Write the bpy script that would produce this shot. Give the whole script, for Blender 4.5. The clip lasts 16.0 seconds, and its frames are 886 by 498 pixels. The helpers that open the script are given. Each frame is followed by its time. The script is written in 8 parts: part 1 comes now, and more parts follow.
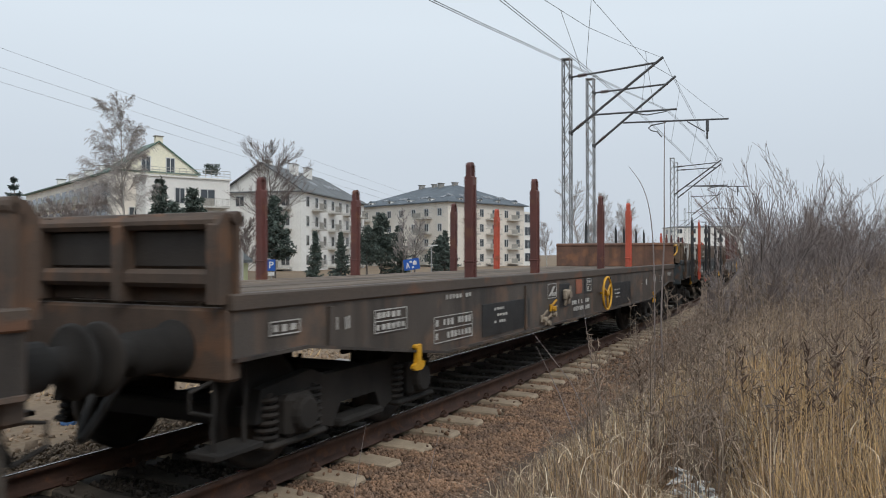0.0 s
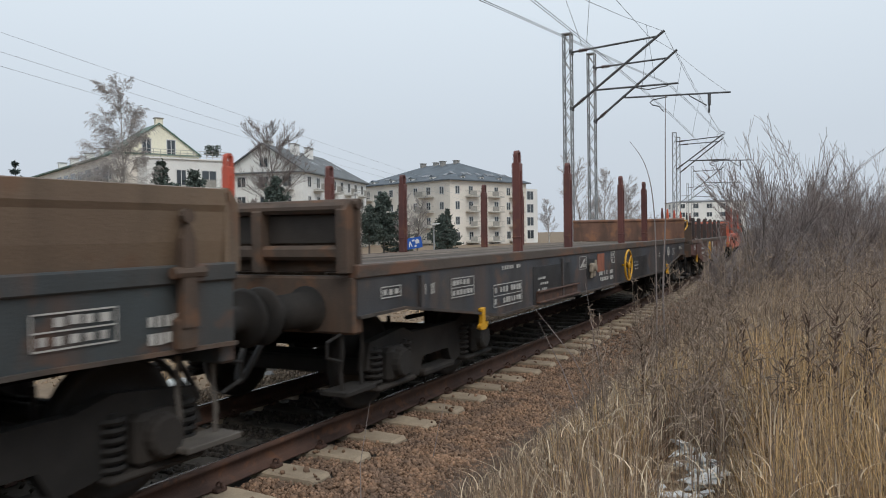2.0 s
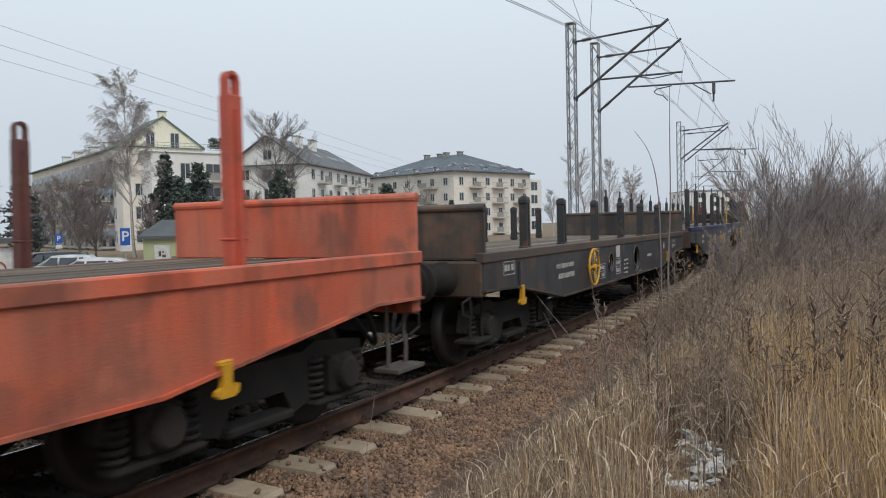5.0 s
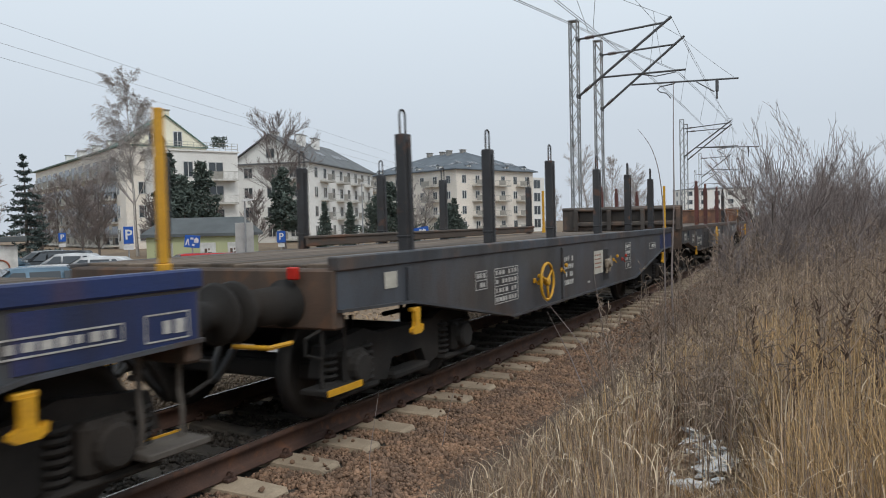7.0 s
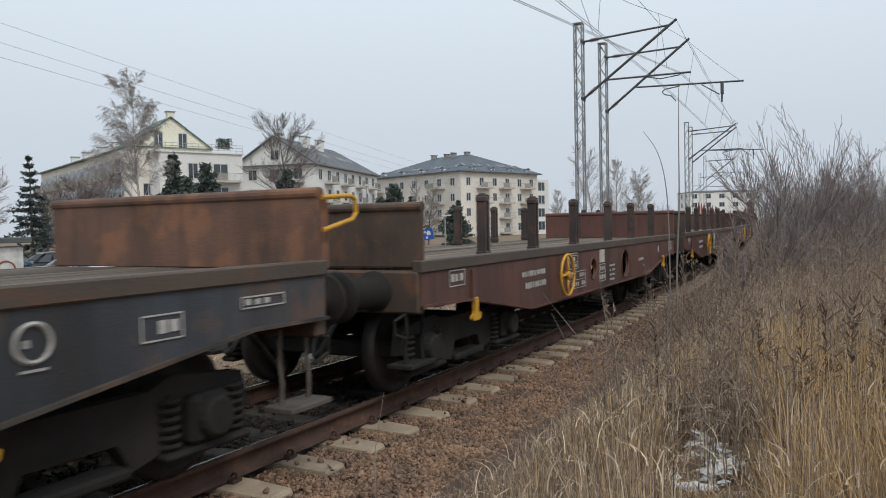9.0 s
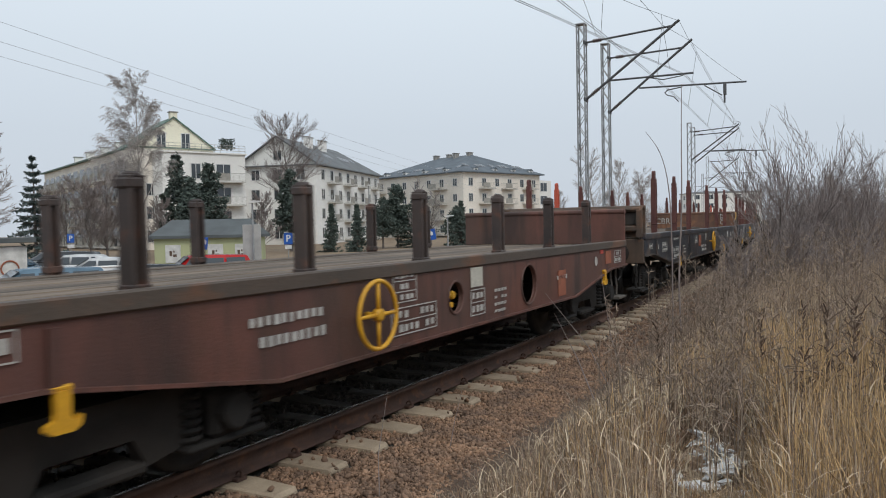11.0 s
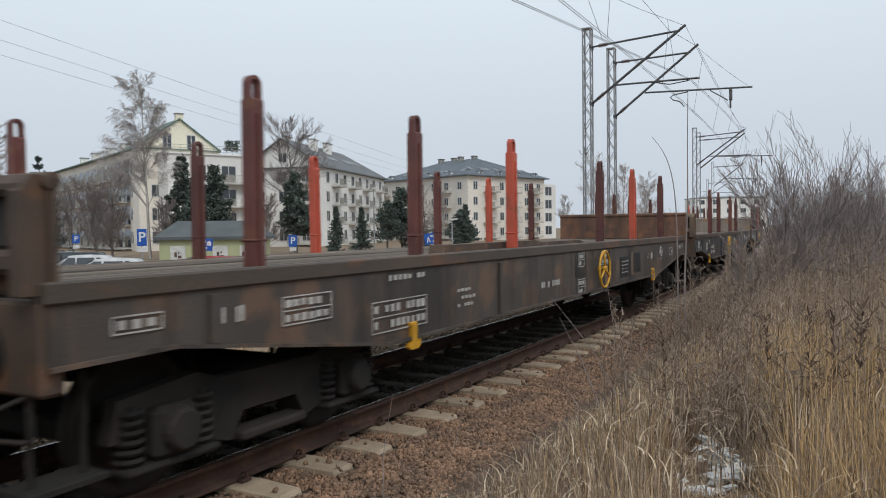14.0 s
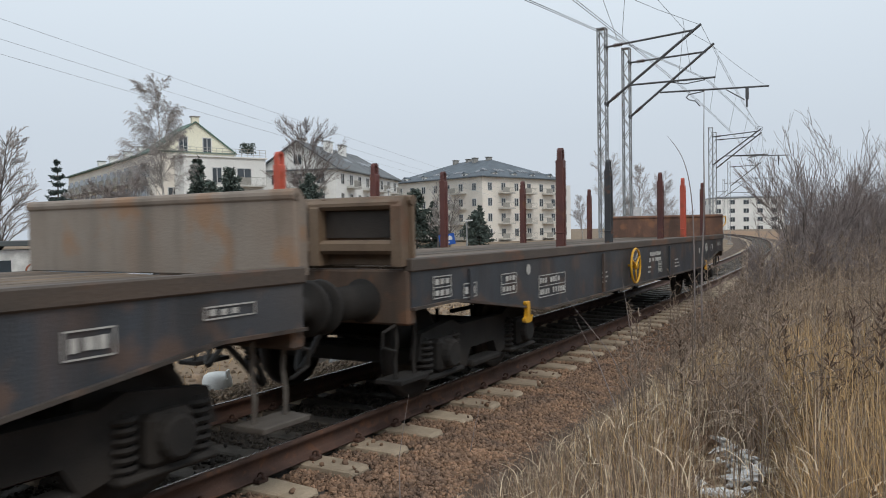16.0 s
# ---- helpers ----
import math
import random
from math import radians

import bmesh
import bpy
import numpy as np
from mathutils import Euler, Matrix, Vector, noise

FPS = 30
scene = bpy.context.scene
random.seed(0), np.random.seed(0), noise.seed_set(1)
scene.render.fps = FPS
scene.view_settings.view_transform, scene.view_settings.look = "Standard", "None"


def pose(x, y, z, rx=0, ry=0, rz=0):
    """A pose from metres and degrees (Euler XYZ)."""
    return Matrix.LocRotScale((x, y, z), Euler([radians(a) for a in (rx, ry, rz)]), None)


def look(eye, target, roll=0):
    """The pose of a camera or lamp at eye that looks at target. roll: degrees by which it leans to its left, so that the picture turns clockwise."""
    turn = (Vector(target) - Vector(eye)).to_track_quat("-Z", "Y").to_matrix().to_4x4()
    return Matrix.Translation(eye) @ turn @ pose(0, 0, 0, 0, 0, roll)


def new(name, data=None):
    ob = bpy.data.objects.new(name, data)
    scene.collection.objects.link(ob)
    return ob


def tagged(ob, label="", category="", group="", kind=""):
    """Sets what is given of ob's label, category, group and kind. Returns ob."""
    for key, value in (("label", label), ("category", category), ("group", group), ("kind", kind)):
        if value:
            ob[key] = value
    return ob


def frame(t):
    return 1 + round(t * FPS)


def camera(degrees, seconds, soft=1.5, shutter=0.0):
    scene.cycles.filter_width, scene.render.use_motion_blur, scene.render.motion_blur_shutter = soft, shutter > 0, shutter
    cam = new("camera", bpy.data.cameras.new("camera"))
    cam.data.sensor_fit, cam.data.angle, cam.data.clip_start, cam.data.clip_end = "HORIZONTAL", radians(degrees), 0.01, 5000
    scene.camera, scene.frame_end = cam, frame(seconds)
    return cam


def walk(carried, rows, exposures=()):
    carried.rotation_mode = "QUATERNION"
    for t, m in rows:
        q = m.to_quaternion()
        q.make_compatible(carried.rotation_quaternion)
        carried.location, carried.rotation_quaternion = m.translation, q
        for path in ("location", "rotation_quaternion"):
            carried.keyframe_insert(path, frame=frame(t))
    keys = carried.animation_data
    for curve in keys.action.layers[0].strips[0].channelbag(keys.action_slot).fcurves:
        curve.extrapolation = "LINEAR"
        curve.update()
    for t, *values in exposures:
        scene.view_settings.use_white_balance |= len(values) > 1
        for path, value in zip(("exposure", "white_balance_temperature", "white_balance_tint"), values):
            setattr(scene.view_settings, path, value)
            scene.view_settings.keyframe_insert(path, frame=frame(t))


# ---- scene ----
# seconds, place of the eye, heading from +y towards +x, pitch, lean (degrees)
CAMERA_ROWS = [
    (0, 0.015, 0.007, 1.837, 62.36, 0.38, -0.07),
    (0.5, 0.035, 0.020, 1.829, 62.33, 0.09, -0.42),
    (1, 0.010, -0.004, 1.831, 62.23, -0.11, -0.72),
    (1.5, 0.020, -0.003, 1.830, 62.19, -0.76, -0.80),
    (2, 0.006, -0.009, 1.831, 62.15, -1.23, -0.88),
    (2.5, 0.018, -0.003, 1.825, 62.05, -1.46, -0.98),
    (3, 0.019, -0.005, 1.830, 61.98, -1.56, -1.04),
    (3.5, 0.011, -0.009, 1.833, 61.94, -1.71, -1.08),
    (4, 0.018, -0.009, 1.823, 61.91, -1.81, -1.24),
    (6.5, 0.013, 0.005, 1.827, 61.69, -1.96, -1.28),
    (7, 0.018, 0.003, 1.827, 61.61, -2.00, -1.34),
    (7.5, 0.012, 0.004, 1.825, 61.57, -1.94, -1.32),
    (8, 0.009, 0.007, 1.829, 61.58, -1.84, -1.26),
    (8.5, 0.010, 0.006, 1.829, 61.46, -1.78, -1.24),
    (9, 0.013, 0.009, 1.824, 61.31, -1.83, -1.20),
    (11.5, -0.026, 0.001, 1.821, 61.10, -1.79, -1.09),
    (12, -0.017, 0.016, 1.818, 61.15, -1.79, -0.93),
    (12.5, -0.028, 0.003, 1.820, 61.08, -1.74, -0.91),
    (13, -0.026, 0.007, 1.822, 60.99, -1.71, -0.83),
    (13.5, -0.026, 0.006, 1.818, 60.87, -1.61, -0.81),
    (14, -0.037, 0.010, 1.819, 60.84, -1.54, -0.71),
    (14.5, -0.039, 0.006, 1.824, 60.86, -1.51, -0.73),
    (15, -0.043, 0.004, 1.822, 60.81, -1.51, -0.74),
    (15.5, -0.033, 0.012, 1.824, 60.68, -1.61, -0.68),
    (16, -0.037, 0.016, 1.818, 59.75, -1.43, -0.92),
]


def eye_pose(x, y, z, yaw, pitch, lean):
    a, p, r = radians(yaw), radians(pitch), radians(lean)
    fwd = Vector((math.sin(a) * math.cos(p), math.cos(a) * math.cos(p), math.sin(p)))
    right = Vector((math.cos(a), -math.sin(a), 0))
    up = right.cross(fwd)
    r2 = right * math.cos(r) + up * math.sin(r)
    u2 = up * math.cos(r) - right * math.sin(r)
    m = Matrix((r2, u2, -fwd)).transposed().to_4x4()
    return Matrix.Translation((x, y, z)) @ m


cam = camera(59.88, 16.0, soft=1.0, shutter=0.09)
walk(cam, [(row[0], eye_pose(*row[1:])) for row in CAMERA_ROWS])

# ---- light: overcast winter sky ----
world = bpy.data.worlds.new("overcast_sky")
scene.world = world
world.use_nodes = True
wn, wl = world.node_tree.nodes, world.node_tree.links
sky = wn.new("ShaderNodeTexSky")
sky.sky_type, sky.sun_disc = "NISHITA", False
sky.sun_elevation, sky.sun_rotation = radians(50), radians(216)
sky.dust_density, sky.air_density = 3.0, 1.0
sky_gain = wn.new("ShaderNodeVectorMath")
sky_gain.operation = "SCALE"
sky_gain.inputs["Scale"].default_value = 0.05
wl.new(sky.outputs[0], sky_gain.inputs[0])
coords = wn.new("ShaderNodeTexCoord")
split = wn.new("ShaderNodeSeparateXYZ")
wl.new(coords.outputs["Generated"], split.inputs[0])
ramp = wn.new("ShaderNodeValToRGB")
ramp.color_ramp.elements[0].position, ramp.color_ramp.elements[0].color = 0.0, (0.62, 0.685, 0.77, 1)
ramp.color_ramp.elements[1].position, ramp.color_ramp.elements[1].color = 0.55, (0.80, 0.89, 0.97, 1)
for at, col in ((0.12, (0.66, 0.735, 0.82, 1)), (0.28, (0.78, 0.87, 0.955, 1))):
    ramp.color_ramp.elements.new(at).color = col
wl.new(split.outputs["Z"], ramp.inputs[0])
mix = wn.new("ShaderNodeMix")
mix.data_type = "RGBA"
mix.inputs["Factor"].default_value = 0.9
wl.new(sky_gain.outputs[0], mix.inputs["A"])
wl.new(ramp.outputs[0], mix.inputs["B"])
wl.new(mix.outputs["Result"], wn["Background"].inputs["Color"])
wn["Background"].inputs["Strength"].default_value = 1.0

sun = new("sun", bpy.data.lights.new("sun", "SUN"))
sun.data.energy, sun.data.angle, sun.data.color = 1.25, radians(20), (1.0, 0.96, 0.9)
sun.matrix_world = look((-34, -47, 69), (0, 0, 0))

# ---- materials ----


def material(name, c1, c2=None, rough=0.7, metal=0.0, scale=6.0, fine=60.0, bump=0.15, rust=0.0, dirt=0.0, vary=0.0,
             rust_col=(0.16, 0.07, 0.035), stretch=(1, 1, 1), island=0.0, runs=0.0):
    """Two-scale weathered surface: broad blotches, fine grain, optional rust patches, dust and variation per object."""
    m = bpy.data.materials.new(name)
    m.use_nodes = True
    n, l = m.node_tree.nodes, m.node_tree.links
    b = n["Principled BSDF"]
    tc = n.new("ShaderNodeTexCoord")
    mp = n.new("ShaderNodeMapping")
    mp.inputs["Scale"].default_value = stretch
    info = n.new("ShaderNodeObjectInfo")
    l.new(tc.outputs["Object"], mp.inputs["Vector"])
    off = n.new("ShaderNodeVectorMath")
    off.operation = "MULTIPLY_ADD"
    off.inputs[1].default_value = (17, 13, 11)
    l.new(info.outputs["Random"], off.inputs[0])
    l.new(mp.outputs[0], off.inputs[2])

    def tex(s, detail=4.0):
        t = n.new("ShaderNodeTexNoise")
        t.inputs["Scale"].default_value, t.inputs["Detail"].default_value = s, detail
        l.new(off.outputs[0], t.inputs["Vector"])
        return t

    def mixed(fac, a, bb):
        x = n.new("ShaderNodeMix")
        x.data_type = "RGBA"
        for key, v in (("Factor", fac), ("A", a), ("B", bb)):
            if hasattr(v, "links"):
                l.new(v, x.inputs[key])
            else:
                x.inputs[key].default_value = (*v, 1) if isinstance(v, tuple) else v
        return x.outputs["Result"]

    def band(src, lo, hi, top=1.0):
        r = n.new("ShaderNodeMapRange")
        r.inputs["From Min"].default_value, r.inputs["From Max"].default_value = lo, hi
        r.inputs["To Max"].default_value = top
        l.new(src, r.inputs["Value"])
        return r.outputs[0]

    c2 = c2 or tuple(v * 0.72 for v in c1)
    broad, grain = tex(scale), tex(fine, 3.0)
    col = mixed(band(broad.outputs[0], 0.35, 0.65), c1, c2)
    col = mixed(band(grain.outputs[0], 0.3, 0.75, 0.35), col, tuple(v * 0.5 for v in c2))
    if dirt:
        d = tex(scale * 0.45, 6.0)
        col = mixed(band(d.outputs[0], 0.45, 0.7, dirt), col, (0.075, 0.058, 0.046))
    if rust:
        rr = tex(scale * 1.7, 8.0)
        fac = band(rr.outputs[0], 0.62 - 0.25 * rust, 0.70 - 0.15 * rust, min(1.0, 0.5 + rust * 0.5))
        col = mixed(fac, col, rust_col)
    if runs:
        # rain-washed grime and rust running down the steel
        for size, lo, hi, k, tint in ((1.7, 0.50, 0.66, 1.0, (0.016, 0.015, 0.015)), (5.5, 0.53, 0.66, 0.7, (0.03, 0.024, 0.02)), (3.1, 0.56, 0.70, 0.6, rust_col)):
            mr = n.new("ShaderNodeMapping")
            mr.inputs["Scale"].default_value = (size, size, size * 0.16)
            mr.inputs["Location"].default_value = (size, 0, 3 * size)
            l.new(off.outputs[0], mr.inputs["Vector"])
            tr = n.new("ShaderNodeTexNoise")
            tr.inputs["Scale"].default_value, tr.inputs["Detail"].default_value = 1.0, 5.0
            l.new(mr.outputs[0], tr.inputs["Vector"])
            col = mixed(band(tr.outputs[0], lo, hi, runs * k), col, tint)
    if vary or island:
        hs = n.new("ShaderNodeHueSaturation")
        src = info.outputs["Random"]
        if island:
            src = n.new("ShaderNodeNewGeometry").outputs["Random Per Island"]
        v = n.new("ShaderNodeMapRange")
        k = vary or island
        v.inputs["To Min"].default_value, v.inputs["To Max"].default_value = 1 - k, 1 + k
        l.new(src, v.inputs["Value"])
        l.new(v.outputs[0], hs.inputs["Value"])
        l.new(col, hs.inputs["Color"])
        col = hs.outputs[0]
    l.new(col, b.inputs["Base Color"])
    if island and not bump:
        b.inputs["Specular IOR Level"].default_value = 0.08  # dry leaf, stem and needle hardly shine
    b.inputs["Metallic"].default_value = metal
    rg = n.new("ShaderNodeMapRange")
    rg.inputs["To Min"].default_value, rg.inputs["To Max"].default_value = max(0.05, rough - 0.12), min(1, rough + 0.12)
    l.new(broad.outputs[0], rg.inputs["Value"])
    l.new(rg.outputs[0], b.inputs["Roughness"])
    if bump:
        bp = n.new("ShaderNodeBump")
        bp.inputs["Strength"].default_value, bp.inputs["Distance"].default_value = bump, 0.02
        l.new(grain.outputs[0], bp.inputs["Height"])
        l.new(bp.outputs[0], b.inputs["Normal"])
    return m


def glass(name, tint=(0.05, 0.06, 0.07), rough=0.06):
    m = bpy.data.materials.new(name)
    m.use_nodes = True
    b = m.node_tree.nodes["Principled BSDF"]
    b.inputs["Base Color"].default_value = (*tint, 1)
    b.inputs["Roughness"].default_value = rough
    b.inputs["Specular IOR Level"].default_value = 0.7
    return m


M = {}
# wagon paints
M["slate"] = material("slate_paint", (0.058, 0.068, 0.084), (0.046, 0.052, 0.062), 0.5, runs=0.6, rust=0.32, dirt=0.6, scale=1.6, vary=0.12, rust_col=(0.135, 0.082, 0.058))
M["umber"] = material("umber_paint", (0.092, 0.078, 0.068), (0.066, 0.055, 0.048), 0.6, runs=0.7, rust=0.38, dirt=0.5, scale=1.5, vary=0.12, rust_col=(0.17, 0.10, 0.065))
M["oxide"] = material("oxide_red_paint", (0.175, 0.068, 0.048), (0.12, 0.052, 0.042), 0.62, runs=0.6, rust=0.22, dirt=0.6, scale=1.2, vary=0.1, rust_col=(0.11, 0.05, 0.03))
M["orange"] = material("orange_red_paint", (0.74, 0.125, 0.052), (0.62, 0.19, 0.115), 0.55, runs=0.4, rust=0.36, dirt=0.35, scale=1.4, rust_col=(0.26, 0.095, 0.065))
M["bluegrey"] = material("blue_grey_paint", (0.075, 0.092, 0.118), (0.07, 0.068, 0.068), 0.5, runs=0.5, rust=0.15, dirt=0.5, scale=1.1, rust_col=(0.09, 0.055, 0.04))
M["blue"] = material("deep_blue_paint", (0.018, 0.040, 0.155), (0.018, 0.034, 0.11), 0.45, runs=0.4, dirt=0.3, scale=1.5)
M["green"] = material("dark_green_grey_paint", (0.055, 0.068, 0.074), (0.042, 0.05, 0.054), 0.55, runs=0.4, rust=0.15, dirt=0.4, scale=1.8)
M["tan"] = material("brown_side_paint", (0.205, 0.142, 0.092), (0.155, 0.108, 0.075), 0.65, runs=0.25, rust=0.2, dirt=0.35, scale=1.2)
M["rust"] = material("rusted_steel", (0.205, 0.105, 0.07), (0.135, 0.078, 0.057), 0.8, rust=0.45, runs=0.4, scale=2.2, rust_col=(0.27, 0.125, 0.065), vary=0.15)
M["paleboard"] = material("dusty_grey_steel", (0.30, 0.26, 0.22), (0.25, 0.2, 0.16), 0.8, rust=0.35, runs=0.25, scale=1.4, rust_col=(0.3, 0.16, 0.08))
M["brown"] = material("rust_brown_stained_steel", (0.115, 0.075, 0.052), (0.075, 0.053, 0.041), 0.75, runs=0.4, rust=0.3, dirt=0.4, scale=2.5, rust_col=(0.17, 0.085, 0.045))
M["rail_edge"] = material("worn_edge_steel", (0.10, 0.072, 0.055), (0.072, 0.058, 0.048), 0.65, rust=0.3, dirt=0.3, scale=2.5, stretch=(0.4, 1, 1))
M["plank"] = material("weathered_deck_timber", (0.19, 0.142, 0.102), (0.085, 0.066, 0.052), 0.85, scale=5, fine=40, bump=0.4, vary=0.4, dirt=0.5, stretch=(0.12, 1, 1))
# running gear: the shade under the wagons is put into these near-black colours
M["under"] = material("shade_black_steel", (0.008, 0.0075, 0.0075), (0.011, 0.009, 0.008), 0.85, scale=4)
M["bogie"] = material("grimy_shade_dark_bogie_steel", (0.018, 0.016, 0.0145), (0.010, 0.009, 0.0085), 0.9, scale=3, dirt=0.3)
M["tread"] = material("worn_shade_dark_wheel_steel", (0.020, 0.017, 0.016), (0.012, 0.0105, 0.010), 0.7, 0.0, scale=4)
M["step_steel"] = material("scuffed_pale_step_steel", (0.13, 0.115, 0.10), (0.085, 0.075, 0.066), 0.75, scale=5, dirt=0.4)
M["rubber"] = material("black_rubber", (0.02, 0.02, 0.02), None, 0.6)
M["stake_oxide"] = material("oxide_stake_paint", (0.145, 0.045, 0.036), (0.10, 0.034, 0.03), 0.55, rust=0.2, dirt=0.15, scale=3, vary=0.2)
M["stake_umber"] = material("black_brown_stake_paint", (0.062, 0.042, 0.036), (0.04, 0.03, 0.028), 0.6, rust=0.25, dirt=0.3, scale=3, vary=0.2, rust_col=(0.12, 0.05, 0.03))
M["stake_red"] = material("bright_red_stake_paint", (0.60, 0.10, 0.055), (0.48, 0.09, 0.05), 0.5, rust=0.1, dirt=0.1, scale=3)
M["stake_dark"] = material("dark_stake_paint", (0.042, 0.045, 0.05), (0.03, 0.03, 0.033), 0.55, rust=0.15, dirt=0.2, scale=3, vary=0.15)
M["yellow"] = material("yellow_paint", (0.74, 0.39, 0.022), (0.62, 0.32, 0.022), 0.5, dirt=0.12, scale=8)
M["white_paint"] = material("faded_white_lettering", (0.58, 0.57, 0.54), (0.42, 0.41, 0.39), 0.7, scale=9, dirt=0.25)
M["cream_plate"] = material("cream_label", (0.62, 0.60, 0.52), (0.5, 0.48, 0.42), 0.6, scale=10, dirt=0.2)
M["red_plate"] = material("red_label", (0.55, 0.06, 0.04), None, 0.5, scale=8)
M["pale_grey"] = material("pale_grey_paint", (0.30, 0.31, 0.33), None, 0.5, scale=4)
# dark brown that paints recess shade on the end walls
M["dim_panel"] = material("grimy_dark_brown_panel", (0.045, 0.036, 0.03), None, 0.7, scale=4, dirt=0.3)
# black of the tool box, and the painted dark of sill recesses
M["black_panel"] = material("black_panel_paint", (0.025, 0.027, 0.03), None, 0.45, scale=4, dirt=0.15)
M["dusty"] = material("dust_caked_pale_steel", (0.42, 0.36, 0.28), (0.27, 0.22, 0.17), 0.85, scale=9, dirt=0.4)
M["number_cream"] = material("rusty_cream_lettering", (0.56, 0.47, 0.31), (0.42, 0.34, 0.22), 0.75, scale=9, dirt=0.3)
M["rust_panel"] = material("rust_patch_paint", (0.36, 0.12, 0.065), (0.27, 0.09, 0.052), 0.7, scale=4, rust=0.2)
# track and ground
M["rail_side"] = material("rusty_rail", (0.10, 0.052, 0.036), (0.066, 0.037, 0.029), 0.75, scale=5, rust=0.2, fine=80)
M["rail_head"] = material("polished_rail_head", (0.62, 0.60, 0.58), (0.5, 0.48, 0.46), 0.22, 1.0, scale=3, bump=0.02)
M["sleeper"] = material("weathered_concrete", (0.45, 0.36, 0.26), (0.34, 0.27, 0.195), 0.9, scale=5, fine=70, bump=0.3, dirt=0.25, vary=0.12)
# sleeper middles: concrete darkened to hold the shade below the train
M["shaded_concrete"] = material("shade_dark_concrete", (0.12, 0.10, 0.08), (0.06, 0.052, 0.044), 0.8, scale=5, fine=70, bump=0.3, dirt=0.4, vary=0.15)
M["wire_pale"] = material("weathered_power_cable", (0.42, 0.44, 0.46), (0.36, 0.38, 0.4), 0.6, bump=0)
M["night"] = material("blue_black_paint", (0.026, 0.034, 0.050), (0.021, 0.027, 0.038), 0.45, runs=0.45, rust=0.25, dirt=0.35, scale=1.5, rust_col=(0.14, 0.088, 0.06))
M["curl"] = material("pale_curled_leaf", (0.74, 0.62, 0.46), (0.56, 0.45, 0.32), 0.8, scale=0.9, fine=6, bump=0, island=0.4)
M["clod"] = material("grey_brown_soil_clods", (0.30, 0.215, 0.145), (0.20, 0.145, 0.10), 0.95, scale=3, fine=50, bump=0.4, island=0.5)
# ballast between the rails, its colour lowered to paint in the train's shade
M["shaded_ballast"] = material("shade_dark_ballast", (0.075, 0.06, 0.048), (0.05, 0.042, 0.035), 0.9, scale=3, fine=50, bump=0.4, island=0.5)
M["stone"] = material("rust_dusted_ballast", (0.32, 0.195, 0.122), (0.18, 0.118, 0.084), 0.9, scale=3, fine=50, bump=0.4, island=0.45)
M["bed"] = material("ballast_bed_fines", (0.12, 0.078, 0.053), (0.085, 0.058, 0.042), 0.95, scale=7, fine=45, bump=0.9)
M["earth"] = material("dry_winter_ground", (0.26, 0.185, 0.115), (0.18, 0.13, 0.085), 0.95, scale=0.6, fine=14, bump=0.8)
M["leafmat"] = material("fallen_straw_and_leaf_ground", (0.36, 0.22, 0.125), (0.23, 0.15, 0.095), 0.95, scale=1.8, fine=22, bump=1.0)
M["asphalt"] = material("old_asphalt", (0.075, 0.075, 0.078), (0.055, 0.055, 0.056), 0.85, scale=0.5, fine=25, bump=0.3)
M["straw"] = material("dry_straw_grass", (0.56, 0.43, 0.30), (0.36, 0.265, 0.185), 0.8, scale=0.7, fine=6, bump=0, island=0.55)
M["gold"] = material("golden_dry_grass", (0.66, 0.46, 0.245), (0.52, 0.35, 0.185), 0.8, scale=0.9, fine=6, bump=0, island=0.5)
M["dark_weed"] = material("dark_brown_weed_stalk", (0.20, 0.145, 0.11), (0.14, 0.10, 0.078), 0.85, scale=0.8, fine=8, bump=0, island=0.4)
M["russet"] = material("russet_dead_leaves_and_stems", (0.36, 0.225, 0.145), (0.235, 0.15, 0.105), 0.85, scale=0.9, fine=7, bump=0, island=0.5)
M["weed"] = material("brown_dead_weed", (0.36, 0.28, 0.22), (0.255, 0.2, 0.16), 0.85, scale=0.8, fine=8, bump=0, island=0.45)
M["twig"] = material("grey_brown_twigs", (0.31, 0.265, 0.25), (0.235, 0.2, 0.19), 0.85, scale=1.2, fine=10, bump=0, island=0.25)
M["bark"] = material("grey_brown_bark", (0.19, 0.165, 0.15), (0.125, 0.105, 0.095), 0.9, scale=3, fine=30, bump=0.4)
M["birch"] = material("white_birch_bark", (0.55, 0.52, 0.48), (0.38, 0.34, 0.31), 0.8, scale=4, fine=18, bump=0.2)
M["birch_twig"] = material("birch_twigs", (0.45, 0.41, 0.39), (0.36, 0.32, 0.30), 0.85, scale=1, fine=8, bump=0)
# green raised in value so distance haze sits in the needle colour
M["needle"] = material("haze_paled_conifer_needles", (0.12, 0.15, 0.132), (0.095, 0.12, 0.106), 0.75, scale=1.5, fine=8, bump=0, island=0.35)
M["needle_blue"] = material("blue_spruce_needles", (0.11, 0.14, 0.135), (0.08, 0.105, 0.10), 0.75, scale=1.5, fine=8, bump=0, island=0.35)
M["snow"] = material("old_crusted_snow", (0.90, 0.91, 0.93), (0.78, 0.79, 0.80), 0.7, scale=6, fine=40, bump=0.5)
M["plastic_white"] = material("scuffed_white_plastic", (0.88, 0.88, 0.85), (0.80, 0.80, 0.76), 0.5, scale=7, dirt=0.08)
M["plastic_blue"] = material("blue_plastic_bag", (0.08, 0.19, 0.42), (0.06, 0.14, 0.33), 0.4, scale=9)
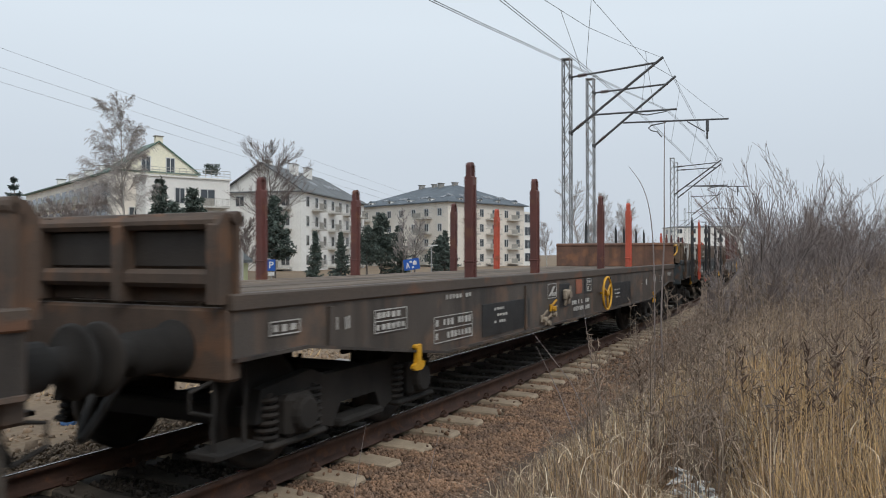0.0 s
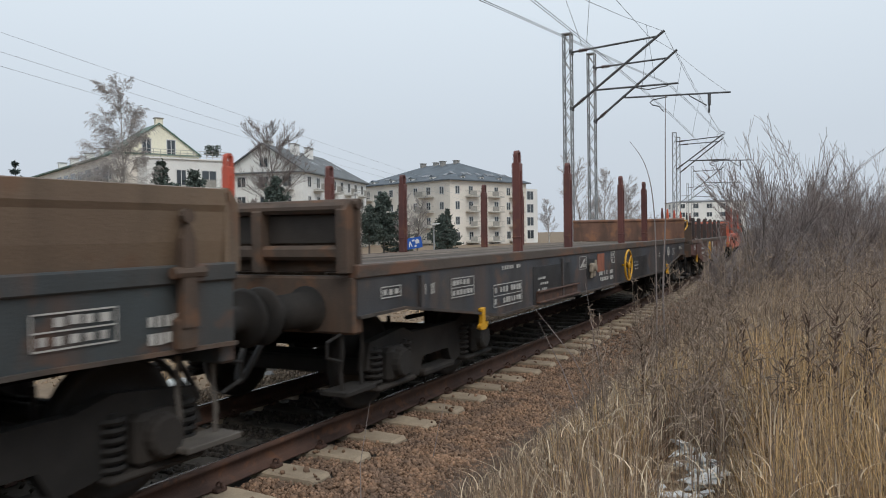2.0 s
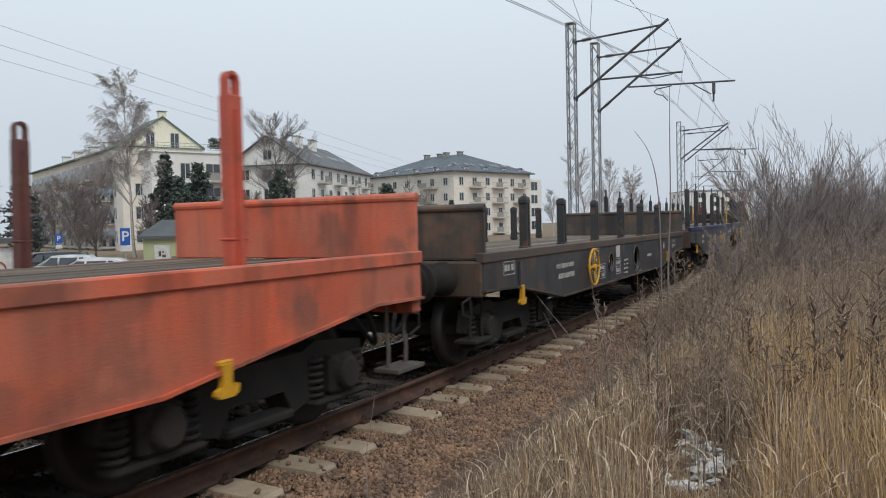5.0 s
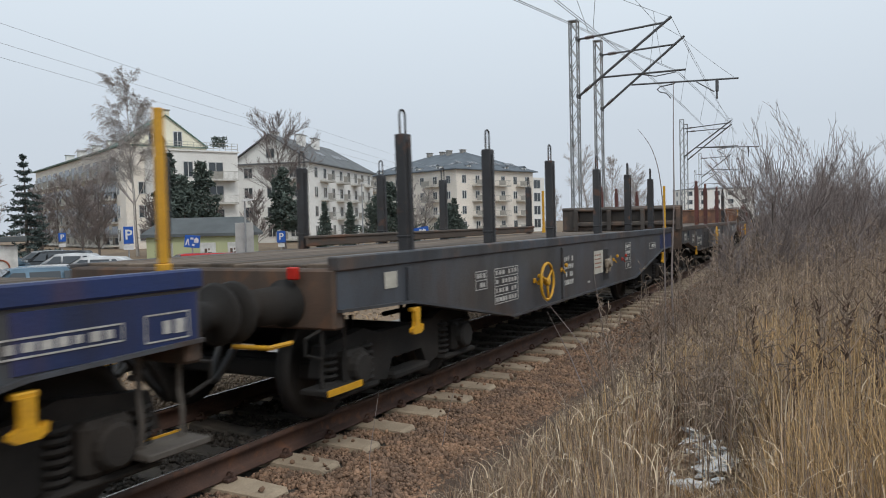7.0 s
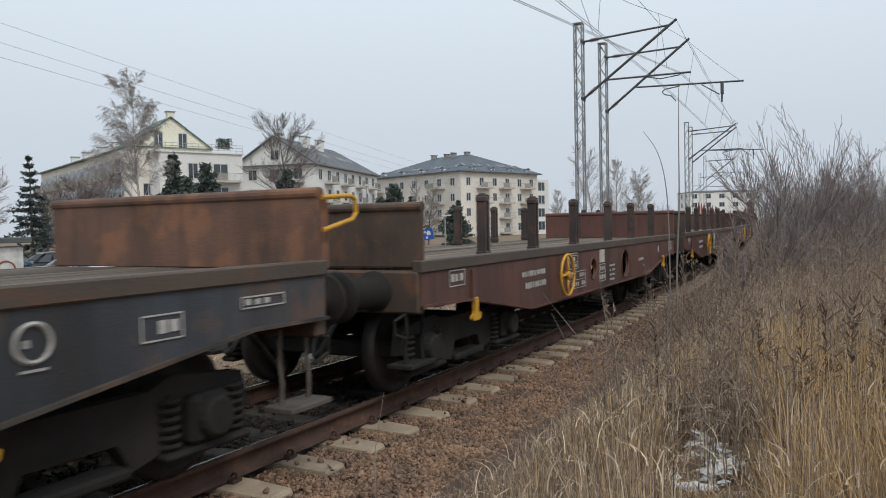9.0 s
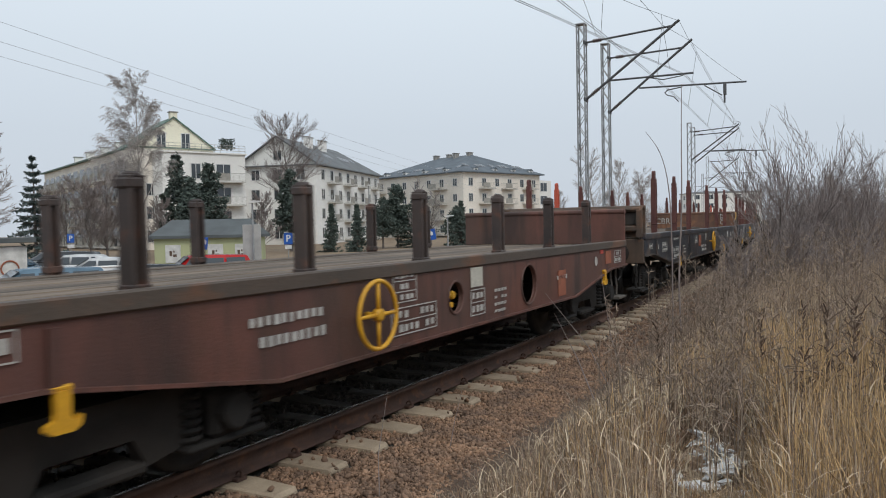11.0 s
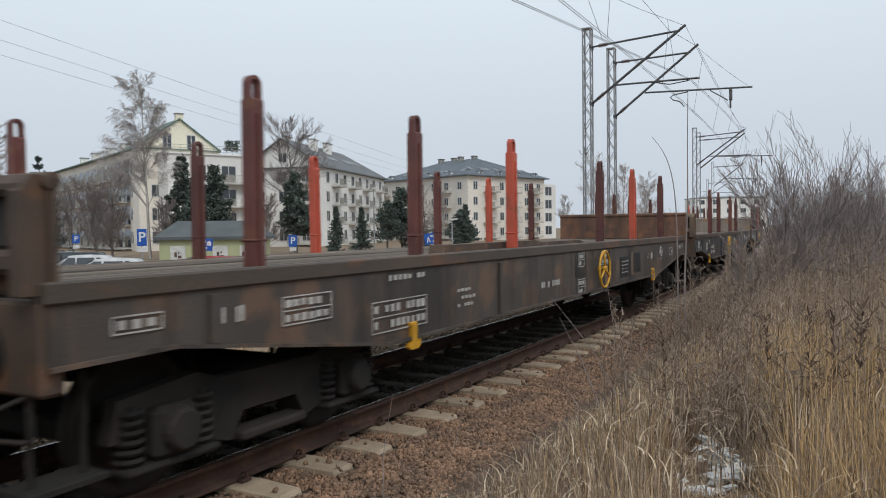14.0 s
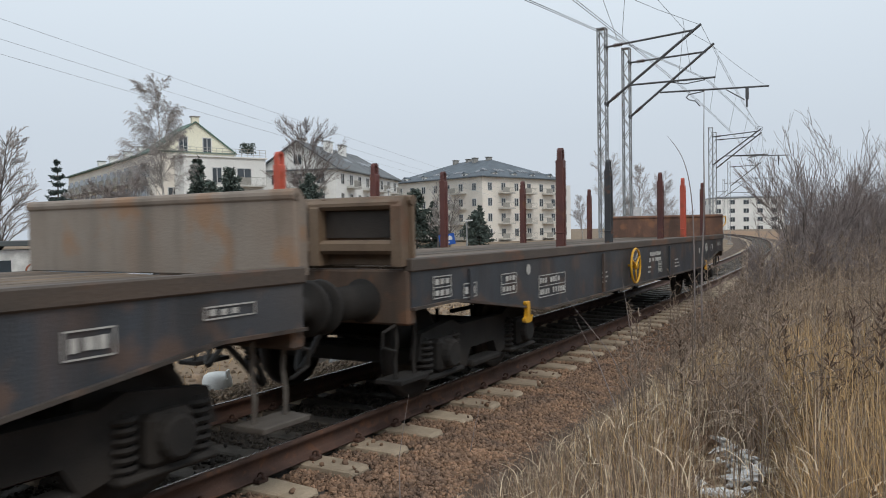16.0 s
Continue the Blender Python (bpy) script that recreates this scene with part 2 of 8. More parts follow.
M["concrete"] = material("grey_concrete", (0.36, 0.35, 0.33), (0.28, 0.27, 0.255), 0.9, scale=3, fine=40, bump=0.3, dirt=0.2)
# catenary
M["galv"] = material("galvanised_steel", (0.40, 0.41, 0.42), (0.30, 0.31, 0.315), 0.55, 0.5, scale=3, rust=0.05)
M["arm"] = material("dull_cantilever_steel", (0.13, 0.135, 0.14), (0.10, 0.10, 0.105), 0.6, 0.4, scale=5)
M["insul"] = material("brown_porcelain", (0.10, 0.06, 0.05), None, 0.25)
M["wire"] = material("bare_copper_wire", (0.20, 0.21, 0.22), (0.17, 0.175, 0.18), 0.5, 0.5, bump=0)
# buildings
M["render_cream"] = material("cream_render", (0.87, 0.81, 0.73), (0.79, 0.735, 0.66), 0.9, scale=0.35, fine=6, bump=0.1, dirt=0.12)
M["render_white"] = material("off_white_render", (0.88, 0.87, 0.84), (0.82, 0.81, 0.78), 0.9, scale=0.35, fine=6, bump=0.1, dirt=0.1)
M["render_yellow"] = material("pale_yellow_render", (0.87, 0.83, 0.67), (0.83, 0.79, 0.63), 0.9, scale=0.35, fine=6, bump=0.1)
M["roof_green"] = material("green_metal_roof", (0.10, 0.17, 0.135), (0.08, 0.14, 0.11), 0.6, scale=0.7, fine=8)
M["roof_slate"] = material("blue_grey_roof_tiles", (0.12, 0.145, 0.17), (0.095, 0.115, 0.135), 0.7, scale=0.5, fine=9, bump=0.4)
M["roof_dark"] = material("dark_grey_roof_tiles", (0.16, 0.17, 0.18), (0.12, 0.13, 0.135), 0.75, scale=0.5, fine=9, bump=0.4)
M["frame_white"] = material("white_window_frame", (0.75, 0.75, 0.73), None, 0.5, scale=3, bump=0)
M["frame_brown"] = material("brown_window_frame", (0.13, 0.08, 0.055), None, 0.5, scale=3, bump=0)
M["pane"] = glass("window_glass")
M["balcony"] = material("balcony_slab", (0.55, 0.53, 0.48), (0.45, 0.43, 0.4), 0.85, scale=1)
M["railing"] = material("balcony_rail_paint", (0.42, 0.40, 0.36), (0.33, 0.32, 0.29), 0.6, scale=2)
M["lime"] = material("lime_green_boards", (0.50, 0.52, 0.30), (0.43, 0.46, 0.27), 0.75, scale=1.5, stretch=(1, 1, 0.2))
M["felt"] = material("grey_roof_felt", (0.11, 0.125, 0.13), (0.09, 0.10, 0.105), 0.85, scale=1.0)
M["sign_blue"] = material("blue_sign_face", (0.015, 0.11, 0.48), (0.015, 0.09, 0.4), 0.35, scale=2, bump=0)
M["sign_white"] = material("white_sign_print", (0.8, 0.8, 0.8), None, 0.4, scale=3, bump=0)
M["sign_grey"] = material("back_of_grey_sign", (0.5, 0.5, 0.49), None, 0.5, 0.3, scale=2)
M["car_red"] = material("red_car_paint", (0.45, 0.02, 0.02), (0.4, 0.02, 0.02), 0.2, scale=1, bump=0)
M["car_blue"] = material("pale_blue_car_paint", (0.16, 0.25, 0.33), None, 0.25, 0.3, scale=1, bump=0)
M["car_dark"] = material("dark_car_paint", (0.03, 0.035, 0.04), None, 0.2, scale=1, bump=0)
M["car_white"] = material("white_car_paint", (0.7, 0.71, 0.72), None, 0.25, scale=1, bump=0)
M["car_silver"] = material("silver_car_paint", (0.35, 0.36, 0.37), None, 0.3, 0.5, scale=1, bump=0)
M["lamp_glass"] = material("tail_lamp_red_lens", (0.55, 0.03, 0.02), None, 0.25, bump=0)

# ---- mesh tools ----


def box(bm, x0, x1, y0, y1, z0, z1, bevel=0.0):
    g = bmesh.ops.create_cube(bm, size=1.0)
    vs = g["verts"]
    for v in vs:
        v.co = Vector((x0 if v.co.x < 0 else x1, y0 if v.co.y < 0 else y1, z0 if v.co.z < 0 else z1))
    if bevel:
        es = list({e for v in vs for e in v.link_edges})
        bmesh.ops.bevel(bm, geom=es, offset=bevel, segments=1, affect="EDGES")
    return bm


def tube(bm, a, b, r0, r1=None, n=8, cap=True):
    a, b = Vector(a), Vector(b)
    r1 = r0 if r1 is None else r1
    q = (b - a).to_track_quat("Z", "Y")
    rings = []
    for p, r in ((a, r0), (b, r1)):
        rings.append([bm.verts.new(p + q @ Vector((r * math.cos(2 * math.pi * i / n), r * math.sin(2 * math.pi * i / n), 0)))
                      for i in range(n)])
    for i in range(n):
        bm.faces.new((rings[0][i], rings[0][(i + 1) % n], rings[1][(i + 1) % n], rings[1][i]))
    if cap:
        bm.faces.new(rings[0][::-1])
        bm.faces.new(rings[1])
    return bm


def pipe(bm, pts, r, n=6):
    """A tube bent along the points, one closed skin; r may be a list, one radius a point."""
    pts = [Vector(p) for p in pts]
    radii = r if isinstance(r, list) else [r] * len(pts)
    rings = []
    for i, p in enumerate(pts):
        d = (pts[min(i + 1, len(pts) - 1)] - pts[max(i - 1, 0)]).normalized()
        ref = Vector((0, 0, 1)) if abs(d.z) < 0.9 else Vector((1, 0, 0))
        if rings:
            u = (u - d * u.dot(d)).normalized()
        else:
            u = d.cross(ref).normalized()
        v = d.cross(u)
        rings.append([bm.verts.new(p + (u * math.cos(2 * math.pi * k / n) + v * math.sin(2 * math.pi * k / n)) * radii[i]) for k in range(n)])
    for a, b in zip(rings[:-1], rings[1:]):
        for k in range(n):
            bm.faces.new((a[k], a[(k + 1) % n], b[(k + 1) % n], b[k]))
    bm.faces.new(rings[0][::-1])
    bm.faces.new(rings[-1])
    return bm


def lathe(bm, profile, centre, axis="Y", n=24):
    """Profile rows (along the axis, radius) swung round an axis through centre."""
    c = Vector(centre)
    rings = []
    for h, r in profile:
        ring = []
        for i in range(n):
            a = 2 * math.pi * i / n
            u, v = r * math.cos(a), r * math.sin(a)
            p = {"Y": (u, h, v), "X": (h, u, v), "Z": (u, v, h)}[axis]
            ring.append(bm.verts.new(c + Vector(p)))
        rings.append(ring)
    for a, b in zip(rings[:-1], rings[1:]):
        for i in range(n):
            bm.faces.new((a[i], a[(i + 1) % n], b[(i + 1) % n], b[i]))
    bm.faces.new(rings[0][::-1])
    bm.faces.new(rings[-1])
    return bm


def slab(bm, poly, y0, y1, swap=None):
    """A flat outline (x, z) given a thickness along y; swap='x' makes it (y, z) along x, 'z' makes it (x, y) along z."""
    def put(a, b, t):
        return {"x": (t, a, b), "z": (a, b, t)}.get(swap, (a, t, b))
    f0 = [bm.verts.new(put(a, b, y0)) for a, b in poly]
    f1 = [bm.verts.new(put(a, b, y1)) for a, b in poly]
    bm.faces.new(f0)
    bm.faces.new(f1[::-1])
    n = len(poly)
    for i in range(n):
        bm.faces.new((f0[i], f1[i], f1[(i + 1) % n], f0[(i + 1) % n]))
    return bm


def ring(bm, centre, R, r, axis="Y", n=28, k=8, arc=(0, 2 * math.pi)):
    """A torus, or an arc of one, round the axis."""
    c = Vector(centre)
    full = abs(arc[1] - arc[0] - 2 * math.pi) < 1e-6
    m = n if full else n + 1
    loops = []
    for i in range(m):
        a = arc[0] + (arc[1] - arc[0]) * i / n
        loop = []
        for j in range(k):
            t = 2 * math.pi * j / k
            rad, h = R + r * math.cos(t), r * math.sin(t)
            u, v = rad * math.cos(a), rad * math.sin(a)
            loop.append(bm.verts.new(c + Vector({"Y": (u, h, v), "X": (h, u, v), "Z": (u, v, h)}[axis])))
        loops.append(loop)
    for i in range(n):
        a, b = loops[i], loops[(i + 1) % m]
        for j in range(k):
            bm.faces.new((a[j], a[(j + 1) % k], b[(j + 1) % k], b[j]))
    return bm


def finish(bm, name, mat, smooth=False):
    bmesh.ops.recalc_face_normals(bm, faces=bm.faces[:])
    me = bpy.data.meshes.new(name)
    bm.to_mesh(me)
    bm.free()
    me.materials.append(mat)
    if smooth:
        me.polygons.foreach_set("use_smooth", [True] * len(me.polygons))
    return me


def part(name, bm, mat=None, parent=None, label="", m=None, smooth=False):
    me = bm if isinstance(bm, bpy.types.Mesh) else finish(bm, name, mat, smooth)
    ob = new(name, me)
    if parent is not None:
        ob.parent = parent
    if m is not None:
        ob.matrix_basis = m
    if label:
        ob["label"] = label
    return ob


def thing(name, label, category, group="", kind="", at=None):
    ob = new(name)
    ob.empty_display_size = 0.3
    if at is not None:
        ob.matrix_basis = at
    return tagged(ob, label, category, group, kind)


STORE = {}


def stored(key, make, mat, smooth=False):
    """One mesh, shared by alike parts."""
    if key not in STORE:
        bm = bmesh.new()
        make(bm)
        STORE[key] = finish(bm, key.split("|")[0], mat, smooth)
    return STORE[key]


def quads(name, co, faces, mat, normals_flat=True):
    me = bpy.data.meshes.new(name)
    co = np.asarray(co, dtype=np.float32)
    faces = np.asarray(faces, dtype=np.int32)
    k = faces.shape[1]
    me.vertices.add(len(co))
    me.vertices.foreach_set("co", co.ravel())
    me.loops.add(faces.size)
    me.loops.foreach_set("vertex_index", faces.ravel())
    me.polygons.add(len(faces))
    me.polygons.foreach_set("loop_start", np.arange(0, faces.size, k, dtype=np.int32))
    me.update()
    me.validate()
    me.materials.append(mat)
    return me


# ---- the line of the railway ----
RADIUS, AXIS_Y = 527.0, 4.82
HALF = 0.7175


def line(s, off=0.0, z=0.0):
    """A point off metres to the far side of the centre line, s metres along it."""
    a = s / RADIUS if s > 0 else 0.0
    x = RADIUS * math.sin(a) if s > 0 else s
    y = AXIS_Y + RADIUS * (1 - math.cos(a))
    return Vector((x - math.sin(a) * off, y + math.cos(a) * off, z))


def heading(s):
    return s / RADIUS if s > 0 else 0.0


def on_line(s, off=0.0, z=0.0, turn=0.0):
    return Matrix.Translation(line(s, off, z)) @ Matrix.Rotation(heading(s) + radians(turn), 4, "Z")


# ---- ground, track ----


def offset_of(x, y):
    if x <= 0:
        return y - AXIS_Y
    return RADIUS - math.hypot(x, y - AXIS_Y - RADIUS)


PROFILE = [(-900, 0.2), (-30, 0.35), (-9, 0.25), (-5, 0.18), (-3.2, 0.02), (-2.3, -0.10), (-1.75, -0.055), (1.75, -0.055), (2.6, -0.22),
           (4.0, -0.16), (7.5, -0.2), (11, -0.62), (900, -0.7)]


def ground_z(x, y):
    o = offset_of(x, y)
    z = float(np.interp(o, [p[0] for p in PROFILE], [p[1] for p in PROFILE]))
    if o < -2.4 or 2.6 < o < 12:
        k = min(1.0, (abs(o) - 2.3) / 2.0)
        z += k * (0.07 * noise.noise((x * 0.5, y * 0.5, 0)) + 0.035 * noise.noise((x * 1.7, y * 1.7, 4)))
    # unseen bank added behind the standing place to block low sky light under the wagons
    z += 5.0 * min(1.0, max(0.0, (-o - 8.0) / 7.0)) * min(1.0, max(0.0, (14.0 - x) / 8.0))
    return z


def build_ground():
    sx = [-1500, -700, -300, -120, -60, -30, -15, -6] + [i * 0.5 for i in range(-2, 60)] + [30 + i * 2.0 for i in range(0, 40)] + \
         [115, 130, 150, 180, 230, 300, 420, 600, 900, 1500, 2500]
    oy = [-2500, -1200, -600, -250, -120, -60, -35, -25, -18] + [-14 + i * 0.5 for i in range(24)] + \
         [-2.0, -1.75, -1.3, 0, 1.3, 1.75, 2.2, 2.6] + [3 + i * 0.5 for i in range(20)] + [14, 17, 22, 30, 40, 60, 90, 140, 220, 320, 420, 500]
    co, faces, mats = [], [], []
    for s in sx:
        for o in oy:
            if abs(s) > 300 or abs(o) > 450:
                p = Vector((s, AXIS_Y + o + (0 if s < 0 else 0), 0))
            else:
                p = line(s, o)
            p.z = ground_z(p.x, p.y) if abs(s) < 400 and abs(o) < 400 else (-0.7 if o > 0 else 0.2)
            co.append(p)
    w = len(oy)
    for i in range(len(sx) - 1):
        for j in range(w - 1):
            faces.append((i * w + j, (i + 1) * w + j, (i + 1) * w + j + 1, i * w + j + 1))
            o = (oy[j] + oy[j + 1]) / 2
            # slot 3 between the rails: bed painted darker as shade under the train
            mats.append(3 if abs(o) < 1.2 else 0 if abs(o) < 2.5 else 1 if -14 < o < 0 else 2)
    me = quads("ground", [tuple(c) for c in co], faces, M["bed"])
    me.materials.append(M["leafmat"])
    me.materials.append(M["earth"])
    me.materials.append(M["shaded_ballast"])
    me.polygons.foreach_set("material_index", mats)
    ob = new("ground", me)
    tagged(ob, "dry winter ground with straw, bare soil and ballast fines", "ground", kind="structure")


RAIL = [(-0.075, 0.0), (0.075, 0.0), (0.075, 0.012), (0.02, 0.035), (0.009, 0.05), (0.009, 0.125), (0.034, 0.138), (0.036, 0.162),
        (0.028, 0.172), (-0.028, 0.172), (-0.036, 0.162), (-0.034, 0.138), (-0.009, 0.125), (-0.009, 0.05), (-0.02, 0.035), (-0.075, 0.012)]


def sweep(name, outline, off, z, s0, s1, step, mat):
    stations, s = [], s0
    while s < s1:
        stations.append(s)
        s += step if -5 < s < 120 else step * 4
    stations.append(s1)
    co, faces, n = [], [], len(outline)
    for s in stations:
        for a, b in outline:
            co.append(tuple(line(s, off + a, z + b)))
    for i in range(len(stations) - 1):
        for j in range(n):
            faces.append((i * n + j, i * n + (j + 1) % n, (i + 1) * n + (j + 1) % n, (i + 1) * n + j))
    return quads(name, co, faces, mat)


def build_track():
    track = thing("railway_track", "single railway track with rusty rails on concrete sleepers", "railway track", kind="structure")
    for side in (-1, 1):
        off = side * (HALF + 0.036)
        rail = part("rail", sweep("rail", RAIL, off, 0.01, -330, 330, 1.5, M["rail_side"]), None, track, "rusty steel rail")
        g = -side
        band = [(g * 0.033, 0.160), (g * 0.029, 0.1735), (g * 0.004, 0.1755), (g * 0.004, 0.1725), (g * 0.020, 0.165)]
        part("running_band", sweep("running_band", band, off, 0.01, -330, 330, 1.5, M["rail_head"]), None, rail, "polished running band")

    def sleeper_mesh(bm):
        # tapered concrete sleeper, lower in the middle, across the line (y)
        st = [(-1.3, 0.10, -0.03), (-1.27, 0.12, -0.004), (-0.95, 0.135, 0.004), (-0.68, 0.133, 0.004), (-0.3, 0.11, -0.03), (0.3, 0.11, -0.03),
              (0.68, 0.133, 0.004), (0.95, 0.135, 0.004), (1.27, 0.12, -0.004), (1.3, 0.10, -0.03)]
        rows = []
        for y, wdt, top in st:
            rows.append([bm.verts.new((-wdt - 0.025, y, -0.2)), bm.verts.new((-wdt, y, top - 0.012)), bm.verts.new((-wdt + 0.02, y, top)),
                         bm.verts.new((wdt - 0.02, y, top)), bm.verts.new((wdt, y, top - 0.012)), bm.verts.new((wdt + 0.025, y, -0.2))])
        for k, (a, b) in enumerate(zip(rows[:-1], rows[1:])):
            for i in range(5):
                f = bm.faces.new((a[i], a[i + 1], b[i + 1], b[i]))
                # the stretch between the rails gets the colour with shade painted in
                f.material_index = 1 if 3 <= k <= 5 else 0
        bm.faces.new(rows[0])
        bm.faces.new(rows[-1][::-1])

    def clip_mesh(bm):
        box(bm, -0.05, 0.05, 0.07, 0.13, 0.0, 0.03, 0.006)
        ring(bm, (0, 0.10, 0.035), 0.032, 0.008, "X", 8, 5, (0, math.pi))
        tube(bm, (0, 0.12, 0), (0, 0.12, 0.07), 0.011, n=6)
    sm = stored("sleeper", sleeper_mesh, M["sleeper"])
    sm.materials.append(M["shaded_concrete"])
    cm = stored("rail_clip", clip_mesh, M["rail_side"])
    first = 4.09 - 0.6 * 28
    for i in range(270):
        s = first + 0.6 * i
        rnd = random.Random(i)
        sl = part("sleeper", sm, None, track, m=on_line(s + rnd.uniform(-0.02, 0.02), 0, rnd.uniform(-0.006, 0.004), rnd.uniform(-0.6, 0.6)))
        if 26 <= i < 52:
            for side in (-1, 1):
                for rot in (0, 180):
                    part("rail_clip", cm, None, sl, m=Matrix.Translation((0, side * (HALF + 0.036), 0.006)) @ Matrix.Rotation(radians(rot), 4, "Z"))


def scatter_stones(name, label, spots, mat, parent=None):
    """Joined angular stones; spots: rows of x, y, z, size."""
    phi = (1 + 5 ** 0.5) / 2
    base = np.array([(-1, phi, 0), (1, phi, 0), (-1, -phi, 0), (1, -phi, 0), (0, -1, phi), (0, 1, phi), (0, -1, -phi), (0, 1, -phi),
                     (phi, 0, -1), (phi, 0, 1), (-phi, 0, -1), (-phi, 0, 1)]) / 1.9
    tri = np.array([(0, 11, 5), (0, 5, 1), (0, 1, 7), (0, 7, 10), (0, 10, 11), (1, 5, 9), (5, 11, 4), (11, 10, 2), (10, 7, 6), (7, 1, 8),
                    (3, 9, 4), (3, 4, 2), (3, 2, 6), (3, 6, 8), (3, 8, 9), (4, 9, 5), (2, 4, 11), (6, 2, 10), (8, 6, 7), (9, 8, 1)])
    rng = np.random.default_rng(7)
    n = len(spots)
    spots = np.asarray(spots)
    jit = base[None] * rng.uniform(0.4, 1.45, (n, 12, 1)) * rng.uniform(0.4, 1.3, (n, 1, 3))
    q = rng.normal(size=(n, 4))
    q /= np.linalg.norm(q, axis=1)[:, None]
    a, b, c, d = q.T
    R = np.stack([np.stack([1 - 2 * (c * c + d * d), 2 * (b * c - a * d), 2 * (b * d + a * c)], -1),
                  np.stack([2 * (b * c + a * d), 1 - 2 * (b * b + d * d), 2 * (c * d - a * b)], -1),
                  np.stack([2 * (b * d - a * c), 2 * (c * d + a * b), 1 - 2 * (b * b + c * c)], -1)], 1)
    v = np.einsum("nij,nkj->nki", R, jit) * spots[:, 3][:, None, None] + spots[:, None, :3]
    f = tri[None] + (np.arange(n) * 12)[:, None, None]
    me = quads(name, v.reshape(-1, 3), f.reshape(-1, 3), mat)
    ob = new(name, me)
    tagged(ob, label, "ballast", kind="stuff")
    return ob


def build_ballast():
    rng = np.random.default_rng(3)
    spots, inner, soil = [], [], []
    for s0, s1, n in ((-9.0, 1.0, 15000), (1.0, 9.0, 34000), (9.0, 18.0, 16000), (18.0, 45.0, 8000)):
        for _ in range(n):
            s = rng.uniform(s0, s1)
            o = rng.uniform(-2.25, 2.35)
            if abs(abs(o) - HALF - 0.036) < 0.085:
                continue
            # between the sleepers the stones lie level with their tops, on a sleeper almost none
            ph = ((s - 4.09) / 0.6 + 0.5) % 1.0 - 0.5
            if abs(o) < 1.34 and abs(ph) * 0.6 < 0.15:
                if rng.random() > 0.035:
                    continue
                z = 0.01
            else:
                z = (-0.045 if abs(o) < 1.75 else -0.045 - 0.11 * (abs(o) - 1.75)) + rng.uniform(-0.02, 0.012)
            p = line(s, o)
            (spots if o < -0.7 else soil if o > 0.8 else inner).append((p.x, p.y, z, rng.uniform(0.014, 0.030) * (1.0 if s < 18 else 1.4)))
    for _ in range(30000):
        s, o = rng.uniform(2.0, 11.0), rng.uniform(-2.3, -0.82)
        ph = ((s - 4.09) / 0.6 + 0.5) % 1.0 - 0.5
        if o > -1.34 and abs(ph) * 0.6 < 0.15:
            continue
        p = line(s, o)
        spots.append((p.x, p.y, (-0.04 if o > -1.75 else -0.04 - 0.11 * (-o - 1.75)) + rng.uniform(-0.012, 0.012), rng.uniform(0.011, 0.022)))
    scatter_stones("ballast_stones", "rust-brown crushed stone ballast beside the sleepers", spots, M["stone"])
    scatter_stones("grimy_ballast_stones", "grey-brown ballast between the rails, darkened with under-train shade", inner, M["shaded_ballast"])
    for _ in range(11000):
        s, o = rng.uniform(1, 26), rng.uniform(2.3, 8.5)
        p = line(s, o)
        if noise.noise((p.x * 0.7, p.y * 0.7, 5)) > -0.25:
            soil.append((p.x, p.y, ground_z(p.x, p.y), rng.uniform(0.012, 0.045) * (1 if rng.random() < 0.96 else 2.2)))
    scatter_stones("soil_clods", "grey-brown clods and stones on bare trackside soil", soil, M["clod"])


# ---- wagons ----
WAGON_SPEED, WAGON_GAIN = 14.92, 0.0267
FAR = 0.30  # the deck reaches this much further out on its far side
ALL_WAGONS = []


def train_run(t):
    return 0.025 + WAGON_SPEED * t + WAGON_GAIN * t * t


def wheelset_mesh(bm):
    prof = [(-0.07, 0.07), (-0.07, 0.14), (-0.03, 0.17), (-0.02, 0.36), (-0.065, 0.40), (-0.065, 0.465), (0.045, 0.455), (0.045, 0.40),
            (0.01, 0.36), (0.02, 0.17), (0.07, 0.14), (0.07, 0.07)]
    for side in (-1, 1):
        lathe(bm, [(h * side, r) for h, r in (prof if side == 1 else prof)], (0, side * 0.755, 0), "Y", 32)
    tube(bm, (0, -1.0, 0), (0, 1.0, 0), 0.075, n=12)


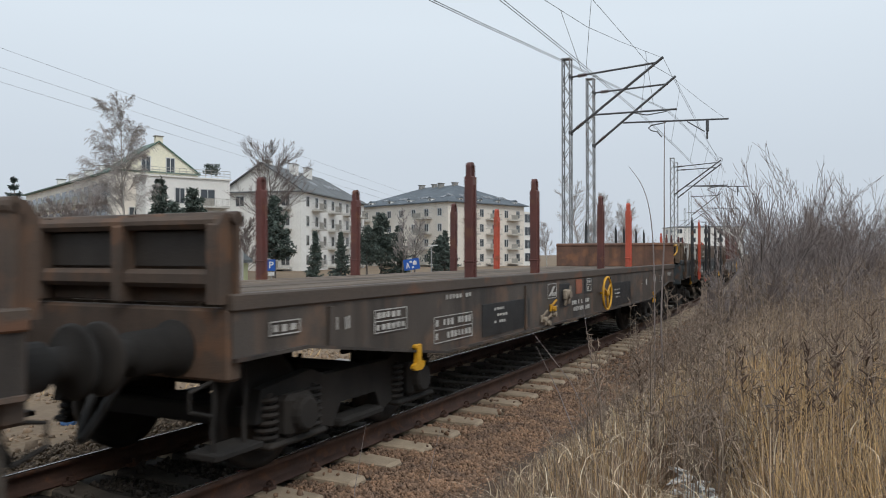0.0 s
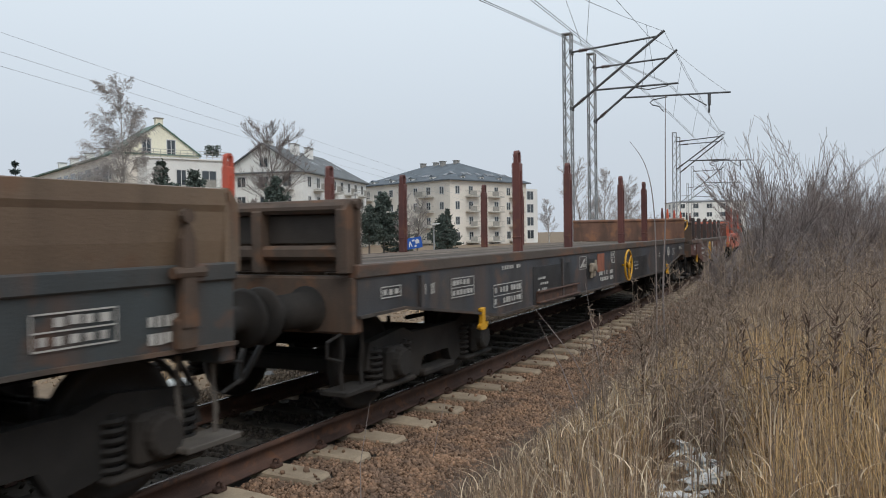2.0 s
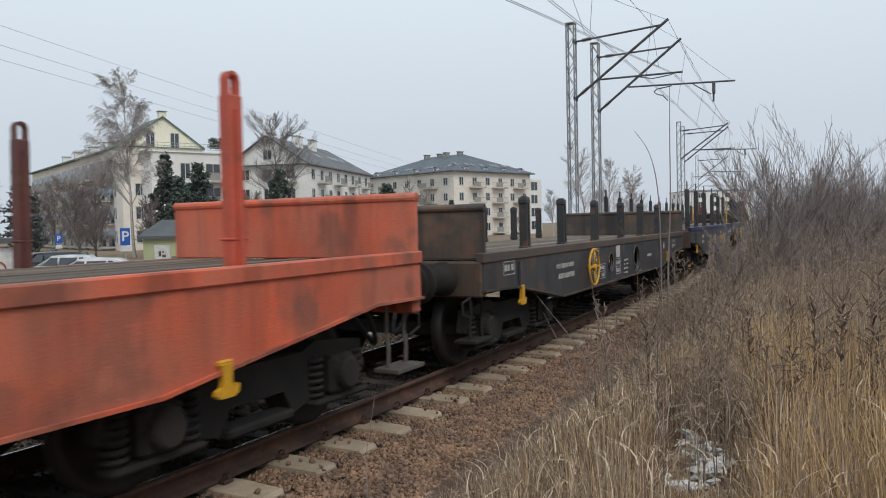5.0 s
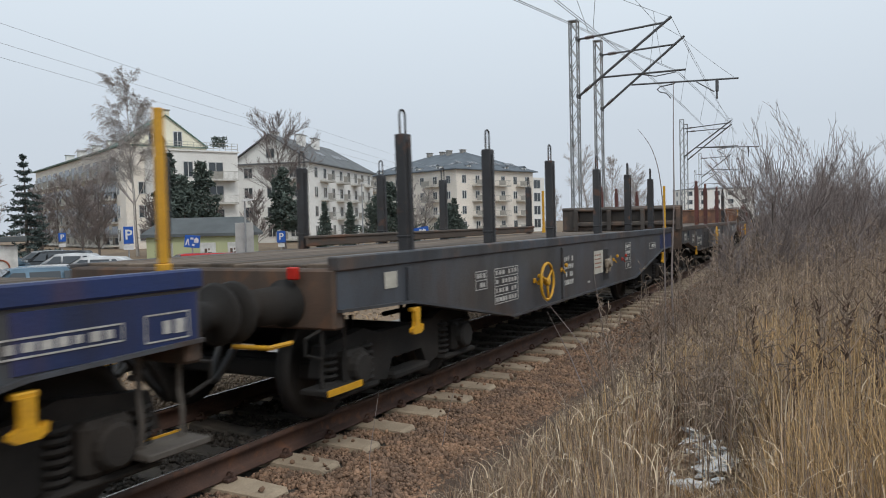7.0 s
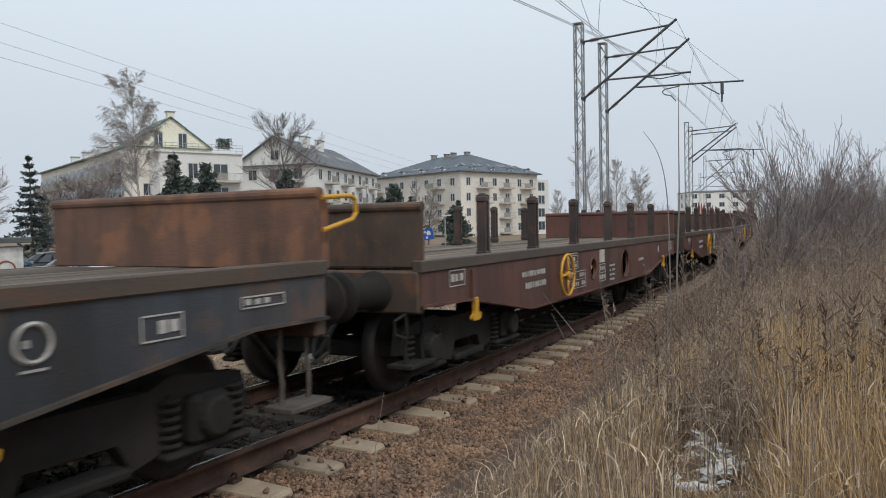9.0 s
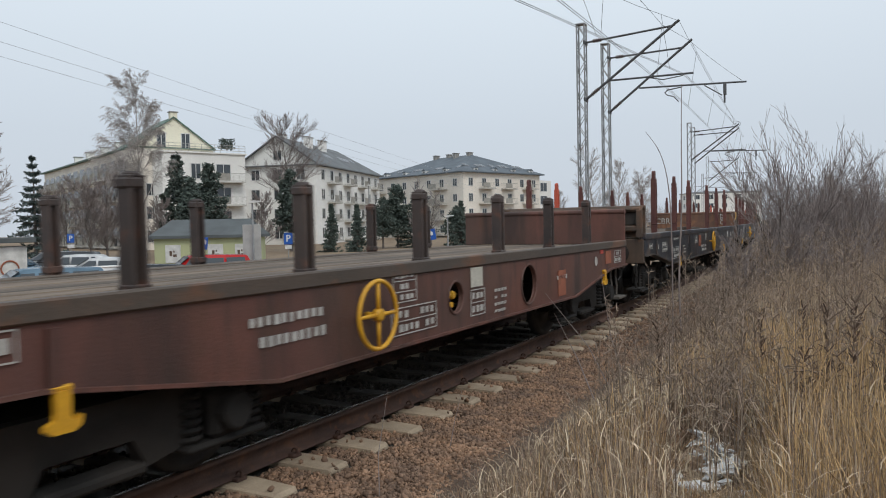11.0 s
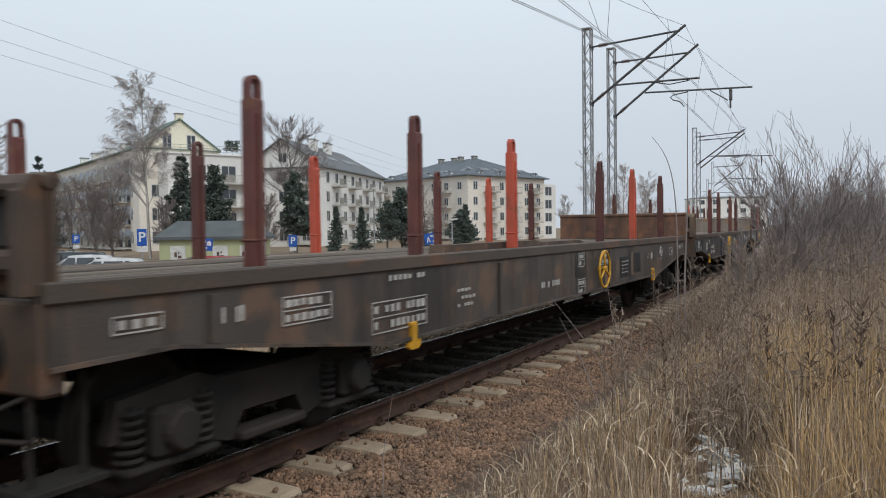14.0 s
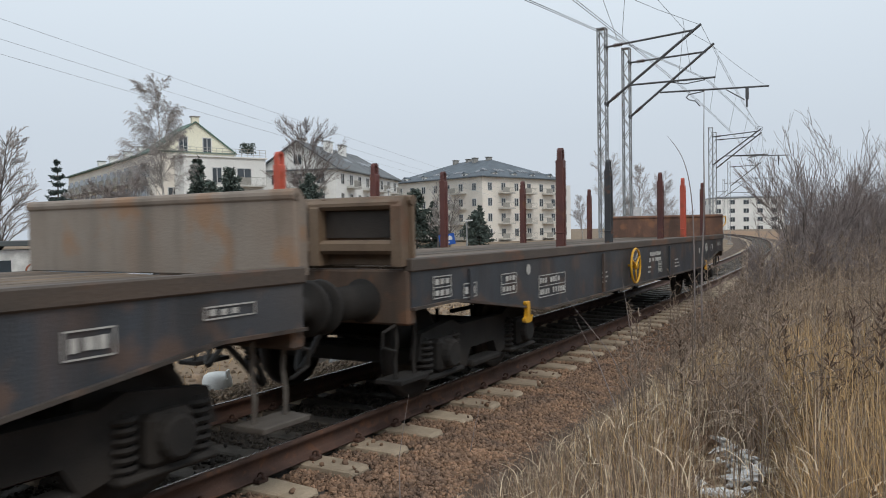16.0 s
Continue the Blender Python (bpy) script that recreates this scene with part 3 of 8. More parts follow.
def bogie(parent, x, wb):
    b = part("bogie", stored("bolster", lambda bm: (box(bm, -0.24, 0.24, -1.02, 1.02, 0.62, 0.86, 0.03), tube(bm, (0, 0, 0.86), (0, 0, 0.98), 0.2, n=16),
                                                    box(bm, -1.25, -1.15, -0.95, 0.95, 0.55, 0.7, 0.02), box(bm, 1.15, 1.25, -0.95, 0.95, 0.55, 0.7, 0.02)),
                             M["under"]), None, parent, "grimy two-axle freight bogie with under-wagon shade in its colour", m=Matrix.Translation((x, 0, 0)))
    h = wb / 2

    def side_frame(bm):
        out = [(-h - 0.42, 0.62), (-h - 0.36, 0.86), (-h + 0.25, 0.93), (-0.5, 0.86), (0.5, 0.86), (h - 0.25, 0.93), (h + 0.36, 0.86), (h + 0.42, 0.62),
               (h + 0.2, 0.62), (h + 0.16, 0.78), (h - 0.16, 0.78), (h - 0.2, 0.52), (h - 0.38, 0.46), (0.38, 0.42), (0.28, 0.60), (-0.28, 0.60), (-0.38, 0.42),
               (-h + 0.38, 0.46), (-h + 0.2, 0.52), (-h + 0.16, 0.78), (-h - 0.16, 0.78), (-h - 0.2, 0.62)]
        slab(bm, out, -0.05, 0.05)
        box(bm, -0.34, 0.34, -0.11, 0.09, 0.40, 0.47, 0.02)
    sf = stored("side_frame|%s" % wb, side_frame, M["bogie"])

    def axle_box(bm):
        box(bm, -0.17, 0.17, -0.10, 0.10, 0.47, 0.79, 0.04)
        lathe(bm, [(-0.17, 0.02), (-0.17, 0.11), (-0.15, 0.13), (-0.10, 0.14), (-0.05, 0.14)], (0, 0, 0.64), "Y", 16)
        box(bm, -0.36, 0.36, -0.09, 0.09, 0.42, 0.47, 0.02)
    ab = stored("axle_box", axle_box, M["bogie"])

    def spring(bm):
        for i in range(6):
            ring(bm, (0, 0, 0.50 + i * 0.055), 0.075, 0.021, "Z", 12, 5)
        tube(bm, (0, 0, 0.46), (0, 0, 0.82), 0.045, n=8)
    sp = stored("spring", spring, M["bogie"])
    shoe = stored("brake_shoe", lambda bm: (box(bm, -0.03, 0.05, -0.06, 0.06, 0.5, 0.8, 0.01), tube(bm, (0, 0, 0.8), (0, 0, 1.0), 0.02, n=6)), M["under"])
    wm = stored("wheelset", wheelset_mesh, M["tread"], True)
    for side in (-1, 1):
        f = part("side_frame", sf, None, b, m=Matrix.Translation((0, side * 1.03, 0)))
        for e in (-1, 1):
            part("axle_box", ab, None, f, m=Matrix.Translation((e * h, side * 0.05, 0)) @ Matrix.Rotation(0 if side < 0 else math.pi, 4, "Z"))
            for k in (-0.27, 0.27):
                part("spring", sp, None, f, m=Matrix.Translation((e * h + k, side * 0.02, 0)))
    wheels = []
    for e in (-1, 1):
        w = part("wheelset", wm, None, b, "worn steel wheels on an axle", m=Matrix.Translation((e * h, 0, 0.643)))
        wheels.append(w)
        for side in (-1, 1):
            part("brake_shoe", shoe, None, b, m=Matrix.Translation((e * (h - 0.53), side * 0.755, 0)))
    return wheels


def stake_mesh(style, top):
    def make(bm):
        if style == "arch":
            z1 = top - 0.16
            box(bm, -0.062, 0.062, -0.052, 0.052, 1.36, z1, 0.010)
            box(bm, -0.070, 0.070, -0.058, 0.058, 1.745, 1.765, 0.006)
            slab(bm, [(-0.018, 1.36), (0.018, 1.36), (0.018, z1 - 0.1), (-0.018, z1 - 0.1)], -0.064, -0.05)
            box(bm, -0.062, -0.036, -0.03, 0.03, z1 - 0.01, top - 0.062)
            box(bm, 0.036, 0.062, -0.03, 0.03, z1 - 0.01, top - 0.062)
            out = [(0.062 * math.cos(math.pi * i / 8), top - 0.062 + 0.062 * math.sin(math.pi * i / 8)) for i in range(9)]
            inn = [(0.036 * math.cos(math.pi * i / 8), top - 0.062 + 0.036 * math.sin(math.pi * i / 8)) for i in range(8, -1, -1)]
            slab(bm, out + inn, -0.03, 0.03)
        elif style == "loop":
            z1 = top - 0.22
            box(bm, -0.066, 0.066, -0.054, 0.054, 1.36, z1, 0.010)
            box(bm, -0.074, 0.074, -0.06, 0.06, 1.70, 1.72, 0.006)
            slab(bm, [(-0.02, 1.36), (0.02, 1.36), (0.02, z1 - 0.06), (-0.02, z1 - 0.06)], -0.066, -0.05)
            pts = [(-0.05, 0, z1 - 0.02), (-0.05, 0, top - 0.05)] + [(0.05 * math.cos(math.pi * (1 - i / 6)), 0, top - 0.05 + 0.05 * math.sin(math.pi * i / 6))
                                                                   for i in range(1, 6)] + [(0.05, 0, top - 0.05), (0.05, 0, z1 - 0.02)]
            pipe(bm, pts, 0.011)
        elif style == "short":
            # two channels back to back with a gap between, a slotted head on top
            for x in (-0.062, 0.022):
                box(bm, x, x + 0.04, -0.055, 0.055, 1.22, top - 0.02, 0.006)
            box(bm, -0.03, 0.03, -0.02, 0.05, 1.22, top - 0.12)
            box(bm, -0.072, 0.072, -0.062, 0.062, 1.46, 1.52, 0.006)
            box(bm, -0.075, 0.058, -0.06, 0.06, top - 0.10, top - 0.035, 0.012)
            box(bm, -0.05, 0.05, -0.04, 0.04, top - 0.04, top, 0.014)
        elif style == "hook":
            poly = [(-0.055, 1.05), (0.055, 1.05), (0.052, 1.7), (0.036, 2.2), (0.014, top - 0.12), (-0.014, top - 0.12), (-0.036, 2.2), (-0.052, 1.7)]
            slab(bm, poly, -0.028, 0.028)
            slab(bm, [(-0.016, 1.1), (0.016, 1.1), (0.010, top - 0.2), (-0.010, top - 0.2)], -0.05, 0.028)
            ring(bm, (0.035, 0, top - 0.09), 0.042, 0.013, "Y", 10, 6, (-0.4, math.pi))
        elif style == "post":
            box(bm, -0.025, 0.025, -0.025, 0.025, 1.62, top, 0.006)
            box(bm, -0.035, 0.035, -0.035, 0.035, 1.40, 1.62, 0.006)
    return make


def handwheel_mesh(spokes, r):
    def make(bm):
        ring(bm, (0, 0, 0), r, 0.019, "Y", 30, 8)
        lathe(bm, [(-0.03, 0.03), (-0.03, 0.05), (0.03, 0.05), (0.03, 0.03)], (0, 0, 0), "Y", 12)
        for i in range(spokes):
            a = math.pi / 2 + 2 * math.pi * i / spokes
            tube(bm, (0, 0, 0), (r * math.cos(a), 0, r * math.sin(a)), 0.02, 0.014, n=6)
        tube(bm, (0, 0, 0), (0, 0.12, 0), 0.022, n=8)
    return make


def hook_mesh(bm):
    box(bm, -0.06, 0.06, -0.015, 0.05, -0.01, 0.025, 0.008)
    slab(bm, [(-0.042, 0.0), (0.042, 0.0), (0.04, -0.12), (0.05, -0.15), (0.075, -0.155), (0.085, -0.13), (0.105, -0.14), (0.095, -0.185), (0.055, -0.21),
              (-0.06, -0.21), (-0.10, -0.185), (-0.095, -0.16), (-0.045, -0.14), (-0.038, -0.10)], -0.022, 0.018)


def lettering(bm, x, z, w, h, style, y):
    """Worn stencilled marks as plain bars: frame with blocks, lines of blocks, plates and discs."""
    t = 0.004
    rnd = random.Random(int(x * 100 + z * 1000))

    def blocks(x0, x1, z0, z1, n):
        cx = x0
        for i in range(n):
            bw = (x1 - x0) / n
            if rnd.random() < 0.14:
                cx += bw
                continue
            wide = rnd.uniform(0.5, 0.8)
            low = rnd.uniform(0.0, 0.14) * (z1 - z0)
            box(bm, cx + bw * 0.1, cx + bw * (0.1 + wide), y - t, y, z0 + low, z1 - rnd.uniform(0.0, 0.1) * (z1 - z0))
            cx += bw
    x0, x1, z0, z1 = x - w / 2, x + w / 2, z - h / 2, z + h / 2
    if style in ("frame", "diag"):
        e = 0.009
        for a in ((x0, x1, z0, z0 + e), (x0, x1, z1 - e, z1), (x0, x0 + e, z0, z1), (x1 - e, x1, z0, z1)):
            box(bm, a[0], a[1], y - t, y, a[2], a[3])
    if style == "frame":
        k = max(1, round(h / 0.11))
        for i in range(k):
            zz0 = z0 + h * (i + 0.22) / k
            blocks(x0 + 0.03, x1 - 0.03, zz0, zz0 + h / k * 0.55, max(2, int(w / 0.09)))
            if i:
                box(bm, x0, x1, y - t, y, z0 + h * i / k - 0.004, z0 + h * i / k + 0.004)
    elif style == "diag":
        slab(bm, [(x0 + w * 0.1, z0 + h * 0.15), (x0 + w * 0.3, z0 + h * 0.15), (x1 - w * 0.1, z1 - h * 0.2), (x1 - w * 0.35, z1 - h * 0.2)], y - t, y)
        blocks(x0 + w * 0.45, x1 - 0.02, z0 + h * 0.12, z0 + h * 0.4, 3)
    elif style == "lines":
        k = max(2, round(h / 0.075))
        for i in range(k):
            blocks(x0, x1 - rnd.uniform(0, 0.25) * w, z0 + h * (i + 0.25) / k, z0 + h * (i + 0.7) / k, max(3, int(w / 0.08)))
    elif style == "number":
        k = max(1, round(h / 0.12))
        for i in range(k):
            blocks(x0, x1, z0 + h * (i + 0.15) / k, z0 + h * (i + 0.85) / k, max(5, int(w / 0.075)))
    elif style == "text":
        y -= 0.006
        k = max(2, round(h / 0.06))
        for i in range(k):
            blocks(x0, x1 - rnd.uniform(0, 0.3) * w, z0 + h * (i + 0.3) / k, z0 + h * (i + 0.6) / k, max(3, int(w / 0.09)))
    elif style == "plate":
        box(bm, x0, x1, y - t, y, z0, z1)
    elif style == "disc":
        lathe(bm, [(0, h / 2), (-t, h / 2)], (x, y, z), "Y", 20)
    elif style == "ringbox":
        ring(bm, (x, y - 0.002, z + h * 0.08), h * 0.36, 0.012, "Y", 20, 4)
        box(bm, x - w * 0.3, x + w * 0.3, y - t, y, z - h * 0.45, z - h * 0.40)
        blocks(x - w * 0.25, x + w * 0.25, z - h * 0.02, z + h * 0.16, 2)


LONG_MARKS = [(1.2, 1.33, 0.34, 0.10, "frame"), (1.92, 1.30, 0.2, 0.16, "number"), (2.66, 1.27, 0.56, 0.2, "frame"), (4.0, 1.41, 0.7, 0.07, "number"),
              (3.92, 1.10, 0.9, 0.26, "frame"), (5.2, 1.14, 0.45, 0.22, "lines"), (7.05, 1.33, 0.38, 0.2, "diag"), (8.45, 1.06, 0.95, 0.2, "number"),
              (8.9, 1.35, 0.26, 0.2, "frame"), (10.8, 1.13, 0.44, 0.2, "lines"), (12.9, 1.26, 0.18, 0.12, "lines"), (13.3, 1.25, 0.13, 0.13, "disc"),
              (14.15, 1.28, 0.24, 0.26, "ringbox"), (14.9, 1.28, 0.3, 0.15, "frame"), (15.95, 1.35, 0.42, 0.08, "frame")]
LONG_STAKES = [2.42, 4.7, 6.84, 10.25, 12.4, 14.65]
LONG_BELLY = [(0.68, 1.15), (1.45, 1.16), (3.7, 0.86), (13.6, 0.86), (15.85, 1.16), (16.62, 1.15)]


def pierced_plate(bm, outline, rounds, y0, y1):
    """A flat plate (x, z) with round openings cut through it, y0 to y1 thick."""
    edges = []
    loops = [outline] + [[(cx + r * math.cos(2 * math.pi * i / 28), cz + r * math.sin(2 * math.pi * i / 28)) for i in range(28)] for cx, cz, r in rounds]
    for pts in loops:
        vs = [bm.verts.new((a, y0, b)) for a, b in pts]
        edges += [bm.edges.new((vs[i], vs[(i + 1) % len(vs)])) for i in range(len(vs))]
    made = bmesh.ops.triangle_fill(bm, use_beauty=True, use_dissolve=False, edges=edges, normal=(0, -1, 0))
    faces = [g for g in made["geom"] if isinstance(g, bmesh.types.BMFace)]
    ext = bmesh.ops.extrude_face_region(bm, geom=faces, use_keep_orig=True)
    for g in ext["geom"]:
        if isinstance(g, bmesh.types.BMVert):
            g.co.y = y1
    return bm


def wagon(name_label, start, length, paint, belly, stakes, marks, pivot, wb, deck=1.50, edge="rail_edge", ends=("rust", "rust"), end_top=(2.1, 2.1),
          wheel_at=None, spokes=3, wheel_r=0.27, hooks=(), holes=(), dark_panels=(), style="arch", top=2.83, group="train", extra=None, lip="rail_edge",
          yellow_steps=False, grab_rail=True):
    """A stake wagon. start: its leading coupling on the train; x runs back along the train, z from the sleepers' top."""
    w = thing("flat_wagon", name_label, "freight wagon", "wagons of the train")
    x0, x1 = 0.68, length - 0.68
    top_pts = [(x1, deck), (x0, deck)]
    mat = M[paint]

    for side in (-1, 1):
        shift = FAR if side > 0 else 0.0

        def plate(bm, side=side):
            if holes:
                pierced_plate(bm, belly + top_pts, holes, side * 1.35 + shift, side * 1.325 + shift)
            else:
                slab(bm, belly + top_pts, side * 1.32 + shift, side * 1.35 + shift)

        def flange(bm, side=side):
            slab(bm, [(a, za - 0.002) for a, za in belly] + [(a, za + 0.022) for a, za in belly[::-1]], side * 1.22 + shift, side * 1.385 + shift)
        sp = part("side_sill", stored("side_sill|%s|%s|%d|%.2f" % (paint, len(belly) * length, side, deck), plate, mat), None, w,
                  "dirty " + paint.replace("slate", "slate grey").replace("umber", "brown-grey").replace("oxide", "oxide red") + " side sill")
        part("bottom_flange", stored("bottom_flange|%s|%s|%d" % (paint, len(belly) * length, side), flange, M["umber"] if paint in ("slate", "night", "green") else mat), None, sp, "rust-stained bottom flange")
        for i in range(int((length - 2) / 4.2)):
            xx = 1.75 + i * 4.25
            zb = float(np.interp(xx, [p[0] for p in belly], [p[1] for p in belly]))
            if side < 0 and all(abs(xx - h[0]) > h[2] + 0.1 for h in holes):
                part("stiffener", stored("stiffener|%s|%.2f|%.2f" % (paint, zb, deck), lambda bm, zb=zb: slab(bm, [(-0.035, zb + 0.03), (0.035, zb + 0.03), (0.03, deck - 0.06),
                     (-0.03, deck - 0.06)], -0.028, 0.0), mat), None, sp, m=Matrix.Translation((xx, -1.352, 0)))
        part("edge_beam", stored("edge_beam|%s|%.1f|%d|%.2f" % (lip, length, side, deck), lambda bm, side=side: box(bm, x0 - 0.02, x1 + 0.02, *sorted((side * 1.27 + shift, side * 1.375 + shift)),
             deck - 0.03, deck + (0.085 if side < 0 else 0.02), 0.012), M[lip]), None, w, "worn deck edge beam")
    # deck of long timbers
    pm = stored("plank|%.1f|%.2f" % (length, deck), lambda bm: box(bm, x0 + 0.1, x1 - 0.1, -0.121, 0.121, deck - 0.05, deck + 0.018, 0.008), M["plank"])
    for i in range(11):
        part("deck_plank", pm, None, w, m=Matrix.Translation((0, -1.105 + 0.2525 * i, random.uniform(-0.006, 0.006))))

    def sills(bm):
        for y in (-0.3, 0.3):
            box(bm, x0, x1, y - 0.06, y + 0.06, 0.95, deck - 0.04)
        n = int(length / 1.5)
        for i in range(n):
            x = x0 + 0.8 + (x1 - x0 - 1.6) * i / (n - 1)
            box(bm, x - 0.05, x + 0.05, -1.3, 1.3 + FAR, 1.2, deck - 0.035)
        tube(bm, (length * 0.42, 0.75, 0.85), (length * 0.42 + 1.1, 0.75, 0.85), 0.2, n=14)
        tube(bm, (pivot + 1.5, 0.1, 0.75), (length - pivot - 1.5, 0.1, 0.75), 0.03, n=6)
        tube(bm, (pivot + 1.5, -0.5, 0.85), (length - pivot - 1.5, -0.5, 0.85), 0.02, n=6)
        box(bm, length * 0.55, length * 0.55 + 0.5, -0.4, 0.4, 0.75, 1.1, 0.02)
    # underframe colour carries the deep shade beneath the deck
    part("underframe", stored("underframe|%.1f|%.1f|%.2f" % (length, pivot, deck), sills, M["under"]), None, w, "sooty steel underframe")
    for end, sx in ((x0, 1), (x1, -1)):
        e = Matrix.Translation((end, 0, 0)) @ Matrix.Rotation(0 if sx > 0 else math.pi, 4, "Z")
        part("headstock", stored("headstock|%d|%.2f|%s" % (sx, deck, paint if paint not in ("slate", "bluegrey", "umber", "night", "oxide") else "umber"), lambda bm: box(bm, -0.03, 0.10, -1.34 - (0 if sx > 0 else FAR), 1.34 + (FAR if sx > 0 else 0), 1.02, deck - 0.01, 0.02),
             M["brown"] if paint in ("slate", "bluegrey", "umber", "night", "oxide") else mat), None, w, "stained headstock", m=e)
        for y in (-0.875, 0.875):
            def buffer(bm):
                lathe(bm, [(-0.02, 0.19), (-0.05, 0.19), (-0.06, 0.15), (-0.40, 0.14), (-0.41, 0.10), (-0.57, 0.10), (-0.585, 0.2), (-0.61, 0.225), (-0.635, 0.21), (-0.645, 0.12)],
                      (0, 0, 0), "X", 20)
            part("buffer", stored("buffer", buffer, M["bogie"], True), None, w, "greasy round buffer", m=e @ Matrix.Translation((0, y, 1.22)))

        def coupling(bm):
            slab(bm, [(-0.03, 1.16), (-0.28, 1.17), (-0.34, 1.24), (-0.40, 1.24), (-0.40, 1.15), (-0.3, 1.08), (-0.03, 1.08)], -0.03, 0.03)
            ring(bm, (-0.42, 0, 1.12), 0.10, 0.022, "Y", 14, 6)
            ring(bm, (-0.50, 0, 0.98), 0.10, 0.022, "X", 14, 6)
        part("coupling", stored("coupling", coupling, M["under"]), None, w, m=e)

        def hose(bm):
            pts = [(-0.05 - 0.40 * math.sin(math.pi * i / 12) ** 0.7, 0.42 + 0.02 * i, 1.05 - 0.42 * math.sin(math.pi * i / 12)) for i in range(13)]
            pipe(bm, pts, 0.027)
        part("brake_hose", stored("brake_hose", hose, M["rubber"]), None, w, "black rubber brake hose", m=e)
        part("brake_hose", stored("brake_hose", hose, M["rubber"]), None, w, "black rubber brake hose", m=e @ Matrix.Translation((0, -1.05, -0.06)) @ Matrix.Scale(1.15, 4, (0, 0, 1)))
        for side in (-1, 1):
            def step(bm):
                for x in (0.06, 0.36):
                    pipe(bm, [(x, 0.0, 1.1), (x, -0.01, 0.86), (x, 0.01, 0.72), (x, 0.0, 0.55)], 0.022, 4)
                box(bm, -0.02, 0.44, -0.10, 0.16, 0.52, 0.56, 0.006)
            st = part("foot_step", stored("foot_step|%d" % sx, step, M["step_steel" if sx < 0 else "bogie"]), None, w, m=e @ Matrix.Translation((-0.05 if end == x0 else -0.05, side * 1.18, 0)))
            if yellow_steps:
                part("step_edge", stored("step_edge|%d" % ((side < 0) == (sx > 0)), lambda bm: box(bm, -0.02, 0.44, -0.118, -0.102, 0.52, 0.57) if (side < 0) == (sx > 0) else box(bm, -0.02, 0.44, 0.162, 0.178, 0.52, 0.57), M["yellow"]), None, st, "yellow step edge")

            def rail(bm):
                pipe(bm, [(-0.03, 0, 1.02), (-0.22, 0, 0.98), (-0.22, 0, 0.86), (-0.03, 0, 0.80)], 0.014)
            part("shunter_rail", stored("shunter_rail", rail, M["bogie"]), None, w, m=e @ Matrix.Translation((0, side * 1.2, 0)))
        which = 0 if sx > 0 else 1
        if end_top[which]:
            zt = end_top[which]

            ya, yb = (-1.36, 1.36 + FAR) if which == 0 else (-1.36 - FAR, 1.36)

            def wall(bm, zt=zt):
                box(bm, 0.03, 0.07, ya, yb, deck + 0.02, zt - 0.01, 0.008)
                lathe(bm, [(ya, 0.03), (ya, 0.045), (yb, 0.045), (yb, 0.03)], (0.045, 0, zt - 0.03), "Y", 12)
            ew = part("end_wall", stored("end_wall|%s|%.2f|%d|%.2f" % (ends[which], zt, which, deck), wall, M[ends[which]]), None, w, "rust-streaked steel end wall", m=e)
            if zt > 1.9 and not (style == "short" and which == 0) and ends[which] != "orange":
                def ribs(bm, zt=zt):
                    for y in (-1.27, -0.42, 0.42, 1.27):
                        slab(bm, [(-0.10, deck + 0.02), (0.03, deck + 0.02), (0.03, zt), (-0.04, zt), (-0.10, zt - 0.08)], y - 0.05, y + 0.05)
                    box(bm, -0.09, 0.03, -1.3, 1.3, zt - 0.10, zt - 0.012, 0.03)
                    box(bm, -0.09, 0.03, -1.3, 1.3, deck + 0.12, deck + 0.24, 0.03)
                part("rib", stored("rib|%s|%.2f|%.2f" % (ends[which], zt, deck), ribs, M[ends[which]]), None, ew, "stiffening ribs")

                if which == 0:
                    # added dark panels stand for the shade between the ribs
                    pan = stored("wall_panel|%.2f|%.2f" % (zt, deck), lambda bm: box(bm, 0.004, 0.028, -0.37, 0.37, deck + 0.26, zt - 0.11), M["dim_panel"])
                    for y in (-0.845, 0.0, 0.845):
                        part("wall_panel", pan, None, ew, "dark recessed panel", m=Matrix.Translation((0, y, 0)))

                def grab(bm, zt=zt):
                    pipe(bm, [(0.03, 1.37, zt - 0.06), (-0.32, 1.37, zt - 0.04), (-0.38, 1.37, zt - 0.07), (-0.39, 1.37, zt - 0.17), (-0.34, 1.37, zt - 0.22),
                              (0.03, 1.37, zt - 0.30)], 0.018, 8)
                if which == 1 and grab_rail:
                    part("grab_rail", stored("grab_rail|%.2f" % zt, grab, M["yellow"]), None, ew, "yellow grab rail")
    wheels = []
    for x in (pivot, length - pivot):
        wheels += bogie(w, x, wb)
    for side, x, sty, zt, mt in stakes:
        sm = stored("stake|%s|%.2f|%s" % (sty, zt, mt), stake_mesh(sty, zt), M[mt])
        part("stake", sm, None, w, m=Matrix.Translation((x, (side * 1.42 + (FAR if side > 0 else 0)) if sty == "hook" else -1.19 if side < 0 else 1.27 + FAR, 0)) @ Matrix.Rotation(radians(random.uniform(-1.0, 1.0)), 4, "Y"))
    if wheel_at:
        part("handwheel", stored("handwheel|%d|%.2f" % (spokes, wheel_r), handwheel_mesh(spokes, wheel_r), M["yellow"], True), None, w, "yellow brake handwheel",
             m=Matrix.Translation((wheel_at[0], -1.47, wheel_at[1])) @ Matrix.Rotation(0.0 if spokes == 4 else start + (wheel_at[2] if len(wheel_at) > 2 else 0.0), 4, "Y"))
    hm = stored("lashing_hook", hook_mesh, M["yellow"])
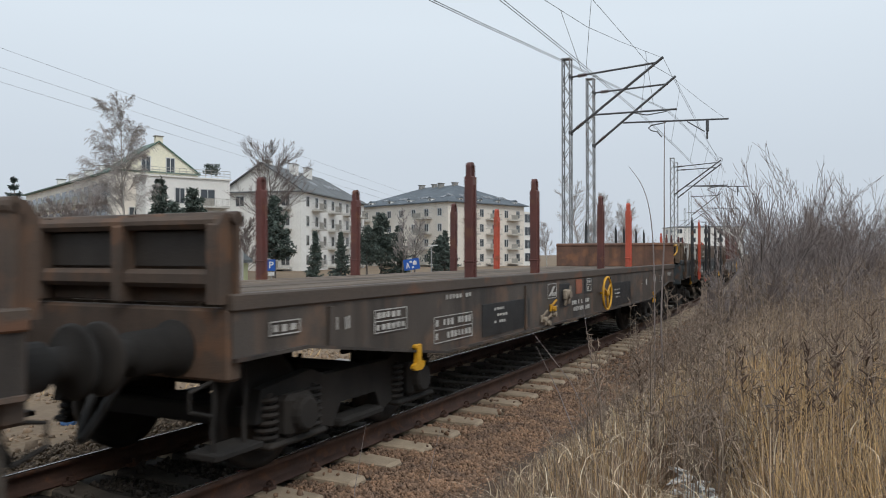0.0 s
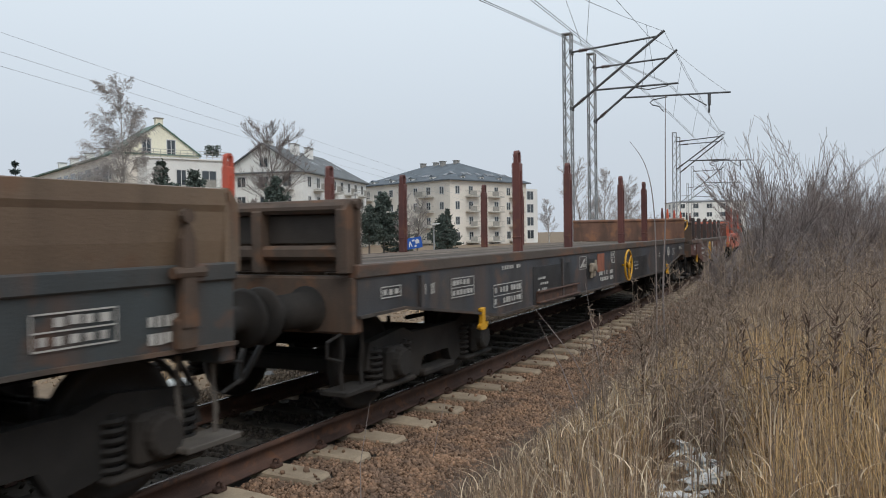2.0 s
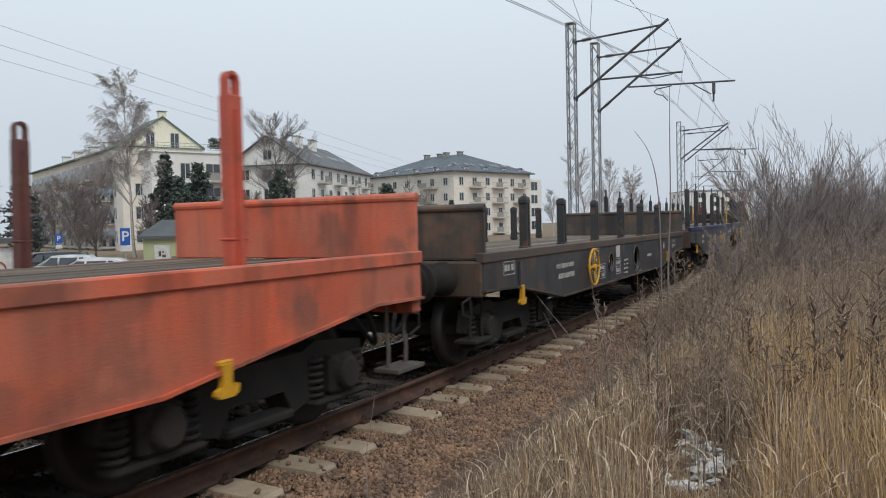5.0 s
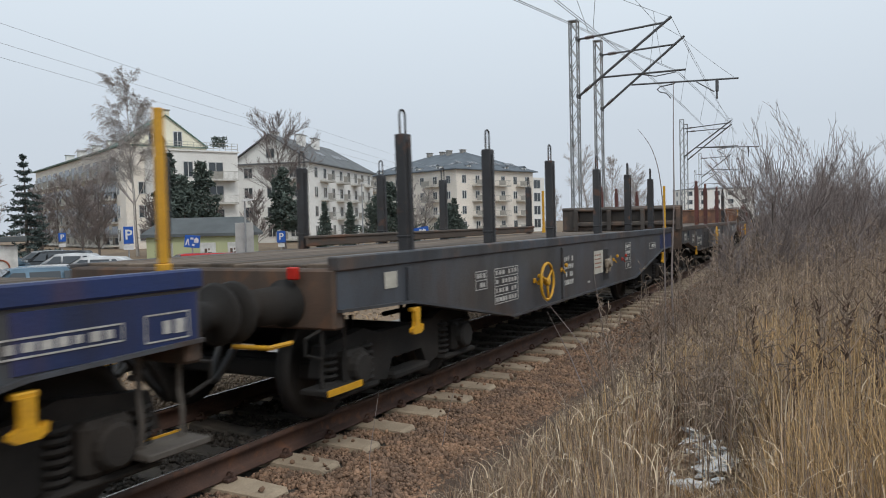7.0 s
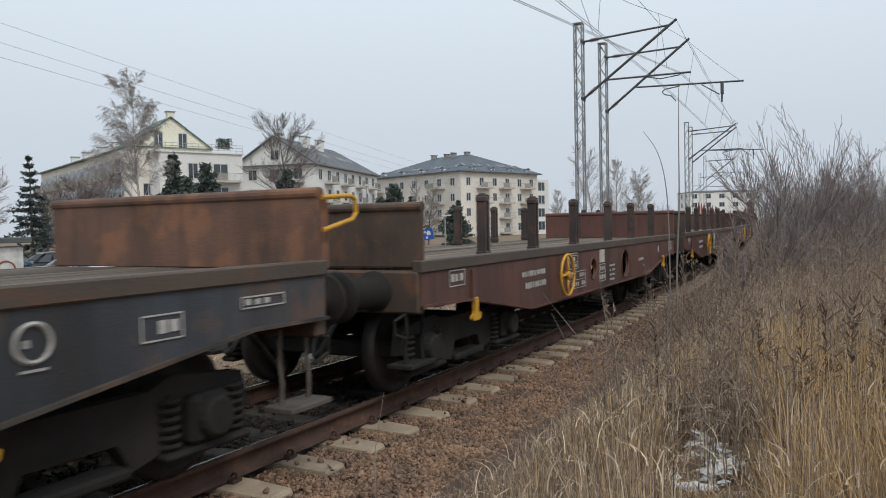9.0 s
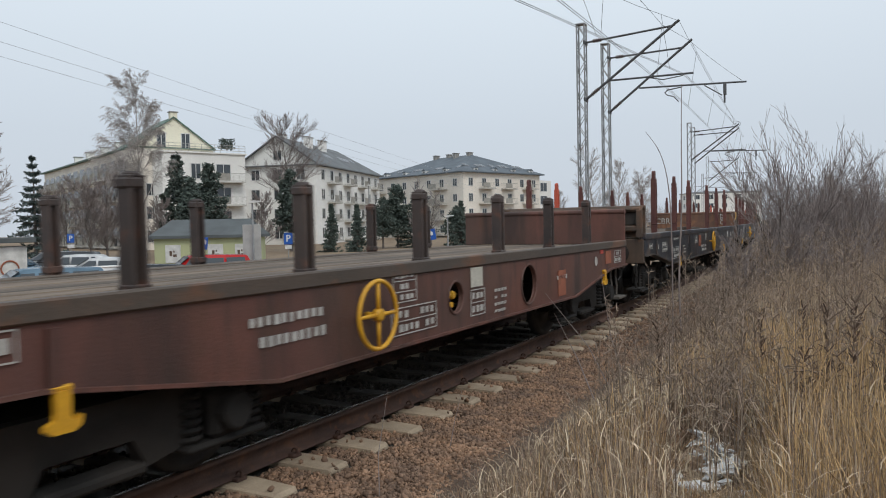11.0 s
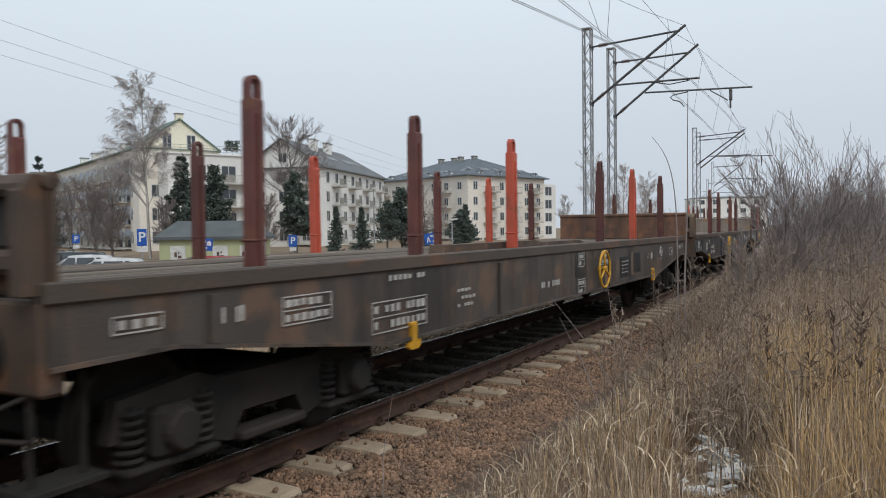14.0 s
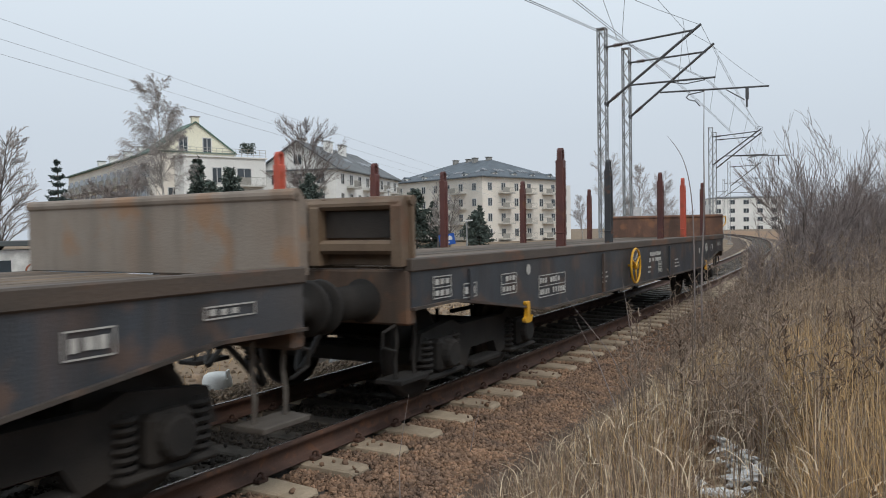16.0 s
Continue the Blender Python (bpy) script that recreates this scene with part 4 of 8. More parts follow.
    for x, z in hooks:
        part("tow_hook", hm, None, w, "yellow tow hook", m=Matrix.Translation((x, -1.37, z)))
    # flat plates on the sill; black ones paint the dark inside recesses
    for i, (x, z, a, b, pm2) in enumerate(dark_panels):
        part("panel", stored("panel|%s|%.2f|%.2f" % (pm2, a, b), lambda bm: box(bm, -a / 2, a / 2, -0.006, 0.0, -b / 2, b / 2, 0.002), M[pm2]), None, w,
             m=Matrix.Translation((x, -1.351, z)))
        if pm2 == "black_panel" and a < 0.5:
            def valve(bm):
                box(bm, -0.13, 0.05, -0.07, 0.0, -0.06, 0.09, 0.02)
                lathe(bm, [(-0.11, 0.02), (-0.11, 0.055), (-0.07, 0.06), (-0.02, 0.06)], (-0.05, 0, 0.02), "Y", 12)
                pipe(bm, [(0.03, -0.04, 0.04), (0.10, -0.05, 0.07), (0.13, -0.04, 0.13)], 0.016)
                box(bm, 0.0, 0.12, -0.05, 0.0, -0.13, -0.04, 0.014)
                tube(bm, (-0.09, -0.04, -0.04), (-0.09, -0.03, -0.14), 0.022, n=8)
            part("brake_valve", stored("brake_valve", valve, M["dusty"]), None, w, "dusty brake valve on a flat black plate painting a recess", m=Matrix.Translation((x, -1.357, z)))
    groups = {}
    for x, z, a, b, sty, *mm in marks:
        groups.setdefault((round(x, 2), mm[0] if mm else "white_paint"), []).append((x, z, a, b, sty))
    for (gx, mt), rows in groups.items():
        bm = bmesh.new()
        for row in rows:
            lettering(bm, *row[:4], row[4], -1.358)
        tagged(part("stencil_panel", bm, M[mt], w, "worn stencilled marks"), kind="stuff")
    for x, z, r in holes:
        rim = part("hole_rim", stored("hole_rim|%s|%.2f" % (paint, r), lambda bm: (ring(bm, (0, -0.004, 0), r + 0.010, 0.013, "Y", 28, 6), ring(bm, (0, 0.03, 0), r + 0.004, 0.012, "Y", 28, 6)), mat), None, w,
                   "flanged rim of a round opening", m=Matrix.Translation((x, -1.35, z)))
        if r < 0.2:
            part("release_knob", stored("release_knob", lambda bm: (lathe(bm, [(-0.03, 0.01), (-0.03, 0.035), (0.0, 0.045), (0.03, 0.03), (0.03, 0.01)], (0.03, 0.06, 0.02), "Y", 12),
                 tube(bm, (0.03, 0.08, 0.02), (0.0, 0.3, 0.05), 0.012, n=6), box(bm, 0.0, 0.06, 0.05, 0.08, -0.11, -0.05, 0.01)), M["yellow"]), None, rim, "yellow release knob inside the opening")
        else:
            part("brake_device", stored("brake_device", lambda bm: (lathe(bm, [(-0.06, 0.02), (-0.06, 0.08), (0.0, 0.10), (0.2, 0.10), (0.22, 0.02)], (0.06, 0.22, 0.0), "Y", 14),
                 box(bm, 0.0, 0.16, 0.16, 0.30, -0.20, -0.06, 0.02), pipe(bm, [(0.06, 0.2, 0.08), (-0.04, 0.2, 0.14), (-0.12, 0.25, 0.05)], 0.016)), M["pale_grey"]), None, rim, "pale grey brake device inside the opening")
    if extra:
        extra(w)
    ALL_WAGONS.append((w, start, length, pivot, wheels))
    return w


def near_far(xs, mats, style="arch", top=2.83, far=None):
    out = []
    for x, m in zip(xs, mats):
        out.append((-1, x, style, top, m))
    for x, m in zip(far or xs, mats[::-1]):
        out.append((1, x, style, top - 0.02, m))
    return out


def graffito(parent, text, size, m, mat):
    cu = bpy.data.curves.new("tag", "FONT")
    cu.body, cu.size, cu.extrude, cu.offset = text, size, 0.002, 0.0
    tmp = bpy.data.objects.new("tag", cu)
    me = bpy.data.meshes.new_from_object(tmp)
    bpy.data.objects.remove(tmp)
    me.materials.clear()
    me.materials.append(mat)
    return part("painted_tag", me, None, parent, "white painted tag", m=m)



def build_train():
    O, R_, D_ = "stake_oxide", "stake_red", "stake_dark"
    hooks = ((3.15, 0.985), (14.15, 0.985))
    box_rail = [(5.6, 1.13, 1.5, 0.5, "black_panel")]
    starts = [3.04, 20.25, 34.37, 51.69, 64.77, 82.05, 95.93, 109.81, 124.38, 141.70, 154.80, 167.92, 181.04, 198.35, 215.67, 232.95, 250.22]

    def long_wagon(i, label, paint, mats, marks=LONG_MARKS, wheel=(9.62, 1.18), ends=("brown", "rust"), far_mats=None, panels=(), edge="rail_edge", length=17.3,
                   extra=None, near=None, grab_rail=True, rear_hook=14.05):
        st = [(-1, x, "arch", 2.86, m) for x, m in zip(near or LONG_STAKES, mats) if m]
        st += [(1, x, "arch", 2.80, m) for x, m in zip([2.45, 4.5, 6.6, 10.0, 12.15, 14.4], far_mats or mats) if m]
        return wagon(label, starts[i], length, paint, LONG_BELLY, st, marks, 2.57, 1.86, ends=ends, wheel_at=wheel, spokes=3, hooks=((4.46 if rear_hook == 13.1 else 4.1 if rear_hook == 13.2 else 3.12, 0.985), (rear_hook, 0.985)), dark_panels=panels,
                     lip=edge, extra=extra, grab_rail=grab_rail)

    def dunnage(w):
        # loose rusty packing beams lying along the near side of the deck
        for x0, x1, y, h in ((5.2, 8.1, -1.0, 0.13), (8.3, 9.9, -0.98, 0.10)):
            part("packing_beam", stored("packing_beam|%.1f" % x0, lambda bm: slab(bm, [(x0, 1.518), (x1, 1.518), (x1 - 0.06, 1.518 + h * 0.7), (x1 - 0.3, 1.518 + h), (x0 + 0.05, 1.518 + h)], y - 0.09, y + 0.09), M["brown"]), None, w, "loose rust-brown packing beam on the deck")

    def levers(rows):
        def fit(w):
            for x, z, mt in rows:
                part("valve_lever", stored("side_lever|" + mt, lambda bm: (box(bm, -0.05, 0.05, -0.03, 0.0, -0.07, 0.03, 0.008), tube(bm, (0, -0.03, 0.02), (0.05, -0.07, 0.09), 0.016, n=6),
                     lathe(bm, [(-0.08, 0.02), (-0.08, 0.035), (-0.05, 0.04), (-0.03, 0.02)], (0, 0, -0.03), "Y", 10)), M[mt]), None, w, "coloured brake lever on the sill", m=Matrix.Translation((x, -1.352, z)))
        return fit

    def moved(marks, to, drop=()):
        return [(to.get(m[0], m[0]), *m[1:]) for m in marks if m[0] not in drop]
    late = [(7.84, 1.34, 0.36, 0.19, "diag"), (9.12, 1.28, 0.9, 0.21, "number"), (9.48, 1.08, 0.28, 0.2, "frame"), (8.74, 1.07, 0.28, 0.16, "lines"),
            (1.2, 1.31, 0.34, 0.2, "frame"), (2.66, 1.24, 0.4, 0.22, "frame"), (3.95, 1.14, 0.9, 0.26, "frame"), (3.2, 1.36, 0.12, 0.12, "disc"), (6.1, 1.1, 0.3, 0.2, "lines"),
            (10.94, 1.09, 0.44, 0.2, "lines"), (13.3, 1.25, 0.13, 0.13, "disc"), (14.15, 1.28, 0.24, 0.26, "ringbox"), (14.9, 1.28, 0.3, 0.15, "frame"),
            (15.95, 1.35, 0.42, 0.08, "frame"), (1.75, 1.24, 0.28, 0.14, "frame")]
    dense = [(2.0, 1.38, 0.34, 0.13, "frame"), (2.0, 1.21, 0.34, 0.15, "frame"), (2.95, 1.37, 0.3, 0.09, "number"), (2.95, 1.17, 0.26, 0.11, "lines"),
             (4.21, 1.37, 0.32, 0.19, "frame"), (4.07, 1.06, 1.0, 0.28, "frame"), (5.35, 1.16, 0.36, 0.21, "lines"), (6.97, 1.30, 0.22, 0.26, "frame"),
             (6.97, 1.05, 0.28, 0.18, "diag"), (8.45, 1.11, 1.0, 0.24, "number", "number_cream"), (8.93, 1.25, 0.22, 0.24, "frame"), (10.8, 1.12, 0.44, 0.2, "lines"),
             (13.3, 1.25, 0.13, 0.13, "disc"), (14.15, 1.28, 0.24, 0.26, "ringbox"), (14.9, 1.28, 0.3, 0.15, "frame"), (15.95, 1.35, 0.42, 0.08, "frame")]
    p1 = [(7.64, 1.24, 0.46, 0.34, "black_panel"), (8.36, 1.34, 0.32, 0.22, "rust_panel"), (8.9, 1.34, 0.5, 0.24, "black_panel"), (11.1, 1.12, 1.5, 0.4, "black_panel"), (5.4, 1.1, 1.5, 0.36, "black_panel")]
    p14 = [(8.85, 1.28, 0.5, 0.32, "black_panel"), (10.55, 1.1, 0.2, 0.34, "brown"), (11.2, 1.14, 0.56, 0.34, "black_panel"), (11.72, 1.16, 0.16, 0.4, "tan"), (12.02, 1.18, 0.5, 0.34, "black_panel"),
           (10.2, 1.0, 0.36, 0.2, "tan")]
    # 1: brown-grey long wagon
    long_wagon(0, "long brown-grey stake wagon with rusty end walls and a yellow handwheel", "umber", [None, O, O, O, R_, None], panels=p1, ends=("brown", "rust"), extra=levers(((6.62, 1.0, "dusty"), (6.78, 0.94, "dusty"), (7.02, 1.04, "dusty"), (7.0, 1.12, "yellow"))),
               far_mats=[None, O, O, O, "stake_red", None])
    # 0: the wagon ahead, just leaving
    starts.append(3.04 - 17.3)
    long_wagon(17, "long brown-grey stake wagon with a rust-brown end wall", "umber", [None, O, O, O, O, None], ends=("brown", "brown"), grab_rail=False)
    # 2: wagon with drop sides
    drop_side_wagon(starts[1], 14.12)
    # 3
    long_wagon(2, "long dark slate stake wagon with oxide-red stakes", "slate", [None, O, O, O, O, None], marks=moved(LONG_MARKS, {13.3: 13.68, 14.15: 14.23, 12.9: 13.15}), panels=[(8.12, 1.29, 0.44, 0.3, "rust_panel"), (7.5, 1.22, 0.44, 0.32, "black_panel"), (11.1, 1.1, 1.4, 0.4, "black_panel"),
               (5.6, 1.12, 1.6, 0.5, "black_panel")], ends=("brown", "rust"), far_mats=[R_, O, O, O, O, None], extra=lambda w: part("rail_channel",
               stored("rail_channel", lambda bm: (box(bm, 4.9, 6.7, -1.42, -1.352, 0.89, 0.915, 0.006), box(bm, 4.9, 6.7, -1.37, -1.352, 0.915, 1.03), box(bm, 4.9, 6.7, -1.41, -1.352, 1.03, 1.05, 0.004)), M["rail_side"]), None, w))
    # 4: short oxide wagon with low stakes
    short = [(3.52, 1.21, 0.8, 0.10, "number"), (3.54, 1.07, 0.82, 0.11, "number"), (5.08, 1.30, 0.4, 0.28, "frame"), (5.24, 1.0, 0.8, 0.24, "frame"),
             (6.52, 1.28, 0.28, 0.2, "plate", "cream_plate"), (6.54, 1.02, 0.34, 0.27, "frame"), (7.14, 0.99, 0.36, 0.3, "lines"), (9.12, 1.10, 0.5, 0.08, "number"),
             (11.9, 1.25, 0.4, 0.2, "frame"), (1.4, 1.3, 0.35, 0.16, "frame"), (10.7, 1.23, 0.14, 0.14, "disc")]

    def short_wagon(i, label, length, marks, wheel=(4.48, 1.12), spokes=4, paint="oxide", ends=("brown", "oxide"), edge="rail_edge", hk=((1.78, 1.05), (11.1, 1.05)), mt="stake_umber"):
        belly = [(0.68, 1.08), (1.7, 1.05), (3.4, 0.78), (length - 3.4, 0.78), (length - 1.7, 1.05), (length - 0.68, 1.08)]
        st = [(side, x + (0 if side < 0 else -0.1), "short", 2.16, mt) for side in (-1, 1) for x in (2.4, 3.93, 5.66, 7.48, 9.13, 10.8)]
        return wagon(label, starts[i], length, paint, belly, st, marks, 2.15, 1.98, ends=ends, end_top=(2.02, 2.02), wheel_at=wheel, spokes=spokes, wheel_r=0.27,
                     hooks=hk, holes=((6.05, 1.11, 0.15), (7.98, 1.09, 0.23)), lip=edge, style="short", grab_rail=False, deck=1.42)
    short_wagon(3, "short oxide-red wagon with low stakes and round holes in the sill", 13.08, short)
    # 5: orange wagon
    om = [(4.4, 1.2, 0.5, 0.16, "lines"), (2.8, 1.38, 0.4, 0.1, "lines"), (6.0, 1.15, 0.3, 0.2, "number"), (7.8, 1.25, 0.8, 0.12, "number", "rust_panel"), (9.6, 1.2, 0.5, 0.2, "number"),
          (12.2, 1.2, 0.4, 0.2, "number")]
    st5 = [(-1, x, "arch", 2.87, m) for x, m in zip([2.2, 4.45, 6.45, 9.85, 11.95, 14.4], [O, O, R_, O, O, R_])]
    st5 += [(1, x, "arch", 2.8, m) for x, m in zip([1.5, 3.5, 6.3, 9.4, 12.7, 14.7], [O, "orange", R_, R_, D_, O])]
    w5 = wagon("long faded orange-red stake wagon with orange end walls", starts[4], 17.28, "orange", LONG_BELLY, st5, om, 2.57, 1.86, ends=("orange", "orange"), lip="orange",
               hooks=((3.18, 0.98), (14.1, 0.98)), dark_panels=[(1.82, 1.33, 0.34, 0.3, "sign_grey"), (1.5, 1.33, 0.18, 0.3, "umber"), (1.18, 1.35, 0.26, 0.2, "cream_plate"),
                                                             (3.74, 0.94, 0.3, 0.22, "stake_red"), (6.32, 1.12, 0.5, 0.34, "umber"), (5.1, 1.34, 0.5, 0.2, "oxide"), (9.1, 1.3, 0.5, 0.24, "oxide"),
                                                             (11.2, 1.28, 0.4, 0.22, "oxide"), (2.45, 1.3, 0.12, 0.16, "oxide"), (8.3, 1.12, 0.2, 0.2, "stake_red")])

    part("bent_pipe", stored("bent_pipe", lambda bm: pipe(bm, [(5.95, -1.38, 1.0), (5.95, -1.38, 1.42), (6.25, -1.38, 1.42), (6.4, -1.38, 1.25)], 0.02), M["oxide"]), None, w5)
    # leading end wall: a flush plate with pockets, a latch and two grab handles
    for y in (-0.95, -0.35, 0.35, 0.95):
        part("wall_pocket", stored("wall_pocket", lambda bm: box(bm, -0.03, 0.03, -0.16, 0.16, -0.09, 0.09, 0.015), M["stake_red"]), None, w5, "recessed pocket with a dull red face", m=Matrix.Translation((0.70, y, 1.88)))
    for y in (-0.85, 0.75):
        part("grab_handle", stored("wall_handle", lambda bm: pipe(bm, [(0.02, -0.16, 0.0), (-0.07, -0.15, 0.0), (-0.07, 0.15, 0.0), (0.02, 0.16, 0.0)], 0.014), M["yellow"]), None, w5, "yellow grab handle", m=Matrix.Translation((0.70, y, 2.03)))
    for y, z in ((-1.12, 1.66), (-1.2, 1.16)):
        part("corner_latch", stored("corner_latch", lambda bm: (box(bm, -0.10, 0.02, -0.14, 0.14, -0.025, 0.025, 0.008), tube(bm, (-0.08, -0.1, 0.0), (-0.08, -0.1, 0.06), 0.012, n=6)), M["yellow"]), None, w5, "yellow latch plate", m=Matrix.Translation((0.66, y, z)))
    lug = stored("lashing_lug", lambda bm: box(bm, -0.09, 0.09, -0.07, 0.0, -0.07, 0.07, 0.01), M["oxide"])
    for x, z in ((4.45, 1.17), (3.12, 1.34), (7.28, 1.27)):
        part("lashing_lug", lug, None, w5, m=Matrix.Translation((x, -1.352, z)))
    # 6: dark short wagon between
    short_wagon(5, "short slate-grey wagon with low dark stakes", 13.88, short, paint="slate", ends=("umber", "umber"), edge="rail_edge", mt=D_, wheel=(4.6, 1.12))
    # 7 and 8: grey-blue wagons with wire-loop stakes
    belly7 = [(0.68, 1.16), (1.8, 1.12), (4.2, 0.71), (9.6, 0.71), (12.1, 1.12), (13.2, 1.15)]

    def loop_wagon(i, label, length, paint, lip, marks, wheel, panels, far, near):
        bl = [(x if x < 7 else x + length - 13.88, z) for x, z in belly7]
        st = [(-1, x, "loop", 2.86, D_) for x in near]
        st += [(1, x + 0.5, "loop", 2.80, D_) for x in far]
        st += [(-1, 13.1 if length < 14 else 13.92, "post", 2.54, "yellow"), (1, 13.5, "post", 2.52, "yellow")]

        def more(w):
            for x, z, mt in ((4.9, 1.08, "yellow"), (8.7, 1.14, "yellow"), (9.3, 1.12, "red_plate"), (5.96, 1.15, "yellow")):
                part("valve_lever", stored("valve_lever|" + mt, lambda bm: (box(bm, -0.03, 0.03, -0.02, 0.0, -0.04, 0.02, 0.006), tube(bm, (0, -0.02, 0), (0.04, -0.05, -0.06), 0.010, n=6),
                     lathe(bm, [(-0.06, 0.025), (-0.09, 0.03), (-0.1, 0.01)], (0, 0, 0.05), "Y", 10)), M[mt]), None, w, "coloured brake valve lever", m=Matrix.Translation((x, -1.352, z)))
            for x in (1.2,):
                part("tail_lamp_bracket", stored("tail_lamp", lambda bm: box(bm, -0.05, 0.05, -0.05, 0.0, -0.05, 0.05, 0.01), M["lamp_glass"]), None, w, "red marker plate",
                     m=Matrix.Translation((0.62, -1.0, 1.46)) @ Matrix.Rotation(radians(-90), 4, "Z"))
            part("side_flap", stored("side_flap", lambda bm: (box(bm, 4.0, 12.4, 1.12 + FAR, 1.17 + FAR, 1.55, 1.67, 0.01), box(bm, 4.0, 12.4, 1.10 + FAR, 1.19 + FAR, 1.65, 1.69, 0.01)), M["rail_edge"]), None, w,
                 "low folded flap along the deck edge")
            pipe_rail = stored("low_rail", lambda bm: pipe(bm, [(0.3, -1.2, 0.98), (0.05, -1.2, 0.98), (0.02, -0.9, 0.98)], 0.018), M["yellow"])
            part("corner_rail", pipe_rail, None, w, "yellow corner rail")
        return wagon(label, starts[i], length, paint, bl, st, marks, 2.18, 1.98, ends=("brown", "rust"), end_top=(0, 0), wheel_at=wheel, spokes=3, wheel_r=0.23,
                     hooks=((1.85, 1.05), (length - 1.8, 1.05)), lip=lip, dark_panels=panels, extra=more, yellow_steps=True)
    grey_marks = [(6.28, 1.11, 0.44, 0.44, "number"), (7.8, 1.14, 0.5, 0.36, "plate", "cream_plate"), (7.8, 1.16, 0.42, 0.26, "text", "rust_panel"), (9.74, 1.15, 0.4, 0.46, "frame"), (11.8, 1.25, 0.6, 0.12, "frame"),
                  (7.26, 0.87, 0.2, 0.05, "number"), (3.3, 1.2, 0.3, 0.2, "frame"), (4.0, 1.1, 0.7, 0.4, "frame"), (1.45, 1.35, 0.2, 0.14, "plate", "cream_plate")]
    blue_marks = [(5.41, 1.05, 0.46, 0.5, "number"), (6.93, 1.08, 0.5, 0.38, "plate", "cream_plate"), (6.93, 1.10, 0.42, 0.26, "text", "rust_panel"), (10.35, 1.09, 0.6, 0.33, "plate", "cream_plate"), (10.35, 1.1, 0.5, 0.22, "text", "umber"), (8.87, 1.13, 0.4, 0.46, "frame"),
                  (4.59, 1.25, 0.24, 0.08, "number"), (6.33, 0.86, 0.26, 0.08, "number"), (12.3, 1.28, 0.7, 0.1, "frame"), (12.95, 1.27, 0.32, 0.16, "frame"), (3.4, 1.2, 0.6, 0.3, "number")]
    loop_wagon(6, "grey wagon with a deep blue deck edge and wire-loop stakes", 13.88, "bluegrey", "blue", blue_marks, (8.49, 0.98), [(12.6, 1.3, 1.15, 0.3, "blue")], (3.0, 5.0, 6.95, 8.85, 10.8, 12.9), (1.3, 3.2, 5.25, 7.57, 9.67, 11.61))
    loop_wagon(7, "slate-blue wagon with dark wire-loop stakes and yellow fittings", 14.57, "bluegrey", "slate", grey_marks, (5.07, 1.05), [(8.26, 1.08, 0.3, 0.5, "black_panel"),
               (13.2, 1.3, 1.2, 0.3, "blue")], (1.2, 3.6, 5.6, 7.7, 9.78, 12.0), (2.05, 3.95, 6.06, 8.4, 10.46, 12.48))
    # 9
    long_wagon(8, "long dark slate stake wagon with rust-red end walls", "slate", [None, O, O, O, D_, None], marks=moved(late, {14.15: 14.35, 14.9: 15.12}), wheel=(7.46, 1.2), ends=("umber", "rust"),
               panels=[(5.9, 1.12, 1.4, 0.45, "black_panel"), (8.3, 1.15, 0.2, 0.3, "yellow")][:1])
    # 10 - 12: short oxide wagons
    short_wagon(9, "short oxide-red wagon with low stakes and a rusty deck", 13.1, short)
    short_wagon(10, "short brown-red wagon with low stakes", 13.12, short)
    short_wagon(11, "short oxide-red wagon with orange repair patches", 13.12, short + [(9.15, 1.02, 0.3, 0.34, "plate", "rust_panel"), (11.35, 1.26, 0.3, 0.2, "plate", "rust_panel"), (11.0, 1.36, 0.16, 0.06, "plate", "red_plate")])
    # 13 - 17: long wagons at the rear

    def tags(w):
        m = Matrix.Translation((17.3 - 0.755, 1.52, 1.70)) @ Matrix(((0, 0, -1, 0), (-1, 0, 0, 0), (0, 1, 0, 0), (0, 0, 0, 1)))
        graffito(w, "CBR", 0.3, m, M["white_paint"])
        m2 = Matrix.Translation((17.3 - 0.755, -1.0, 1.63)) @ Matrix(((0, 0, -1, 0), (0, 1, 0, 0), (1, 0, 0, 0), (0, 0, 0, 1)))
        graffito(w, "OBZ", 0.21, m2, M["white_paint"])
    long_wagon(12, "long blue-black stake wagon with a painted rust-red end wall", "night", [O, O, O, O, O, O], marks=moved(LONG_MARKS, {14.15: 14.3, 14.9: 15.2}, (13.3,)), rear_hook=13.1, wheel=(9.72, 1.2), ends=("brown", "rust"), far_mats=[O, R_, O, O, O, O],
               panels=[(7.76, 1.27, 0.44, 0.3, "rust_panel"), (6.1, 1.05, 0.7, 0.4, "black_panel")], edge="night", extra=lambda w: (tags(w), dunnage(w)), near=[2.4, 4.78, 6.92, 10.4, 12.7, 14.87])
    long_wagon(13, "long blue-black stake wagon with freshly stencilled sides", "night", [O, O, O, O, O, O], marks=moved(dense, {13.3: 13.6, 14.15: 14.45, 14.9: 15.2}), wheel=(7.47, 1.19, math.pi), ends=("brown", "rust"), edge="night", near=[2.55, 4.75, 6.9, 10.33, 12.46, 14.7],
               panels=[(5.4, 1.15, 0.8, 0.5, "black_panel"), (9.6, 1.22, 0.36, 0.3, "black_panel"), (10.2, 1.14, 0.3, 0.26, "brown")], extra=levers(((10.05, 1.14, "yellow"), (10.4, 1.1, "red_plate"))))
